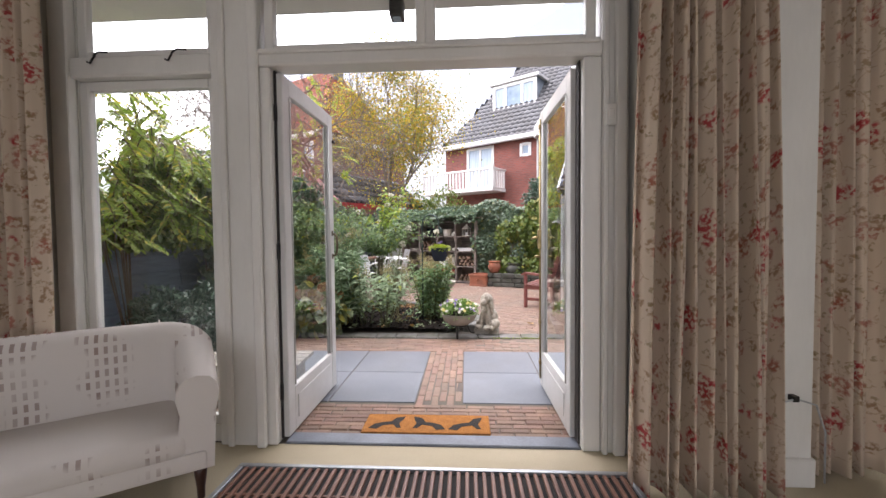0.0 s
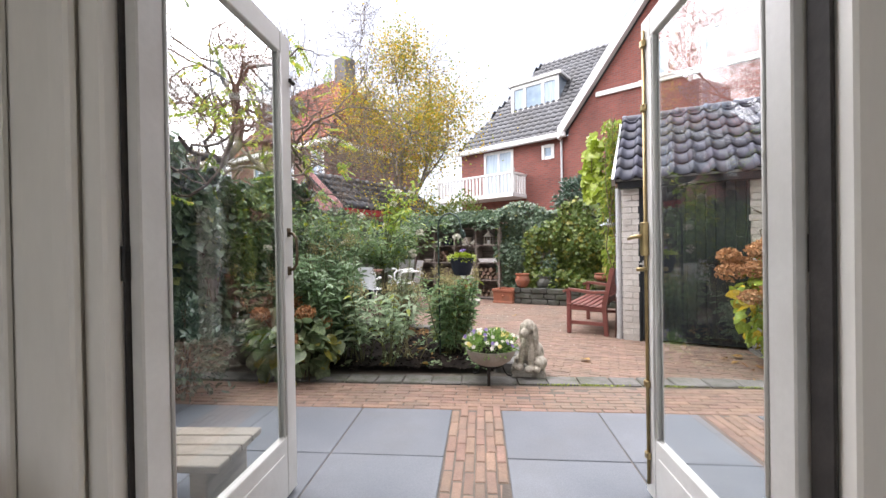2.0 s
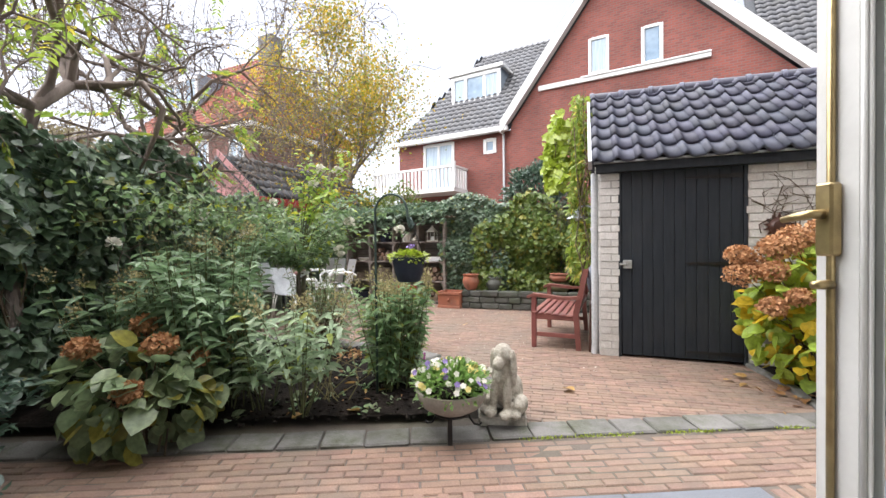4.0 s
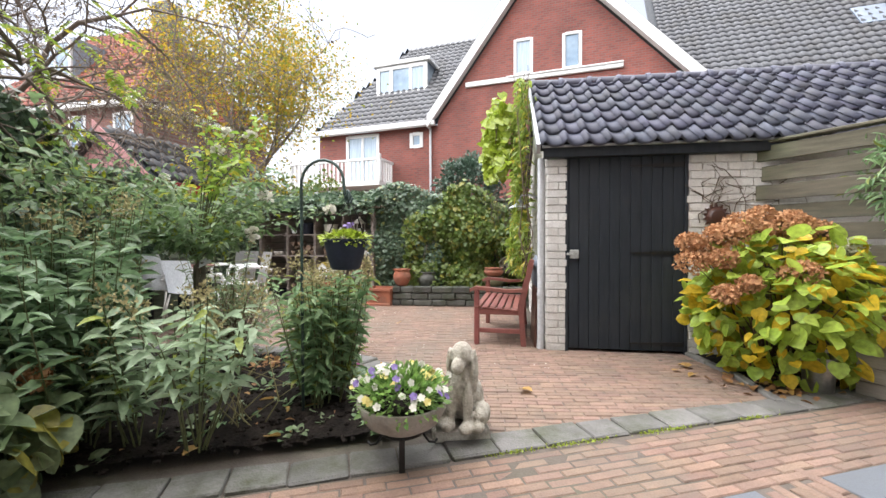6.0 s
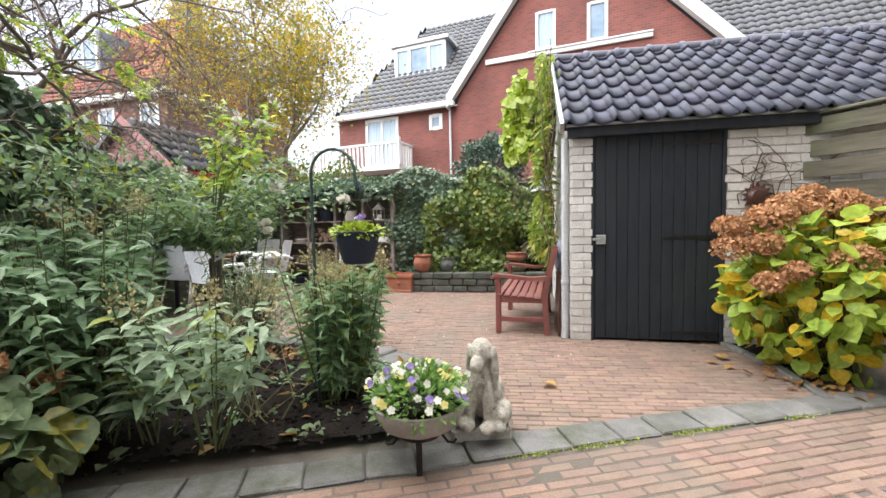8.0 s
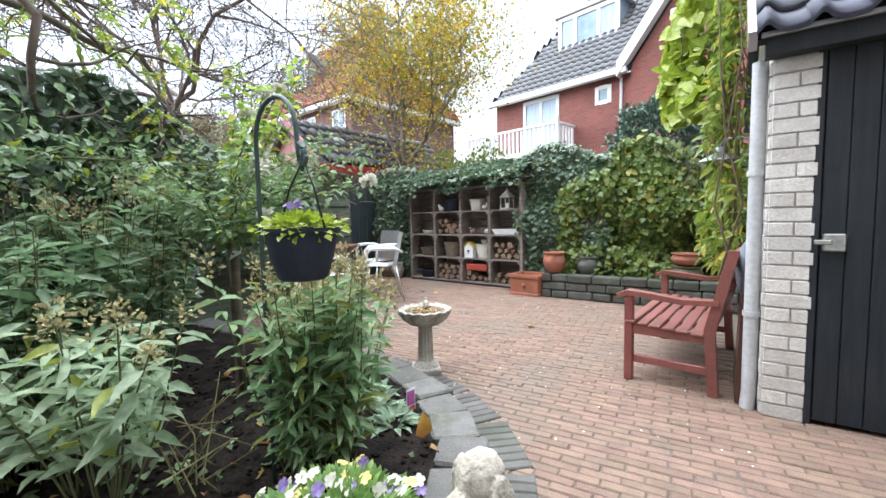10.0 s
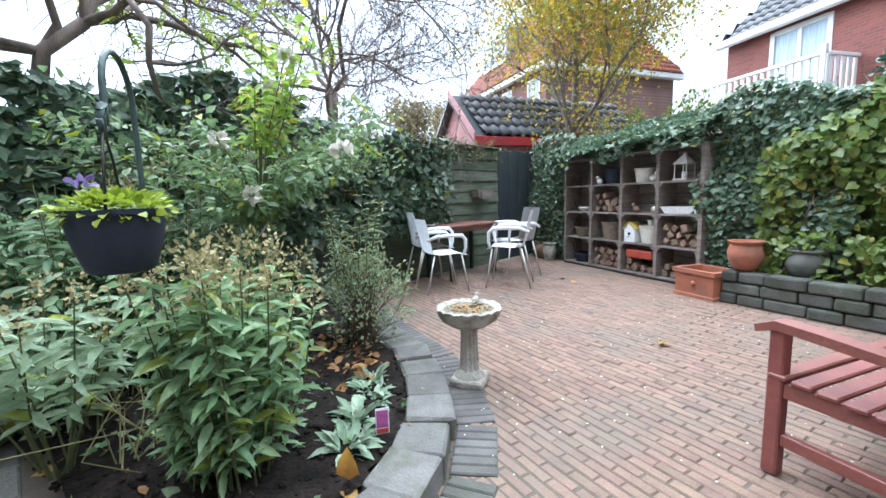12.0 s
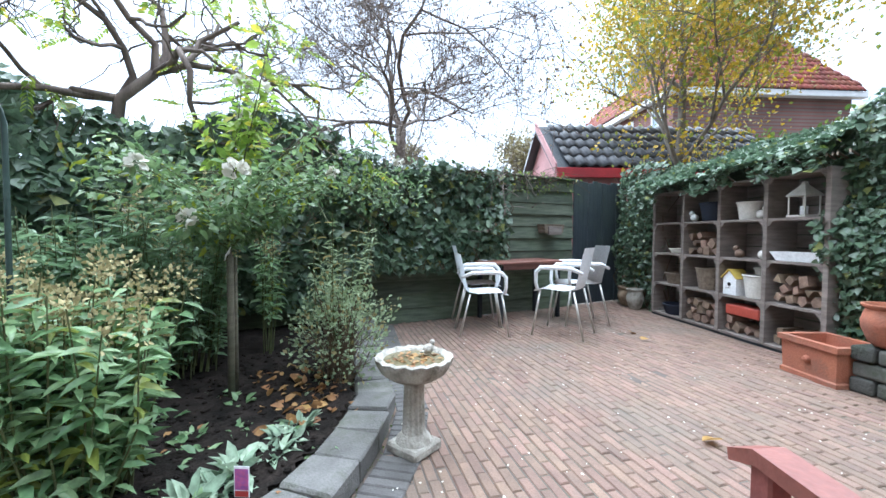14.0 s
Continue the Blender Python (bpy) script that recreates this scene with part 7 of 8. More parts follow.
SOIL = G + 0.07
clump("phlox", -0.52, 5.88, SOIL, 0.27, 0.84, 64, 0.108, L_PHLOX, "bright green upright perennial beside the hook", L_TAN, 0.25, 15)
clump("phlox", -1.10, 5.42, SOIL, 0.10, 0.80, 11, 0.13, L_PHLOXP, "pale arching perennial on bare stems with tan seed heads", L_TAN, 0.50, 10, 0.36, None, 0.055, low=0.40)
clump("phlox", -1.42, 5.58, SOIL, 0.14, 0.74, 9, 0.14, L_PHLOXP, "pale large-leaved perennial with tan seed heads", L_TAN, 0.50, 10, 0.34, None, 0.055, low=0.32)
clump("phlox", -1.78, 5.62, SOIL, 0.40, 1.16, 74, 0.13, L_PHLOXD, "tall dense dark green perennial clump", None, 0.24, 17)
clump("phlox", -2.02, 6.20, SOIL, 0.36, 1.25, 44, 0.115, L_PHLOXD, "tall dark green perennial clump with dry seed heads", L_TAN, 0.22, 16, head_size=0.06)
clump("phlox", -2.30, 6.75, SOIL, 0.18, 1.10, 9, 0.10, L_PHLOX, "thin tall perennial with tan seed heads", L_TAN, 0.22, head_size=0.06, low=0.35)
clump("sedum", -2.40, 5.75, SOIL, 0.35, 0.92, 30, 0.14, L_PHLOXD, "dark leafy perennial by the ivy hedge", L_TAN, 0.3)
clump("tall_grass_plant", -1.42, 7.12, SOIL, 0.16, 1.12, 14, 0.075, L_GREY, "thin tall grey-green shoots in the bed", None, 0.30, 18, 0.24)


# ---- hydrangeas
def hydrangea(name, x, y, z, rx, ry, h, n, size, material, heads, head_r, head_mat, label, seed, extra=()):
    t = thing(name, pose(x, y, z), label, "hydrangea")
    r = np.random.default_rng(seed)
    d = unit(r.normal(size=(n, 3)) * (1, 1, 0.8) + (0, 0, 0.15))
    rad = 0.55 + 0.5 * r.random(n) ** 0.6
    P = d * rad[:, None] * (rx, ry, h * 0.52) + (0, 0, h * 0.5)
    D = d * 0.6 + r.normal(size=(n, 3)) * 0.5 + (0, 0, -0.45)
    N = d * 0.5 + r.normal(size=(n, 3)) * 0.35 + (0, 0, 0.7)
    leaves("foliage", P, D, N, size * r.uniform(0.5, 1.25, n), 1.0, T_ROUND, material, t)
    paths = []
    for i in range(26):
        e = P[i] * 0.95
        b0 = np.array((r.normal() * 0.10, r.normal() * 0.10, 0))
        paths.append([b0, b0 * 0.6 + e * 0.35 + (0, 0, 0.08), e])
    for i, (dx, dy, dz, rr, mt) in enumerate(heads):
        q = np.array((dx, dy, dz))
        paths.append([(dx * 0.3, dy * 0.3, 0), q * 0.6 + (0, 0, 0.08), q])
        k = 420
        dd = rand_dir(k, 0.3)
        leaves("flower_head", q + dd * rr * (0.75 + 0.25 * rng.random((k, 1))) * (1, 1, 0.72), rand_dir(k) + dd * 0.4, dd + rng.normal(size=(k, 3)) * 0.35, 0.030 * rng.uniform(0.7, 1.2, k), 0.95, T_SMALL, mt, t, "round faded flower head")
    stems_mesh(paths, 0.007, M_DRYSTEM, t)
    return t


hh = []
hr = random.Random(9)
for k in range(17):
    f = k / 16
    hh.append((-0.78 + 1.15 * f + hr.uniform(-0.08, 0.08), 0.15 - 0.10 * f + hr.uniform(-0.16, 0.16), 1.02 + 0.26 * math.sin(f * 2.6) + hr.uniform(-0.10, 0.06), hr.uniform(0.095, 0.135), L_BROWN))
hh += [(-0.76, -0.15, 0.72, 0.09, L_BROWN), (-0.62, -0.22, 0.80, 0.08, L_BROWN), (-0.32, -0.35, 0.88, 0.13, L_BROWN), (-0.66, -0.05, 0.98, 0.10, L_BROWN), (0.28, -0.30, 1.06, 0.085, L_WHITE), (0.30, -0.50, 0.48, 0.08, L_BROWN)]
hydrangea("hydrangea", 3.12, 5.66, G, 0.68, 0.62, 1.20, 1200, 0.124, L_HYD, hh, 0.09, L_BROWN, "large autumn hydrangea, yellow-green with brown faded heads", 3)
hydrangea("hydrangea", -2.02, 5.28, G + 0.02, 0.42, 0.36, 0.66, 360, 0.13, L_HYDG, [(0.18, -0.15, 0.62, 0.085, L_BROWN), (0.30, 0.02, 0.50, 0.07, L_BROWN), (-0.05, 0.1, 0.70, 0.08, L_BROWN), (0.1, -0.3, 0.4, 0.07, L_BROWN), (-0.3, -0.1, 0.6, 0.08, L_BROWN)], 0.08, L_BROWN, "green hydrangea with brown faded heads in the bed", 4)

# ---- rose standard with its stake
rose = thing("standard_rose", pose(-1.40, 6.45, SOIL), "white-flowering standard rose tied to a wooden stake", "rose")
part("stake", tube([(0.04, 0, -0.1), (0.04, 0, 0.90)], 0.020, 8), M_OLDWOOD, rose, "pale wooden stake", True)
part("stake", tube([(-0.02, 0.03, -0.1), (-0.02, 0.03, 0.88)], 0.015, 8), M_OLDWOOD, rose, "pale wooden stake", True)
stems_mesh([[(0, 0, 0), (0.01, 0.01, 0.5), (0.0, 0.0, 0.95)]], 0.016, M_BARK, rose, "trunk", 8, end=0.8)
P, D, N, paths, fl = [], [], [], [], []
for i in range(24):
    a = rng.random() * 2 * math.pi
    L = rng.uniform(0.40, 1.0)
    e = np.array((math.cos(a) * L * rng.uniform(0.5, 1.0), math.sin(a) * L * rng.uniform(0.5, 1.0), 0.98 + L * rng.uniform(0.15, 0.75)))
    m_ = np.array((e[0] * 0.35, e[1] * 0.35, 0.95 + (e[2] - 0.95) * 0.65))
    paths.append([(0, 0, 0.92), m_, e])
    for k in range(20):
        f = 0.25 + 0.75 * k / 19
        q = (1 - f) ** 2 * np.array((0, 0, 0.92)) + 2 * f * (1 - f) * m_ + f * f * e
        for s in range(5):
            dd = rng.normal(size=3)
            P.append(q + dd * 0.025), D.append(dd * (1, 1, 0.5) + (0, 0, -0.2)), N.append(rng.normal(size=3) * 0.5 + (0, 0, 1))
    if i < 5:
        fl.append(e)
leaves("foliage", P, D, N, 0.058 * rng.uniform(0.6, 1.2, len(P)), 0.6, T_OVAL, L_ROSE, rose)
P, D, N = [], [], []
for i in range(7):
    a = rng.random() * 2 * math.pi
    e = np.array((0.12 + math.cos(a) * 0.42 * rng.random(), 0.12 + math.sin(a) * 0.42 * rng.random(), rng.uniform(1.5, 2.1)))
    m_ = np.array((e[0] * 0.4, e[1] * 0.4, 1.45))
    paths.append([(0, 0, 0.92), m_, e])
    for k in range(12):
        f = 0.5 + 0.5 * k / 11
        q = (1 - f) ** 2 * np.array((0, 0, 0.92)) + 2 * f * (1 - f) * m_ + f * f * e
        for s_ in range(4):
            dd = rng.normal(size=3)
            P.append(q + dd * 0.025), D.append(dd * (1, 1, 0.5) + (0, 0, -0.15)), N.append(rng.normal(size=3) * 0.5 + (0, 0, 1))
    if i % 2:
        fl.append(e)
leaves("foliage", P, D, N, 0.072 * rng.uniform(0.6, 1.2, len(P)), 0.62, T_OVAL, L_SHOOT, rose, "fresh lime-green shoots")
stems_mesh(paths, 0.006, M_STEM, rose, "branch")
for i, q in enumerate(fl):
    k = 26
    dd = rand_dir(k, 0.4)
    leaves("flower", q + dd * 0.012, dd, rand_dir(k), 0.042 * rng.uniform(0.7, 1.1, k), 0.95, T_PETAL, L_WHITE, rose, "open white rose")
part("label", slab([(0.02, -0.03, 0.86), (0.10, -0.03, 0.90), (0.10, 0.0, 0.95), (0.02, 0.0, 0.91)], 0.002), M_WPLAST, rose, "small white plant tag")
# rose branches that reach over the hedge
scr = thing("climbing_rose", pose(-2.5, 6.6, 1.5), "white climbing rose over the ivy hedge", "rose")
Q = np.c_[rng.uniform(-0.5, 0.7, 1500), rng.uniform(-1.0, 1.6, 1500), rng.normal(size=1500) * 0.13 - 0.08]
leaves("foliage", Q, rng.normal(size=(1500, 3)) + (0.2, 0, 0), rng.normal(size=(1500, 3)) * 0.5 + (0.2, 0, 0.8), 0.065 * rng.uniform(0.6, 1.2, 1500), 0.6, T_OVAL, L_ROSE, scr)
stems_mesh([[Q[i], (Q[i] + Q[i + 50]) / 2 + (0, 0, 0.1), Q[i + 50]] for i in range(30)], 0.005, M_STEM, scr)
for i in range(3):
    k = 26
    dd = rand_dir(k, 0.4)
    leaves("flower", Q[i * 7] + (0.25, 0, 0.10) + dd * 0.015, dd, rand_dir(k), 0.042 * rng.uniform(0.7, 1.1, k), 0.95, T_PETAL, L_WHITE, scr, "open white rose")


# ---- trees
def grow(p, d, length, rad, depth, paths, tips, kids=3, spread=0.6, up=0.15, gnarl=0.15, shrink=0.68, r=None):
    """Adds a limb and its boughs; paths keep points and radii."""
    r = r or rng
    n = 5
    pts, rads = [p], [rad]
    q, dd = np.array(p, float), unit(np.array(d, float))
    for k in range(n):
        dd = unit(dd + r.normal(size=3) * gnarl + (0, 0, up * 0.3))
        q = q + dd * length / n
        pts.append(q.copy()), rads.append(rad * (1 - 0.45 * (k + 1) / n))
    paths.append((pts, rads))
    if depth == 0:
        tips.append((pts, dd))
        return
    for k in range(kids):
        at = r.integers(2, n + 1)
        nd = unit(dd + r.normal(size=3) * spread + (0, 0, up))
        grow(pts[at], nd, length * shrink * r.uniform(0.75, 1.2), rads[at] * 0.68, depth - 1, paths, tips, kids, spread, up, gnarl, shrink, r)


def limbs(paths, material, parent, name="limb", sides=6):
    V, F = [], []
    for pts, rads in paths:
        s0 = len(V)
        for i, p in enumerate(pts):
            t = unit(np.array(pts[min(i + 1, len(pts) - 1)]) - np.array(pts[max(i - 1, 0)]))
            a = unit(np.cross(t, (0.31, 0.77, 0.55)))
            b = np.cross(t, a)
            for k in range(sides):
                an = 2 * math.pi * k / sides
                V.append(tuple(np.array(p) + max(rads[i], 0.003) * (math.cos(an) * a + math.sin(an) * b)))
        for i in range(len(pts) - 1):
            for k in range(sides):
                j = (k + 1) % sides
                F.append((s0 + i * sides + k, s0 + i * sides + j, s0 + (i + 1) * sides + j, s0 + (i + 1) * sides + k))
    return tagged(mesh_part(name, V, F, material, parent, "", True), kind="stuff")


def tree(name, x, y, z, trunk, paths_args, leaf_n, leaf, material, label, bark, jitter=0.3, width=0.7, seed=1, drops=0.3, scale=(1, 1, 1)):
    t = thing(name, pose(x, y, z), label, "tree")
    r = np.random.default_rng(seed)
    paths, tips = [], []
    tp = [np.array(q, float) for q in trunk[0]]
    part("trunk", tube([tuple(q) for q in tp], trunk[1], 10), bark, t, smooth=True)
    for (i, d, L, rad, depth, kw) in paths_args:
        grow(tp[i], d, L, rad, depth, paths, tips, r=r, **kw)
    limbs(paths, bark, t)
    if leaf_n:
        P = []
        for k in range(leaf_n):
            pts, d = tips[r.integers(len(tips))]
            q = pts[r.integers(1, len(pts))]
            P.append(q + r.normal(size=3) * jitter)
        P = np.array(P)
        n = len(P)
        leaves("crown", P, r.normal(size=(n, 3)) + (0, 0, -drops), r.normal(size=(n, 3)) + (0, 0, 0.5), leaf * r.uniform(0.6, 1.25, n), width, T_OVAL if leaf > 0.09 else T_SMALL, material, t)
    return t


kwb = dict(kids=4, spread=0.55, up=0.26, gnarl=0.12, shrink=0.64)
tree("golden_birch", -2.62, 13.75, G, ([(0, 0, 0), (0.03, 0, 1.0), (0.0, 0.04, 2.3), (0.05, 0, 3.7), (0.0, 0, 5.1)], [0.10, 0.09, 0.08, 0.06, 0.035]),
     [(2, (1.0, -0.1, 0.9), 2.2, 0.045, 3, kwb), (2, (-1.0, 0.1, 0.9), 2.2, 0.045, 3, kwb), (2, (0.1, -1.0, 1.1), 1.9, 0.04, 3, kwb), (2, (0.1, 1.0, 1.1), 1.9, 0.04, 3, kwb), (3, (0.9, 0.3, 1.0), 1.9, 0.04, 3, kwb), (3, (-0.9, -0.3, 1.0), 1.9, 0.04, 3, kwb), (4, (0.0, 0.0, 1.0), 1.1, 0.035, 3, kwb), (1, (0.9, -0.2, 0.9), 1.2, 0.03, 2, kwb), (1, (-0.9, 0, 0.9), 1.2, 0.03, 2, kwb)],
     21000, 0.080, L_BIRCH, "slender golden-leaved tree behind the back fence", M_BIRCHBARK, 0.36, 0.8, 5)
kwa = dict(kids=5, spread=0.85, up=0.10, gnarl=0.25, shrink=0.68)
tree("bare_apple_tree", -4.35, 9.05, G, ([(0, 0, 0), (0.05, 0.02, 1.1), (-0.03, 0.0, 2.3), (0.02, 0.0, 2.75)], [0.11, 0.10, 0.085, 0.075]),
     [(3, (0.9, 0.3, 0.5), 2.0, 0.036, 4, kwa), (3, (-0.8, -0.2, 0.5), 1.9, 0.036, 4, kwa), (3, (0.1, 0.9, 0.6), 2.0, 0.034, 4, kwa), (3, (0.0, -0.9, 0.5), 2.1, 0.034, 4, kwa), (2, (0.7, -0.5, 0.5), 1.6, 0.035, 3, kwa), (3, (0.1, 0.1, 1.0), 1.6, 0.03, 4, kwa)],
     6000, 0.042, leaf_mat("dull_apple_leaf", (0.080, 0.060, 0.055), (0.160, 0.120, 0.075)), "nearly bare gnarled apple tree behind the hedge", M_BARK, 0.06, 0.7, 8)

# old wisteria limbs over the hedge
wis = thing("wisteria", pose(-3.15, 5.55, G), "old gnarled wisteria with thinning yellow-green leaves", "climbing plant")
paths, tips = [], []
wr = np.random.default_rng(12)
kww = dict(kids=3, spread=0.6, up=0.05, gnarl=0.42, shrink=0.66)
tr_ = [(0, 0, 0), (0.05, 0.05, 0.8), (-0.05, 0.1, 1.6), (0.1, 0.2, 2.25), (0.15, 0.45, 2.5)]
part("trunk", tube(tr_, [0.07, 0.06, 0.06, 0.05, 0.045], 10), M_BARK, wis, smooth=True)
for d, L in (((0.25, 0.9, 0.25), 1.5), ((0.5, -0.6, 0.35), 1.2), ((0.2, -1.0, 0.25), 1.5), ((0.7, 0.5, 0.4), 1.0), ((-0.3, 0.8, 0.6), 1.3), ((0.1, 0.5, 1.0), 1.1), ((0.6, 0.9, 0.7), 1.2), ((0.4, 0.2, 0.9), 1.2), ((0.5, -0.2, 0.8), 1.1)):
    grow(np.array(tr_[4 if d[1] > 0 else 3], float), d, L, 0.034, 3, paths, tips, r=wr, **kww)
limbs(paths, M_BARK, wis)
P, D, N = [], [], []
for k in range(130):
    pts, d = tips[wr.integers(len(tips))]
    q = pts[wr.integers(1, len(pts))]
    dd = unit(wr.normal(size=3) * (1, 1, 0.3) + (0, 0, -0.8))
    for j in range(9):
        for s in (-1, 1):
            P.append(q + dd * 0.03 * j)
            side_ = np.cross(dd, (0, 0, 1.0)) * s
            D.append(side_ + dd * 0.5), N.append(wr.normal(size=3) * 0.3 + (0, 0, 1))
leaves("foliage", P, D, N, 0.062 * rng.uniform(0.7, 1.2, len(P)), 0.55, T_OVAL, L_VINE, wis)
# the same climber trailing past the tall window
wis2 = thing("window_climber", pose(-3.2, 3.6, G), "yellow-green pinnate climber hanging past the window", "climbing plant")
P, D, N, paths = [], [], [], []
for k in range(120):
    q = np.array((wr.uniform(-0.1, 0.5), wr.uniform(-0.6, 0.7), wr.uniform(1.35, 2.75)))
    if q[0] > 0.45 and q[2] < 1.9:
        q[2] += 0.5
    dd = unit(np.array((wr.normal() * 0.6 + 0.3, wr.normal() * 0.6, -0.7)))
    paths.append([q, q + dd * 0.15 + (0, 0, 0.01), q + dd * 0.32 + (0, 0, -0.03)])
    for j in range(9):
        for s in (-1, 1):
            P.append(q + dd * 0.036 * j)
            D.append(np.cross(dd, (0, 0, 1.0)) * s + dd * 0.5), N.append(wr.normal(size=3) * 0.3 + (0, 0, 1))
leaves("foliage", P, D, N, 0.085 * rng.uniform(0.7, 1.2, len(P)), 0.45, T_OVAL, L_VINE, wis2)
for k in range(12):
    e = np.array((wr.uniform(0, 0.5), wr.uniform(-0.5, 0.7), wr.uniform(2.0, 2.75)))
    paths.append([(0, 0.1, 0), (0.0, e[1] * 0.4, 1.2), (e[0] * 0.3, e[1] * 0.8, 2.0), e])
stems_mesh(paths, 0.006, M_DRYSTEM, wis2)

# trees far behind the houses
kwf = dict(kids=4, spread=0.6, up=0.3, gnarl=0.15, shrink=0.66)
for i, (x, y, s) in enumerate(((12.5, 38.0, 1.0), (20.0, 40.0, 1.1), (-22.0, 28.0, 0.5), (-30.0, 22.0, 0.5), (-26.0, 36.0, 0.6), (-34.0, 14.0, 0.45))):
    tt = tree("far_tree", x, y, G, ([(0, 0, 0), (0.1, 0, 4 * s), (0.0, 0.1, 7 * s), (0, 0, 9 * s)], [0.3 * s, 0.26 * s, 0.2 * s, 0.12 * s]),
              [(1, (0.8, 0, 0.8), 4 * s, 0.12, 2, kwf), (1, (-0.8, 0.2, 0.8), 4 * s, 0.12, 2, kwf), (2, (0.2, 0.8, 1), 4 * s, 0.1, 2, kwf), (2, (0.2, -0.8, 1), 4 * s, 0.1, 2, kwf), (3, (0.4, 0, 1), 4 * s, 0.1, 3, kwf), (3, (-0.4, 0, 1), 3.6 * s, 0.1, 3, kwf)],
              3600, 0.24, leaf_mat("far_autumn_leaf", (0.149, 0.127, 0.069), (0.230, 0.196, 0.092)), "tall thinning autumn tree beyond the gardens", M_BARK, 0.45, 0.8, 20 + i)
    tagged(tt, group="trees beyond the gardens")

# ---- small planting
# pansies
pan = thing("pansies", pose(-0.10, 5.20, G + 0.30), "white, yellow and purple pansies over green leaves", "flowers")
n = 1300
d = rand_dir(n, 0.5)
leaves("foliage", d * (0.245, 0.245, 0.13) * (0.5 + 0.5 * rng.random((n, 1))) + (0, 0, 0.03), d + (0, 0, 0.2), rng.normal(size=(n, 3)) * 0.5 + (0, 0, 1), 0.042 * rng.uniform(0.7, 1.2, n), 0.6, T_OVAL, leaf_mat("pansy_leaf", (0.138, 0.253, 0.069), (0.253, 0.391, 0.103)), pan)
for k in range(84):
    a, rr = rng.random() * 2 * math.pi, 0.27 * math.sqrt(rng.random())
    q = np.array((rr * math.cos(a), rr * math.sin(a), 0.145 + 0.04 * rng.random() - 1.2 * rr * rr))
    face = unit(np.array((q[0] * 1.5, q[1] * 1.5 - 0.5, 0.6)) + rng.normal(size=3) * 0.25)
    e1 = unit(np.cross(face, (0.2, 0.3, 0.9)))
    e2 = np.cross(face, e1)
    an = np.arange(5) * 2 * math.pi / 5
    D_ = np.cos(an)[:, None] * e1 + np.sin(an)[:, None] * e2
    mt = (L_WHITE, L_WHITE, L_YELLOWP, L_YELLOWP, L_WHITE, L_PURPLE)[k % 6] if a < 4 else (L_WHITE, L_YELLOWP, L_WHITE, L_PURPLE)[k % 4]
    leaves("flower", np.tile(q, (5, 1)), D_, np.tile(face, (5, 1)), np.full(5, 0.019), 0.95, T_PETAL, mt, pan)
# creepers in the hanging pot
n = 420
d = rand_dir(n, 0.5)
P = d * (0.165, 0.165, 0.05) * (0.45 + 0.55 * rng.random((n, 1))) + (0, 0, 0.195)
crp = thing("creeping_plant", hp.matrix_world.copy(), "yellow-green creeping plant with a purple flower", "plant")
leaves("foliage", P, d + (0, 0, -0.1), rng.normal(size=(n, 3)) * 0.4 + (0, 0, 1), 0.034 * rng.uniform(0.7, 1.2, n), 0.8, T_OVAL, L_LIME, crp)
leaves("flower", np.tile((0.05, -0.06, 0.28), (8, 1)) + rng.normal(size=(8, 3)) * 0.012, rand_dir(8, 0.3), rand_dir(8, 1), np.full(8, 0.028), 0.9, T_PETAL, L_PURPLE, crp)


def rosette(name, x, y, z, n, size, material, label, template=T_OVAL, width=0.42, h=0.1):
    t = thing(name, pose(x, y, z), label, "low plant")
    a = rng.random(n) * 2 * math.pi
    e = rng.uniform(0.1, 1.2, n)
    D = np.c_[np.cos(a), np.sin(a), np.tan(e) * 0.6]
    P = np.c_[np.cos(a) * 0.03, np.sin(a) * 0.03, rng.random(n) * h * 0.4]
    leaves("foliage", P, D, rng.normal(size=(n, 3)) * 0.2 + (0, 0, 1) - 0.3 * D, size * rng.uniform(0.6, 1.15, n), width, template, material, t)
    return t


for x, y, s in ((-0.30, 6.24, 0.15), (-0.45, 6.40, 0.17), (-0.36, 6.33, 0.13), (-0.62, 6.62, 0.15), (-0.74, 6.72, 0.13), (-0.50, 6.55, 0.12)):
    rosette("lambs_ear", x, y, SOIL, 30, s * 0.82, L_SILVER, "silvery felted low plant at the bed's edge")
for k in range(34):
    x, y = rng.uniform(-1.9, 0.02), rng.uniform(5.36, 5.95)
    rosette("seedling", x, y, SOIL - 0.02, 8, rng.uniform(0.035, 0.07), L_GREY if k % 3 else L_PHLOX, "small pale seedling on the dark soil", T_HEART, 0.8)
for k in range(24):
    x, y = rng.uniform(-1.8, -0.1), rng.uniform(5.7, 6.9)
    if inside(x + 0.2, y - 0.2, [(0.16, 5.30), (0.10, 6.10), (-0.28, 6.74), (-1.00, 7.33), (-3.1, 8.1), (-3.4, 5.3)]):
        rosette("seedling", x, y, SOIL - 0.01, 10, 0.07, L_PHLOX, "small green seedling on the dark soil", T_OVAL, 0.6)
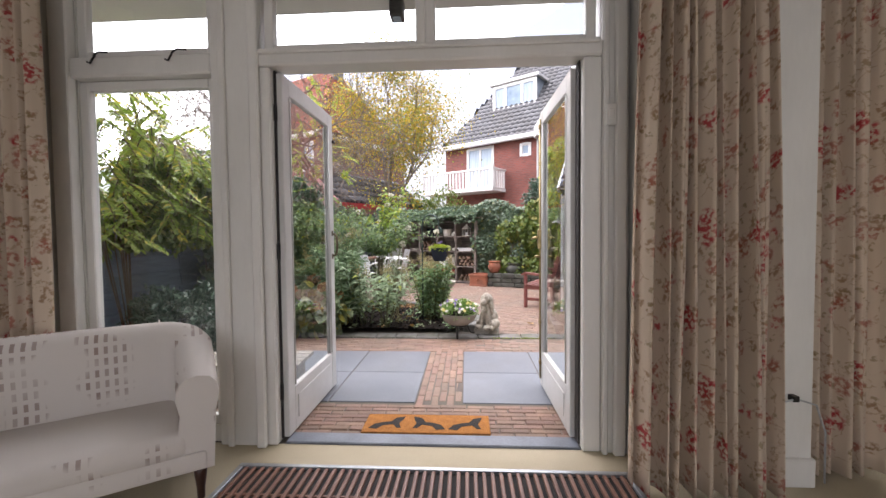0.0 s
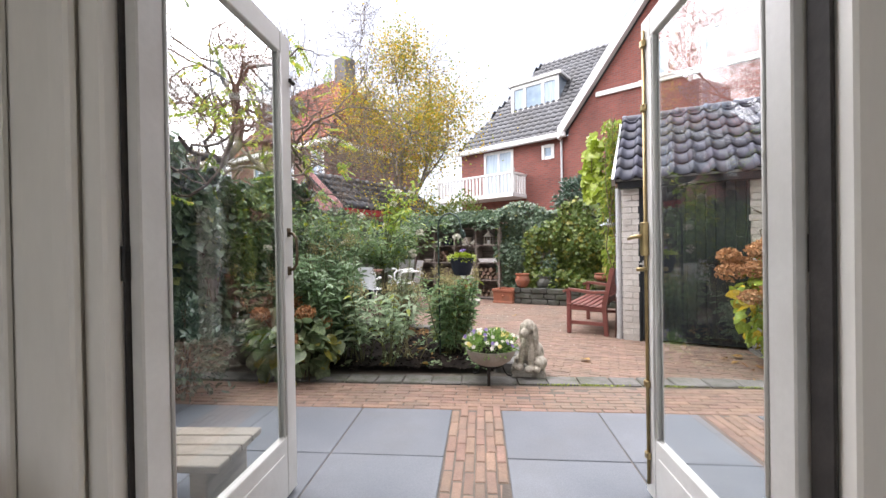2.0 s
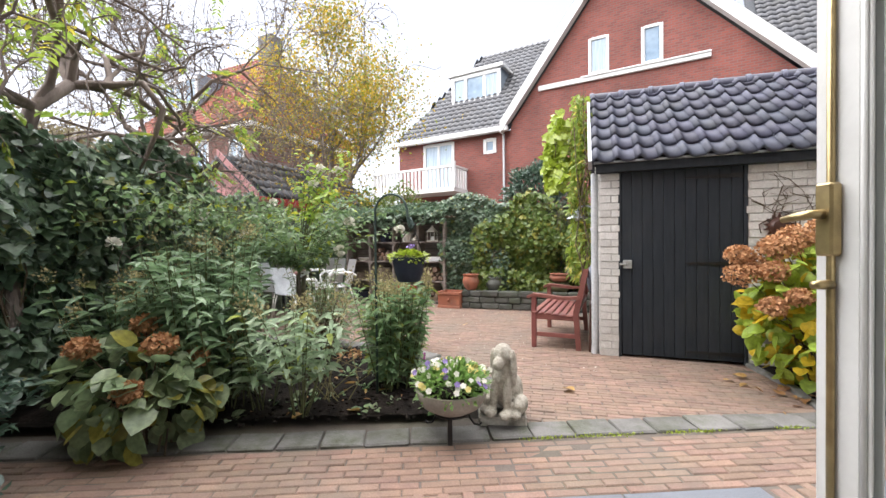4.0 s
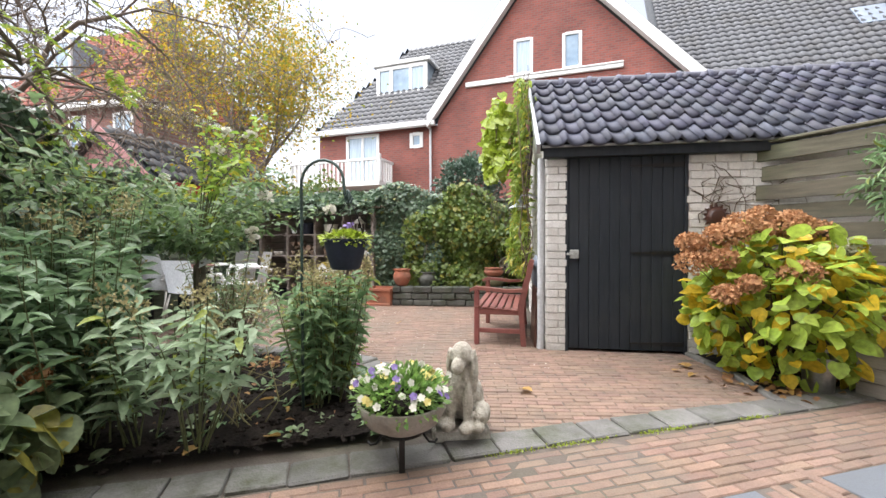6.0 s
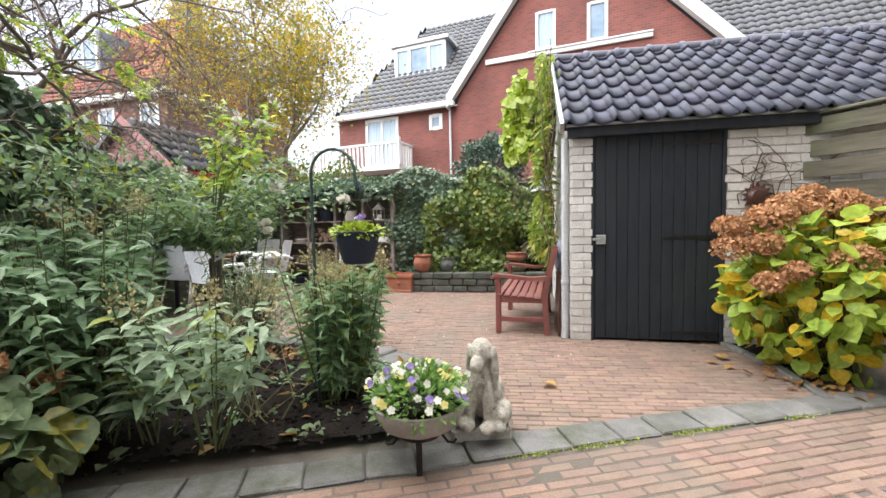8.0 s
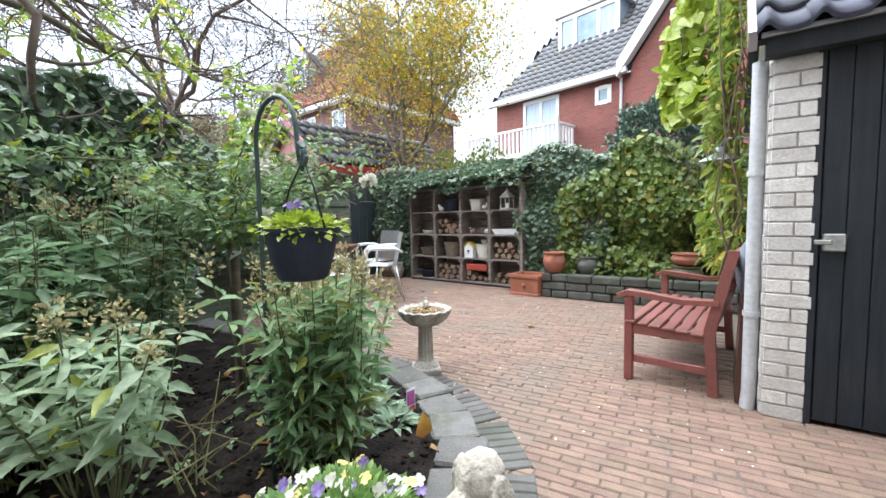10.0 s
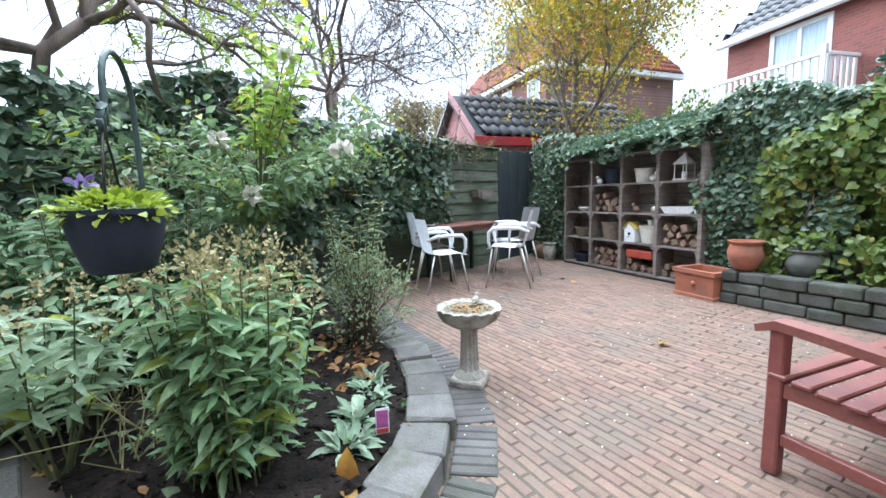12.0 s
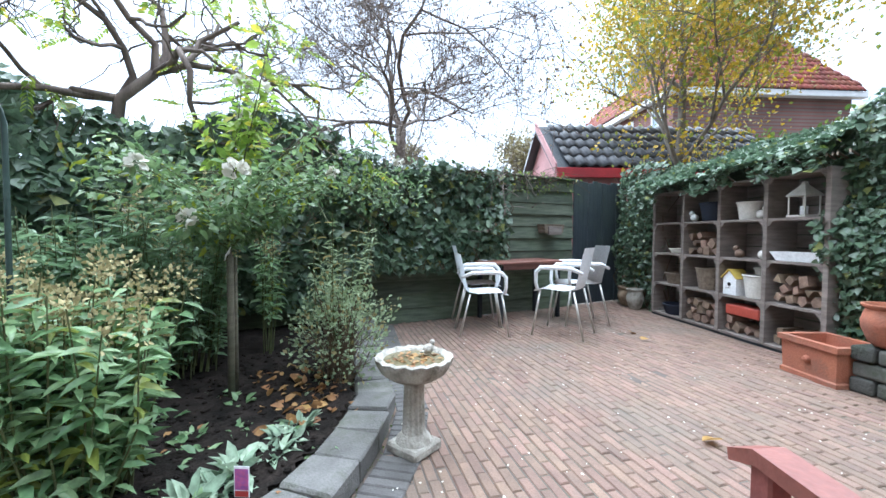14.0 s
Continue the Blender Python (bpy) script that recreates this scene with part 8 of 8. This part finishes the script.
# fallen leaves: single ones
FALL = [(-0.78, 5.42), (-0.55, 5.78), (-0.72, 5.70), (-0.25, 5.60), (-1.1, 5.40), (-0.9, 5.95), (-0.2, 5.50), (2.55, 6.0), (2.45, 5.85), (2.7, 5.55), (2.85, 5.45), (2.75, 5.35), (2.6, 5.5), (2.9, 5.6), (3.0, 5.5), (2.5, 5.6), (2.35, 5.95), (-1.0, 7.0), (-1.15, 6.9), (-1.3, 7.05), (-0.9, 6.8), (-1.45, 6.85), (-0.1, 6.08), (-1.05, 10.2), (-1.3, 10.4), (0.4, 8.6), (0.9, 5.9), (-0.62, 6.95), (2.65, 5.75), (2.8, 5.85)]
for i, (x, y) in enumerate(FALL):
    t = thing("fallen_leaf", pose(x, y, (SOIL + 0.015) if x < 0.0 and y < 7.2 else G + 0.01, rng.uniform(-20, 20), rng.uniform(-20, 20), rng.uniform(0, 360)), "single curled yellow-brown fallen leaf", "leaf", "fallen leaves")
    o = leaves("blade", [(0, 0, 0.01)], [(0, 1, 0)], [(0, 0, 1)], [rng.uniform(0.07, 0.12)], 0.8, T_HEART, leaf_mat("leaf_litter", (0.36, 0.21, 0.06), (0.44, 0.3, 0.1)) if i == 0 else bpy.data.materials["leaf_litter"] if i % 3 else L_FALLEN, t)
    o["kind"] = ""
    del o["kind"]
big = thing("fallen_leaf", pose(-0.12, 6.12, SOIL + 0.035, 28, 0, 40), "large orange-yellow leaf leaning on the edging", "leaf", "fallen leaves")
o = leaves("blade", [(0, 0, 0)], [(0, 0.3, 1)], [(0, -1, 0.2)], [0.14], 0.72, T_OVAL, mat("orange_leaf", (0.62, 0.36, 0.06), (0.50, 0.24, 0.05), 12, 0.6, 0.1), big)
del o["kind"]
# plant label with a pink picture
tag_ = thing("plant_label", pose(-0.26, 6.40, SOIL + 0.01, 0, 0, 55), "small printed plant label with a pink picture", "plant label")
part("card", box(-0.03, 0.03, -0.001, 0.001, 0.02, 0.14), M_WPLAST, tag_)
part("picture", box(-0.026, 0.026, -0.003, -0.0015, 0.05, 0.13), mat("pink_print", (0.48, 0.10, 0.26), (0.25, 0.08, 0.30), 60, 0.5, 0), tag_)
part("picture", box(-0.026, 0.026, -0.003, -0.0015, 0.024, 0.045), mat("red_print", (0.50, 0.06, 0.05), (0.42, 0.05, 0.05), 20, 0.5, 0), tag_)

# petals and flakes strewn over the paving and the soil
litter = thing("petal_litter", pose(0, 0, 0), "pale fallen petals and flakes strewn on the paving", "petal litter", kind="stuff")
n = 420
x, y = rng.uniform(-2.2, 1.6, n), rng.uniform(6.2, 10.6, n)
ok = x > 0.25 - 0.85 * np.maximum(y - 6.0, 0)
P = np.c_[x, y, np.full(n, G + 0.012)][ok]
leaves("petal", P, np.c_[rng.normal(size=(len(P), 2)), rng.normal(size=len(P)) * 0.15], rng.normal(size=(len(P), 3)) * 0.2 + (0, 0, 1), rng.uniform(0.007, 0.017, len(P)), 0.8, T_PETAL, L_WHITE, litter)
n = 70
P = np.c_[rng.uniform(-1.9, -0.15, n), rng.uniform(5.40, 6.6, n), np.full(n, SOIL + 0.02)]
leaves("dry_leaf", P, np.c_[rng.normal(size=(n, 2)), rng.normal(size=n) * 0.3], rng.normal(size=(n, 3)) * 0.4 + (0, 0, 1), rng.uniform(0.025, 0.06, n), 0.7, T_OVAL, L_FALLEN, litter)
n = 90
P = np.c_[rng.uniform(-1.7, -0.75, n), rng.uniform(6.55, 7.05, n), np.full(n, SOIL + 0.035)]
leaves("dry_leaf", P, np.c_[rng.normal(size=(n, 2)), rng.normal(size=n) * 0.4], rng.normal(size=(n, 3)) * 0.6 + (0, 0, 1), rng.uniform(0.04, 0.09, n), 0.75, T_OVAL, L_FALLEN, litter)
n = 80
P = np.c_[rng.normal(size=n) * 0.20 + 2.85, rng.normal(size=n) * 0.12 + 5.45, np.full(n, G + 0.015)]
leaves("dry_leaf", P, np.c_[rng.normal(size=(n, 2)), rng.normal(size=n) * 0.3], rng.normal(size=(n, 3)) * 0.4 + (0, 0, 1), rng.uniform(0.04, 0.08, n), 0.8, T_HEART, L_FALLEN, litter)
n = 60
a = rng.random(n) * 2 * math.pi
P = np.c_[-0.385 + 0.13 * np.sqrt(rng.random(n)) * np.cos(a), 7.20 + 0.13 * np.sqrt(rng.random(n)) * np.sin(a), np.full(n, G + 0.472)]
leaves("dry_leaf", P, np.c_[rng.normal(size=(n, 2)), rng.normal(size=n) * 0.1], rng.normal(size=(n, 3)) * 0.2 + (0, 0, 1), rng.uniform(0.02, 0.045, n), 0.7, T_OVAL, L_FALLEN, litter)

# bare creeper on the white shed wall
crw = thing("bare_creeper", shed.matrix_world @ pose(1.5, -0.015, 0), "bare brown creeper twigs on the white brick wall", "climbing plant")
paths, tips = [], []
cr = np.random.default_rng(31)
for k in range(7):
    x0 = cr.uniform(-0.1, 0.75)
    p = [np.array((x0, 0.0, cr.uniform(1.0, 1.4)))]
    for j in range(7):
        p.append(p[-1] + (cr.normal() * 0.06, cr.normal() * 0.003, cr.uniform(0.04, 0.12)))
    paths.append([q for q in p if q[2] < 2.0] or p[:2])
    for q in p[2:6]:
        if q[2] < 1.85:
            paths.append([q, q + (cr.normal() * 0.08, -0.004, cr.uniform(0.02, 0.08)), q + (cr.normal() * 0.15, -0.004, cr.uniform(0.03, 0.14))])
stems_mesh(paths, 0.005, M_DRYSTEM, crw, "twig")
# brown creeper along the top of the mossy fence
ft = thing("dry_creeper", pose(-2.9, 9.6, 1.72), "tangle of bare brown creeper twigs along the fence top", "climbing plant")
stems_mesh([[(cr.normal() * 0.10, y0, cr.uniform(-0.05, 0.12)), (cr.normal() * 0.12, y0 + cr.uniform(0.05, 0.25), cr.uniform(0.0, 0.2)), (cr.normal() * 0.14, y0 + cr.uniform(0.2, 0.5), cr.uniform(-0.12, 0.16))] for y0 in cr.uniform(-0.6, 1.5, 90)], 0.005, M_DRYSTEM, ft, "twig")
P = np.c_[cr.normal(size=260) * 0.10, cr.uniform(-0.7, 1.7, 260), cr.uniform(-0.15, 0.16, 260)]
leaves("foliage", P, cr.normal(size=(260, 3)) + (0.3, 0, -0.3), cr.normal(size=(260, 3)) + (0.5, 0, 0.5), 0.06 * cr.uniform(0.6, 1.2, 260), 0.7, T_OVAL, L_IVYLIGHT, ft)
# dry stems and twigs in the bed
tw = thing("dry_twigs", pose(-0.95, 5.62, SOIL), "pale dry stems standing in the bed", "dry stems")
stems_mesh([[(cr.normal() * 0.06, cr.normal() * 0.06, 0), (cr.normal() * 0.12, cr.normal() * 0.1, 0.2), (cr.normal() * 0.22, cr.normal() * 0.16, cr.uniform(0.3, 0.5))] for _ in range(12)], 0.004, mat("pale_dry_stem", (0.26, 0.24, 0.10), (0.18, 0.16, 0.07), 12, 0.8, 0.1), tw)
# ---------------------------------------------------------------- paving, pieces last
M_CLINKER = mat("clinker_brick", (0.222, 0.147, 0.108), (0.172, 0.116, 0.088), 9, 0.8, 0.5, 120, vary=0.16, by="island", stain=(0.135, 0.125, 0.10), stain_scale=1.1, stain_amount=0.75, grain_amount=0.2)
M_CLINKER_OB = mat("clinker_brick_single", (0.232, 0.147, 0.106), (0.180, 0.117, 0.087), 9, 0.8, 0.5, 120, vary=0.16, stain=(0.135, 0.125, 0.10), stain_scale=1.1, stain_amount=0.7, grain_amount=0.2)
M_SLAB = mat("blue_grey_concrete", (0.130, 0.142, 0.160), (0.098, 0.110, 0.127), 1.6, 0.6, 0.2, 150, vary=0.08, stain=(0.10, 0.10, 0.10), stain_scale=2, stain_amount=0.4)
M_EDGE = mat("grey_edging_stone", (0.165, 0.160, 0.150), (0.115, 0.112, 0.104), 6, 0.9, 0.6, 90, vary=0.18, stain=(0.055, 0.065, 0.03), stain_scale=5, stain_amount=0.85)

# slabs
SX = [(-3.24, -2.54), (-2.54, -1.82), (-1.82, -1.11), (-1.11, -0.41), (-0.04, 0.67), (0.67, 1.38), (1.78, 2.48), (2.48, 3.18)]
slabs = thing("slab_terrace", pose(0, 0, G), "large blue-grey concrete slabs set in the brick terrace", "paving slabs", kind="structure")
for x0, x1 in SX:
    for y0, y1 in ((3.13, 3.83), (3.83, 4.53)):
        part("slab", box(x0 + 0.004, x1 - 0.004, y0 + 0.004, y1 - 0.004, -0.04, random.uniform(0.0, 0.003), 0.004), M_SLAB, slabs)

# bricks: one template, placed in running bond
BL, BW = 0.205, 0.0612


def brick_template(l=BL, w=BW):
    bm = bmesh.new()
    r = bmesh.ops.create_cube(bm, size=1.0)
    bmesh.ops.transform(bm, matrix=Matrix.Translation((0, 0, -0.025)) @ Matrix.Diagonal((l - 0.005, w - 0.005, 0.05, 1)), verts=r["verts"])
    top = [f for f in bm.faces if f.normal.z > 0.9]
    bmesh.ops.bevel(bm, geom=list(top[0].edges), offset=0.006, segments=1, affect="EDGES")
    bmesh.ops.delete(bm, geom=[f for f in bm.faces if f.normal.z < -0.9], context="FACES_ONLY")
    return bm


BACK_L, BACK_W = 0.178, 0.056
bm = brick_template()
brick_mesh = bpy.data.meshes.new("brick")
bm.to_mesh(brick_mesh)
brick_mesh.materials.append(M_CLINKER_OB)
BV = np.array([v.co[:] for v in bm.verts])
BF = [[v.index for v in f.verts] for f in bm.faces]
bm.free()


def lay(region, angle, origin, rows, cols, seed, row0=0, col0=0, BL=BL, BW=BW):
    """Places of bricks in running bond whose middles lie in the region."""
    r = random.Random(seed)
    ca, sa = math.cos(radians(angle)), math.sin(radians(angle))
    got = []
    for j in range(row0, rows):
        for i in range(col0, cols):
            u = (i + 0.5 * (j % 2) + 0.04 * math.sin(j * 1.7)) * BL
            v = (j + 0.5) * BW
            x, y = origin[0] + u * ca - v * sa, origin[1] + u * sa + v * ca
            if region(x, y):
                z = 0.006 * noise.noise((x * 1.3, y * 1.3, 0)) + r.uniform(-0.003, 0.003)
                x, y = x + r.uniform(-0.003, 0.003), y + r.uniform(-0.002, 0.002)
                got.append((x, y, G + z, radians(angle) + r.uniform(-0.022, 0.022), r.uniform(-0.014, 0.014), r.uniform(-0.014, 0.014)))
    return got


CURVE = [(0.16, 5.30), (0.22, 5.70), (0.19, 6.10), (0.06, 6.45), (-0.15, 6.76), (-0.44, 7.04), (-0.86, 7.31), (-1.52, 7.54), (-2.40, 7.85), (-3.10, 8.10)]
BACK_POLY = CURVE + [(-2.86, 11.3), (-2.75, 12.4), (0.40, 11.1), (0.62, 10.35), (2.4, 9.55), (1.66, 7.02), (3.40, 6.27), (3.6, 5.30)]
places = lay(lambda x, y: -3.3 < x < 4.1 and 2.60 < y < 3.125, 0, (-4.1, 2.605), 9, 42, 1)
places += lay(lambda x, y: -3.3 < x < 3.95 and 4.535 < y < 5.10, 0, (-4.1, 4.533), 10, 42, 2)
places += lay(lambda x, y: 3.13 < y < 4.53 and -0.41 < x < -0.04, 90, (-0.042, 3.07), 6, 9, 3)
places += lay(lambda x, y: 3.13 < y < 4.53 and 1.38 < x < 1.78, 90, (1.775, 3.07), 7, 9, 4)
places += lay(lambda x, y: 3.13 < y < 4.53 and 3.18 < x < 3.95, 90, (3.95, 3.07), 13, 9, 4)
near = [p for p in places if -1.3 < p[0] < 1.4][:300]
near_set = set(near)
rest = [p for p in places if p not in near_set]
rest += lay(lambda x, y: inside(x, y, BACK_POLY), -17, (-6.5, 8.2), 170, 80, 5, -90, -8, BACK_L, BACK_W)
terrace = thing("brick_terrace", pose(0, 0, 0), "worn red-brown clinker brick paving", "brick paving", kind="structure")
for x, y, z, a, b, c in near:
    ob = new("brick", brick_mesh)
    ob.parent = terrace
    ob.location, ob.rotation_euler = (x, y, z), (b, c, a)
V, F = [], []
for x, y, z, a, b, c in rest:
    R = np.array(Euler((b, c, a)).to_matrix())
    s = len(V)
    k = (BACK_L / BL, BACK_W / BW, 1.0) if y > 5.2 else (1.0, 1.0, 1.0)
    V.extend(map(tuple, (BV * k) @ R.T + (x, y, z)))
    F.extend([[i + s for i in f] for f in BF])
pav = mesh_part("brickwork", V, F, M_CLINKER, terrace, "clinker bricks laid in running bond")
tagged(pav, kind="stuff")

# edging stones: along the front of the bed and round its curved side
edging = thing("bed_edging", pose(0, 0, 0), "worn grey concrete edging stones round the bed", "edging stones", kind="structure")
r = random.Random(11)
x = -3.3
while x < 3.35:
    w = r.uniform(0.24, 0.29)
    g = box(-w / 2 + 0.005, w / 2 - 0.005, -0.10, 0.105, -0.06, 0.0, 0.008)
    for v in g.verts:
        v.co.x += r.uniform(-0.004, 0.004)
        v.co.y += r.uniform(-0.006, 0.006)
    ob = part("edging_stone", g, M_EDGE, edging)
    ob.matrix_world = pose(x + w / 2, 5.21 + 0.01 * math.sin(x * 2), G + 0.012 + r.uniform(-0.005, 0.005), r.uniform(-1.5, 1.5), r.uniform(-1.5, 1.5), r.uniform(-2, 2))
    x += w
TOP = G + 0.11


def along(curve, step, start=0.0):
    """Points and headings at even steps along a polyline smoothed by chords."""
    pts = [Vector((*c, 0)) for c in curve]
    total, out_ = 0.0, []
    want = start
    for a, b in zip(pts, pts[1:]):
        d = (b - a).length
        while want <= total + d:
            out_.append((a.lerp(b, (want - total) / d), math.degrees(math.atan2((b - a).y, (b - a).x))))
            want += step
        total += d
    return out_


for p, h in along(CURVE, 0.262, 0.26):
    g = box(-0.128, 0.128, 0.0, 0.235, -0.12, 0.0, 0.012)
    for v in g.verts:
        v.co.x *= 1.0 - 0.10 * (v.co.y > 0.1)
        v.co += Vector((r.uniform(-0.004, 0.004), r.uniform(-0.006, 0.006), r.uniform(-0.004, 0.004)))
    ob = part("edging_stone", g, M_EDGE, edging)
    ob.matrix_world = pose(p.x, p.y, TOP + r.uniform(-0.008, 0.008), r.uniform(-2, 2), r.uniform(-2, 2), h + r.uniform(-3, 3))
M_DARKCLINK = mat("dark_clinker", (0.12, 0.115, 0.11), (0.085, 0.08, 0.075), 8, 0.8, 0.4, 120, vary=0.2, stain=(0.06, 0.08, 0.035), stain_amount=0.5)
for p, h in along(CURVE[1:], 0.0612, 0.1):
    m = pose(p.x, p.y, G + 0.008, 0, 0, h) @ pose(0, -0.115, 0, 0, 0, 90)
    ob = new("brick", brick_mesh)
    ob.parent = edging
    ob.matrix_world = m
    ob.material_slots[0].link = "OBJECT"
    ob.material_slots[0].material = M_DARKCLINK

# soil of the bed
BED = CURVE + [(-3.3, 8.1), (-3.4, 5.3)]
bm = bmesh.new()
n = 70
grid = {}
for i in range(n + 1):
    for j in range(n + 1):
        x, y = -3.4 + 3.7 * i / n, 5.29 + 2.9 * j / n
        if inside(x + 0.08, y - 0.08, BED) and inside(x + 0.21, y + 0.02, BED) and inside(x + 0.10, y + 0.20, BED):
            grid[i, j] = bm.verts.new((x, y, G + 0.05 + 0.05 * min(1, (y - 5.29) / 0.4) + 0.025 * noise.noise((x * 3, y * 3, 1)) + 0.02 * noise.noise((x * 14, y * 14, 2))))
for (i, j), v in grid.items():
    q = [grid.get(k) for k in ((i, j), (i + 1, j), (i + 1, j + 1), (i, j + 1))]
    if all(q):
        bm.faces.new(q)
structure("bed_soil", bm, M_SOIL, "dark moist garden soil with leaf litter", "soil", True)

# strip of soil between the shed and the front edging, under the hydrangea
STRIP = [(2.90, 6.36), (2.78, 5.84), (2.58, 5.36), (3.40, 5.33), (3.42, 6.24)]
bm = bmesh.new()
grid = {}
for i in range(31):
    for j in range(37):
        x, y = 2.55 + 0.03 * i, 5.31 + 0.03 * j
        if inside(x, y, STRIP):
            grid[i, j] = bm.verts.new((x, y, G + 0.016 + 0.010 * noise.noise((x * 5, y * 5, 3)) + 0.008 * noise.noise((x * 16, y * 16, 4))))
for (i, j), v in grid.items():
    q = [grid.get(k) for k in ((i, j), (i + 1, j), (i + 1, j + 1), (i, j + 1))]
    if all(q):
        bm.faces.new(q)
structure("strip_soil", bm, M_SOIL, "dark soil strip under the hydrangea", "soil", True)
for p, h in along(STRIP[:3], 0.30, 0.14):
    g = box(-0.146, 0.146, -0.035, 0.035, -0.05, 0.025, 0.008)
    ob = part("edging_stone", g, M_EDGE, edging)
    ob.matrix_world = pose(p.x, p.y, G + r.uniform(-0.004, 0.006), r.uniform(-2, 2), r.uniform(-2, 2), h + r.uniform(-3, 3))
n = 900
P = np.c_[rng.uniform(-2.2, 0.1, n), rng.uniform(5.34, 7.0, n)]
P = np.array([p for p in P if inside(p[0] + 0.25, p[1], BED) and inside(p[0] + 0.12, p[1] + 0.24, BED)])
cl = bmesh.new()
for p in P:
    k = rng.uniform(0.006, 0.02)
    bmesh.ops.create_icosphere(cl, subdivisions=1, radius=k, matrix=Matrix.Translation((p[0], p[1], G + 0.05 + 0.05 * min(1, (p[1] - 5.29) / 0.4) + 0.025 * noise.noise((p[0] * 3, p[1] * 3, 1)) + 0.004)) @ Matrix.Diagonal((rng.uniform(0.7, 1.4), rng.uniform(0.7, 1.4), 0.7, 1)))
clods = part("soil_clods", cl, M_SOIL, None, "loose dark clods of soil in the bed")
tagged(clods, category="soil", kind="stuff")
# moss and small weeds in the joints along the front edging
moss = thing("moss_tufts", pose(0, 0, G), "yellow-green moss and small weeds in the paving joints", "moss", kind="stuff")
n = 420
mid = rng.choice([0.45, 0.75, 0.95, 1.35, 1.55, 2.1], n)
P = np.c_[mid + rng.normal(size=n) * 0.07, 5.095 + rng.normal(size=n) * 0.008 + 0.02 * (rng.random(n) < 0.15), np.full(n, 0.004)]
leaves("tuft", P, rng.normal(size=(n, 3)) * (1, 1, 0.3) + (0, 0, 0.9), rng.normal(size=(n, 3)) + (0, 0, 0.4), rng.uniform(0.008, 0.02, n), 0.7, T_SMALL, L_LIME, moss)
n = 260
mid = rng.integers(0, len(CURVE) - 1, n)
f = rng.random(n)
C = np.array(CURVE)
P = np.c_[C[mid] * (1 - f[:, None]) + C[mid + 1] * f[:, None] + rng.normal(size=(n, 2)) * 0.012, np.full(n, 0.006)]
leaves("tuft", P, rng.normal(size=(n, 3)) * (1, 1, 0.3) + (0, 0, 0.8), rng.normal(size=(n, 3)) + (0, 0, 0.4), rng.uniform(0.008, 0.02, n), 0.7, T_SMALL, L_IVYLIGHT, moss)
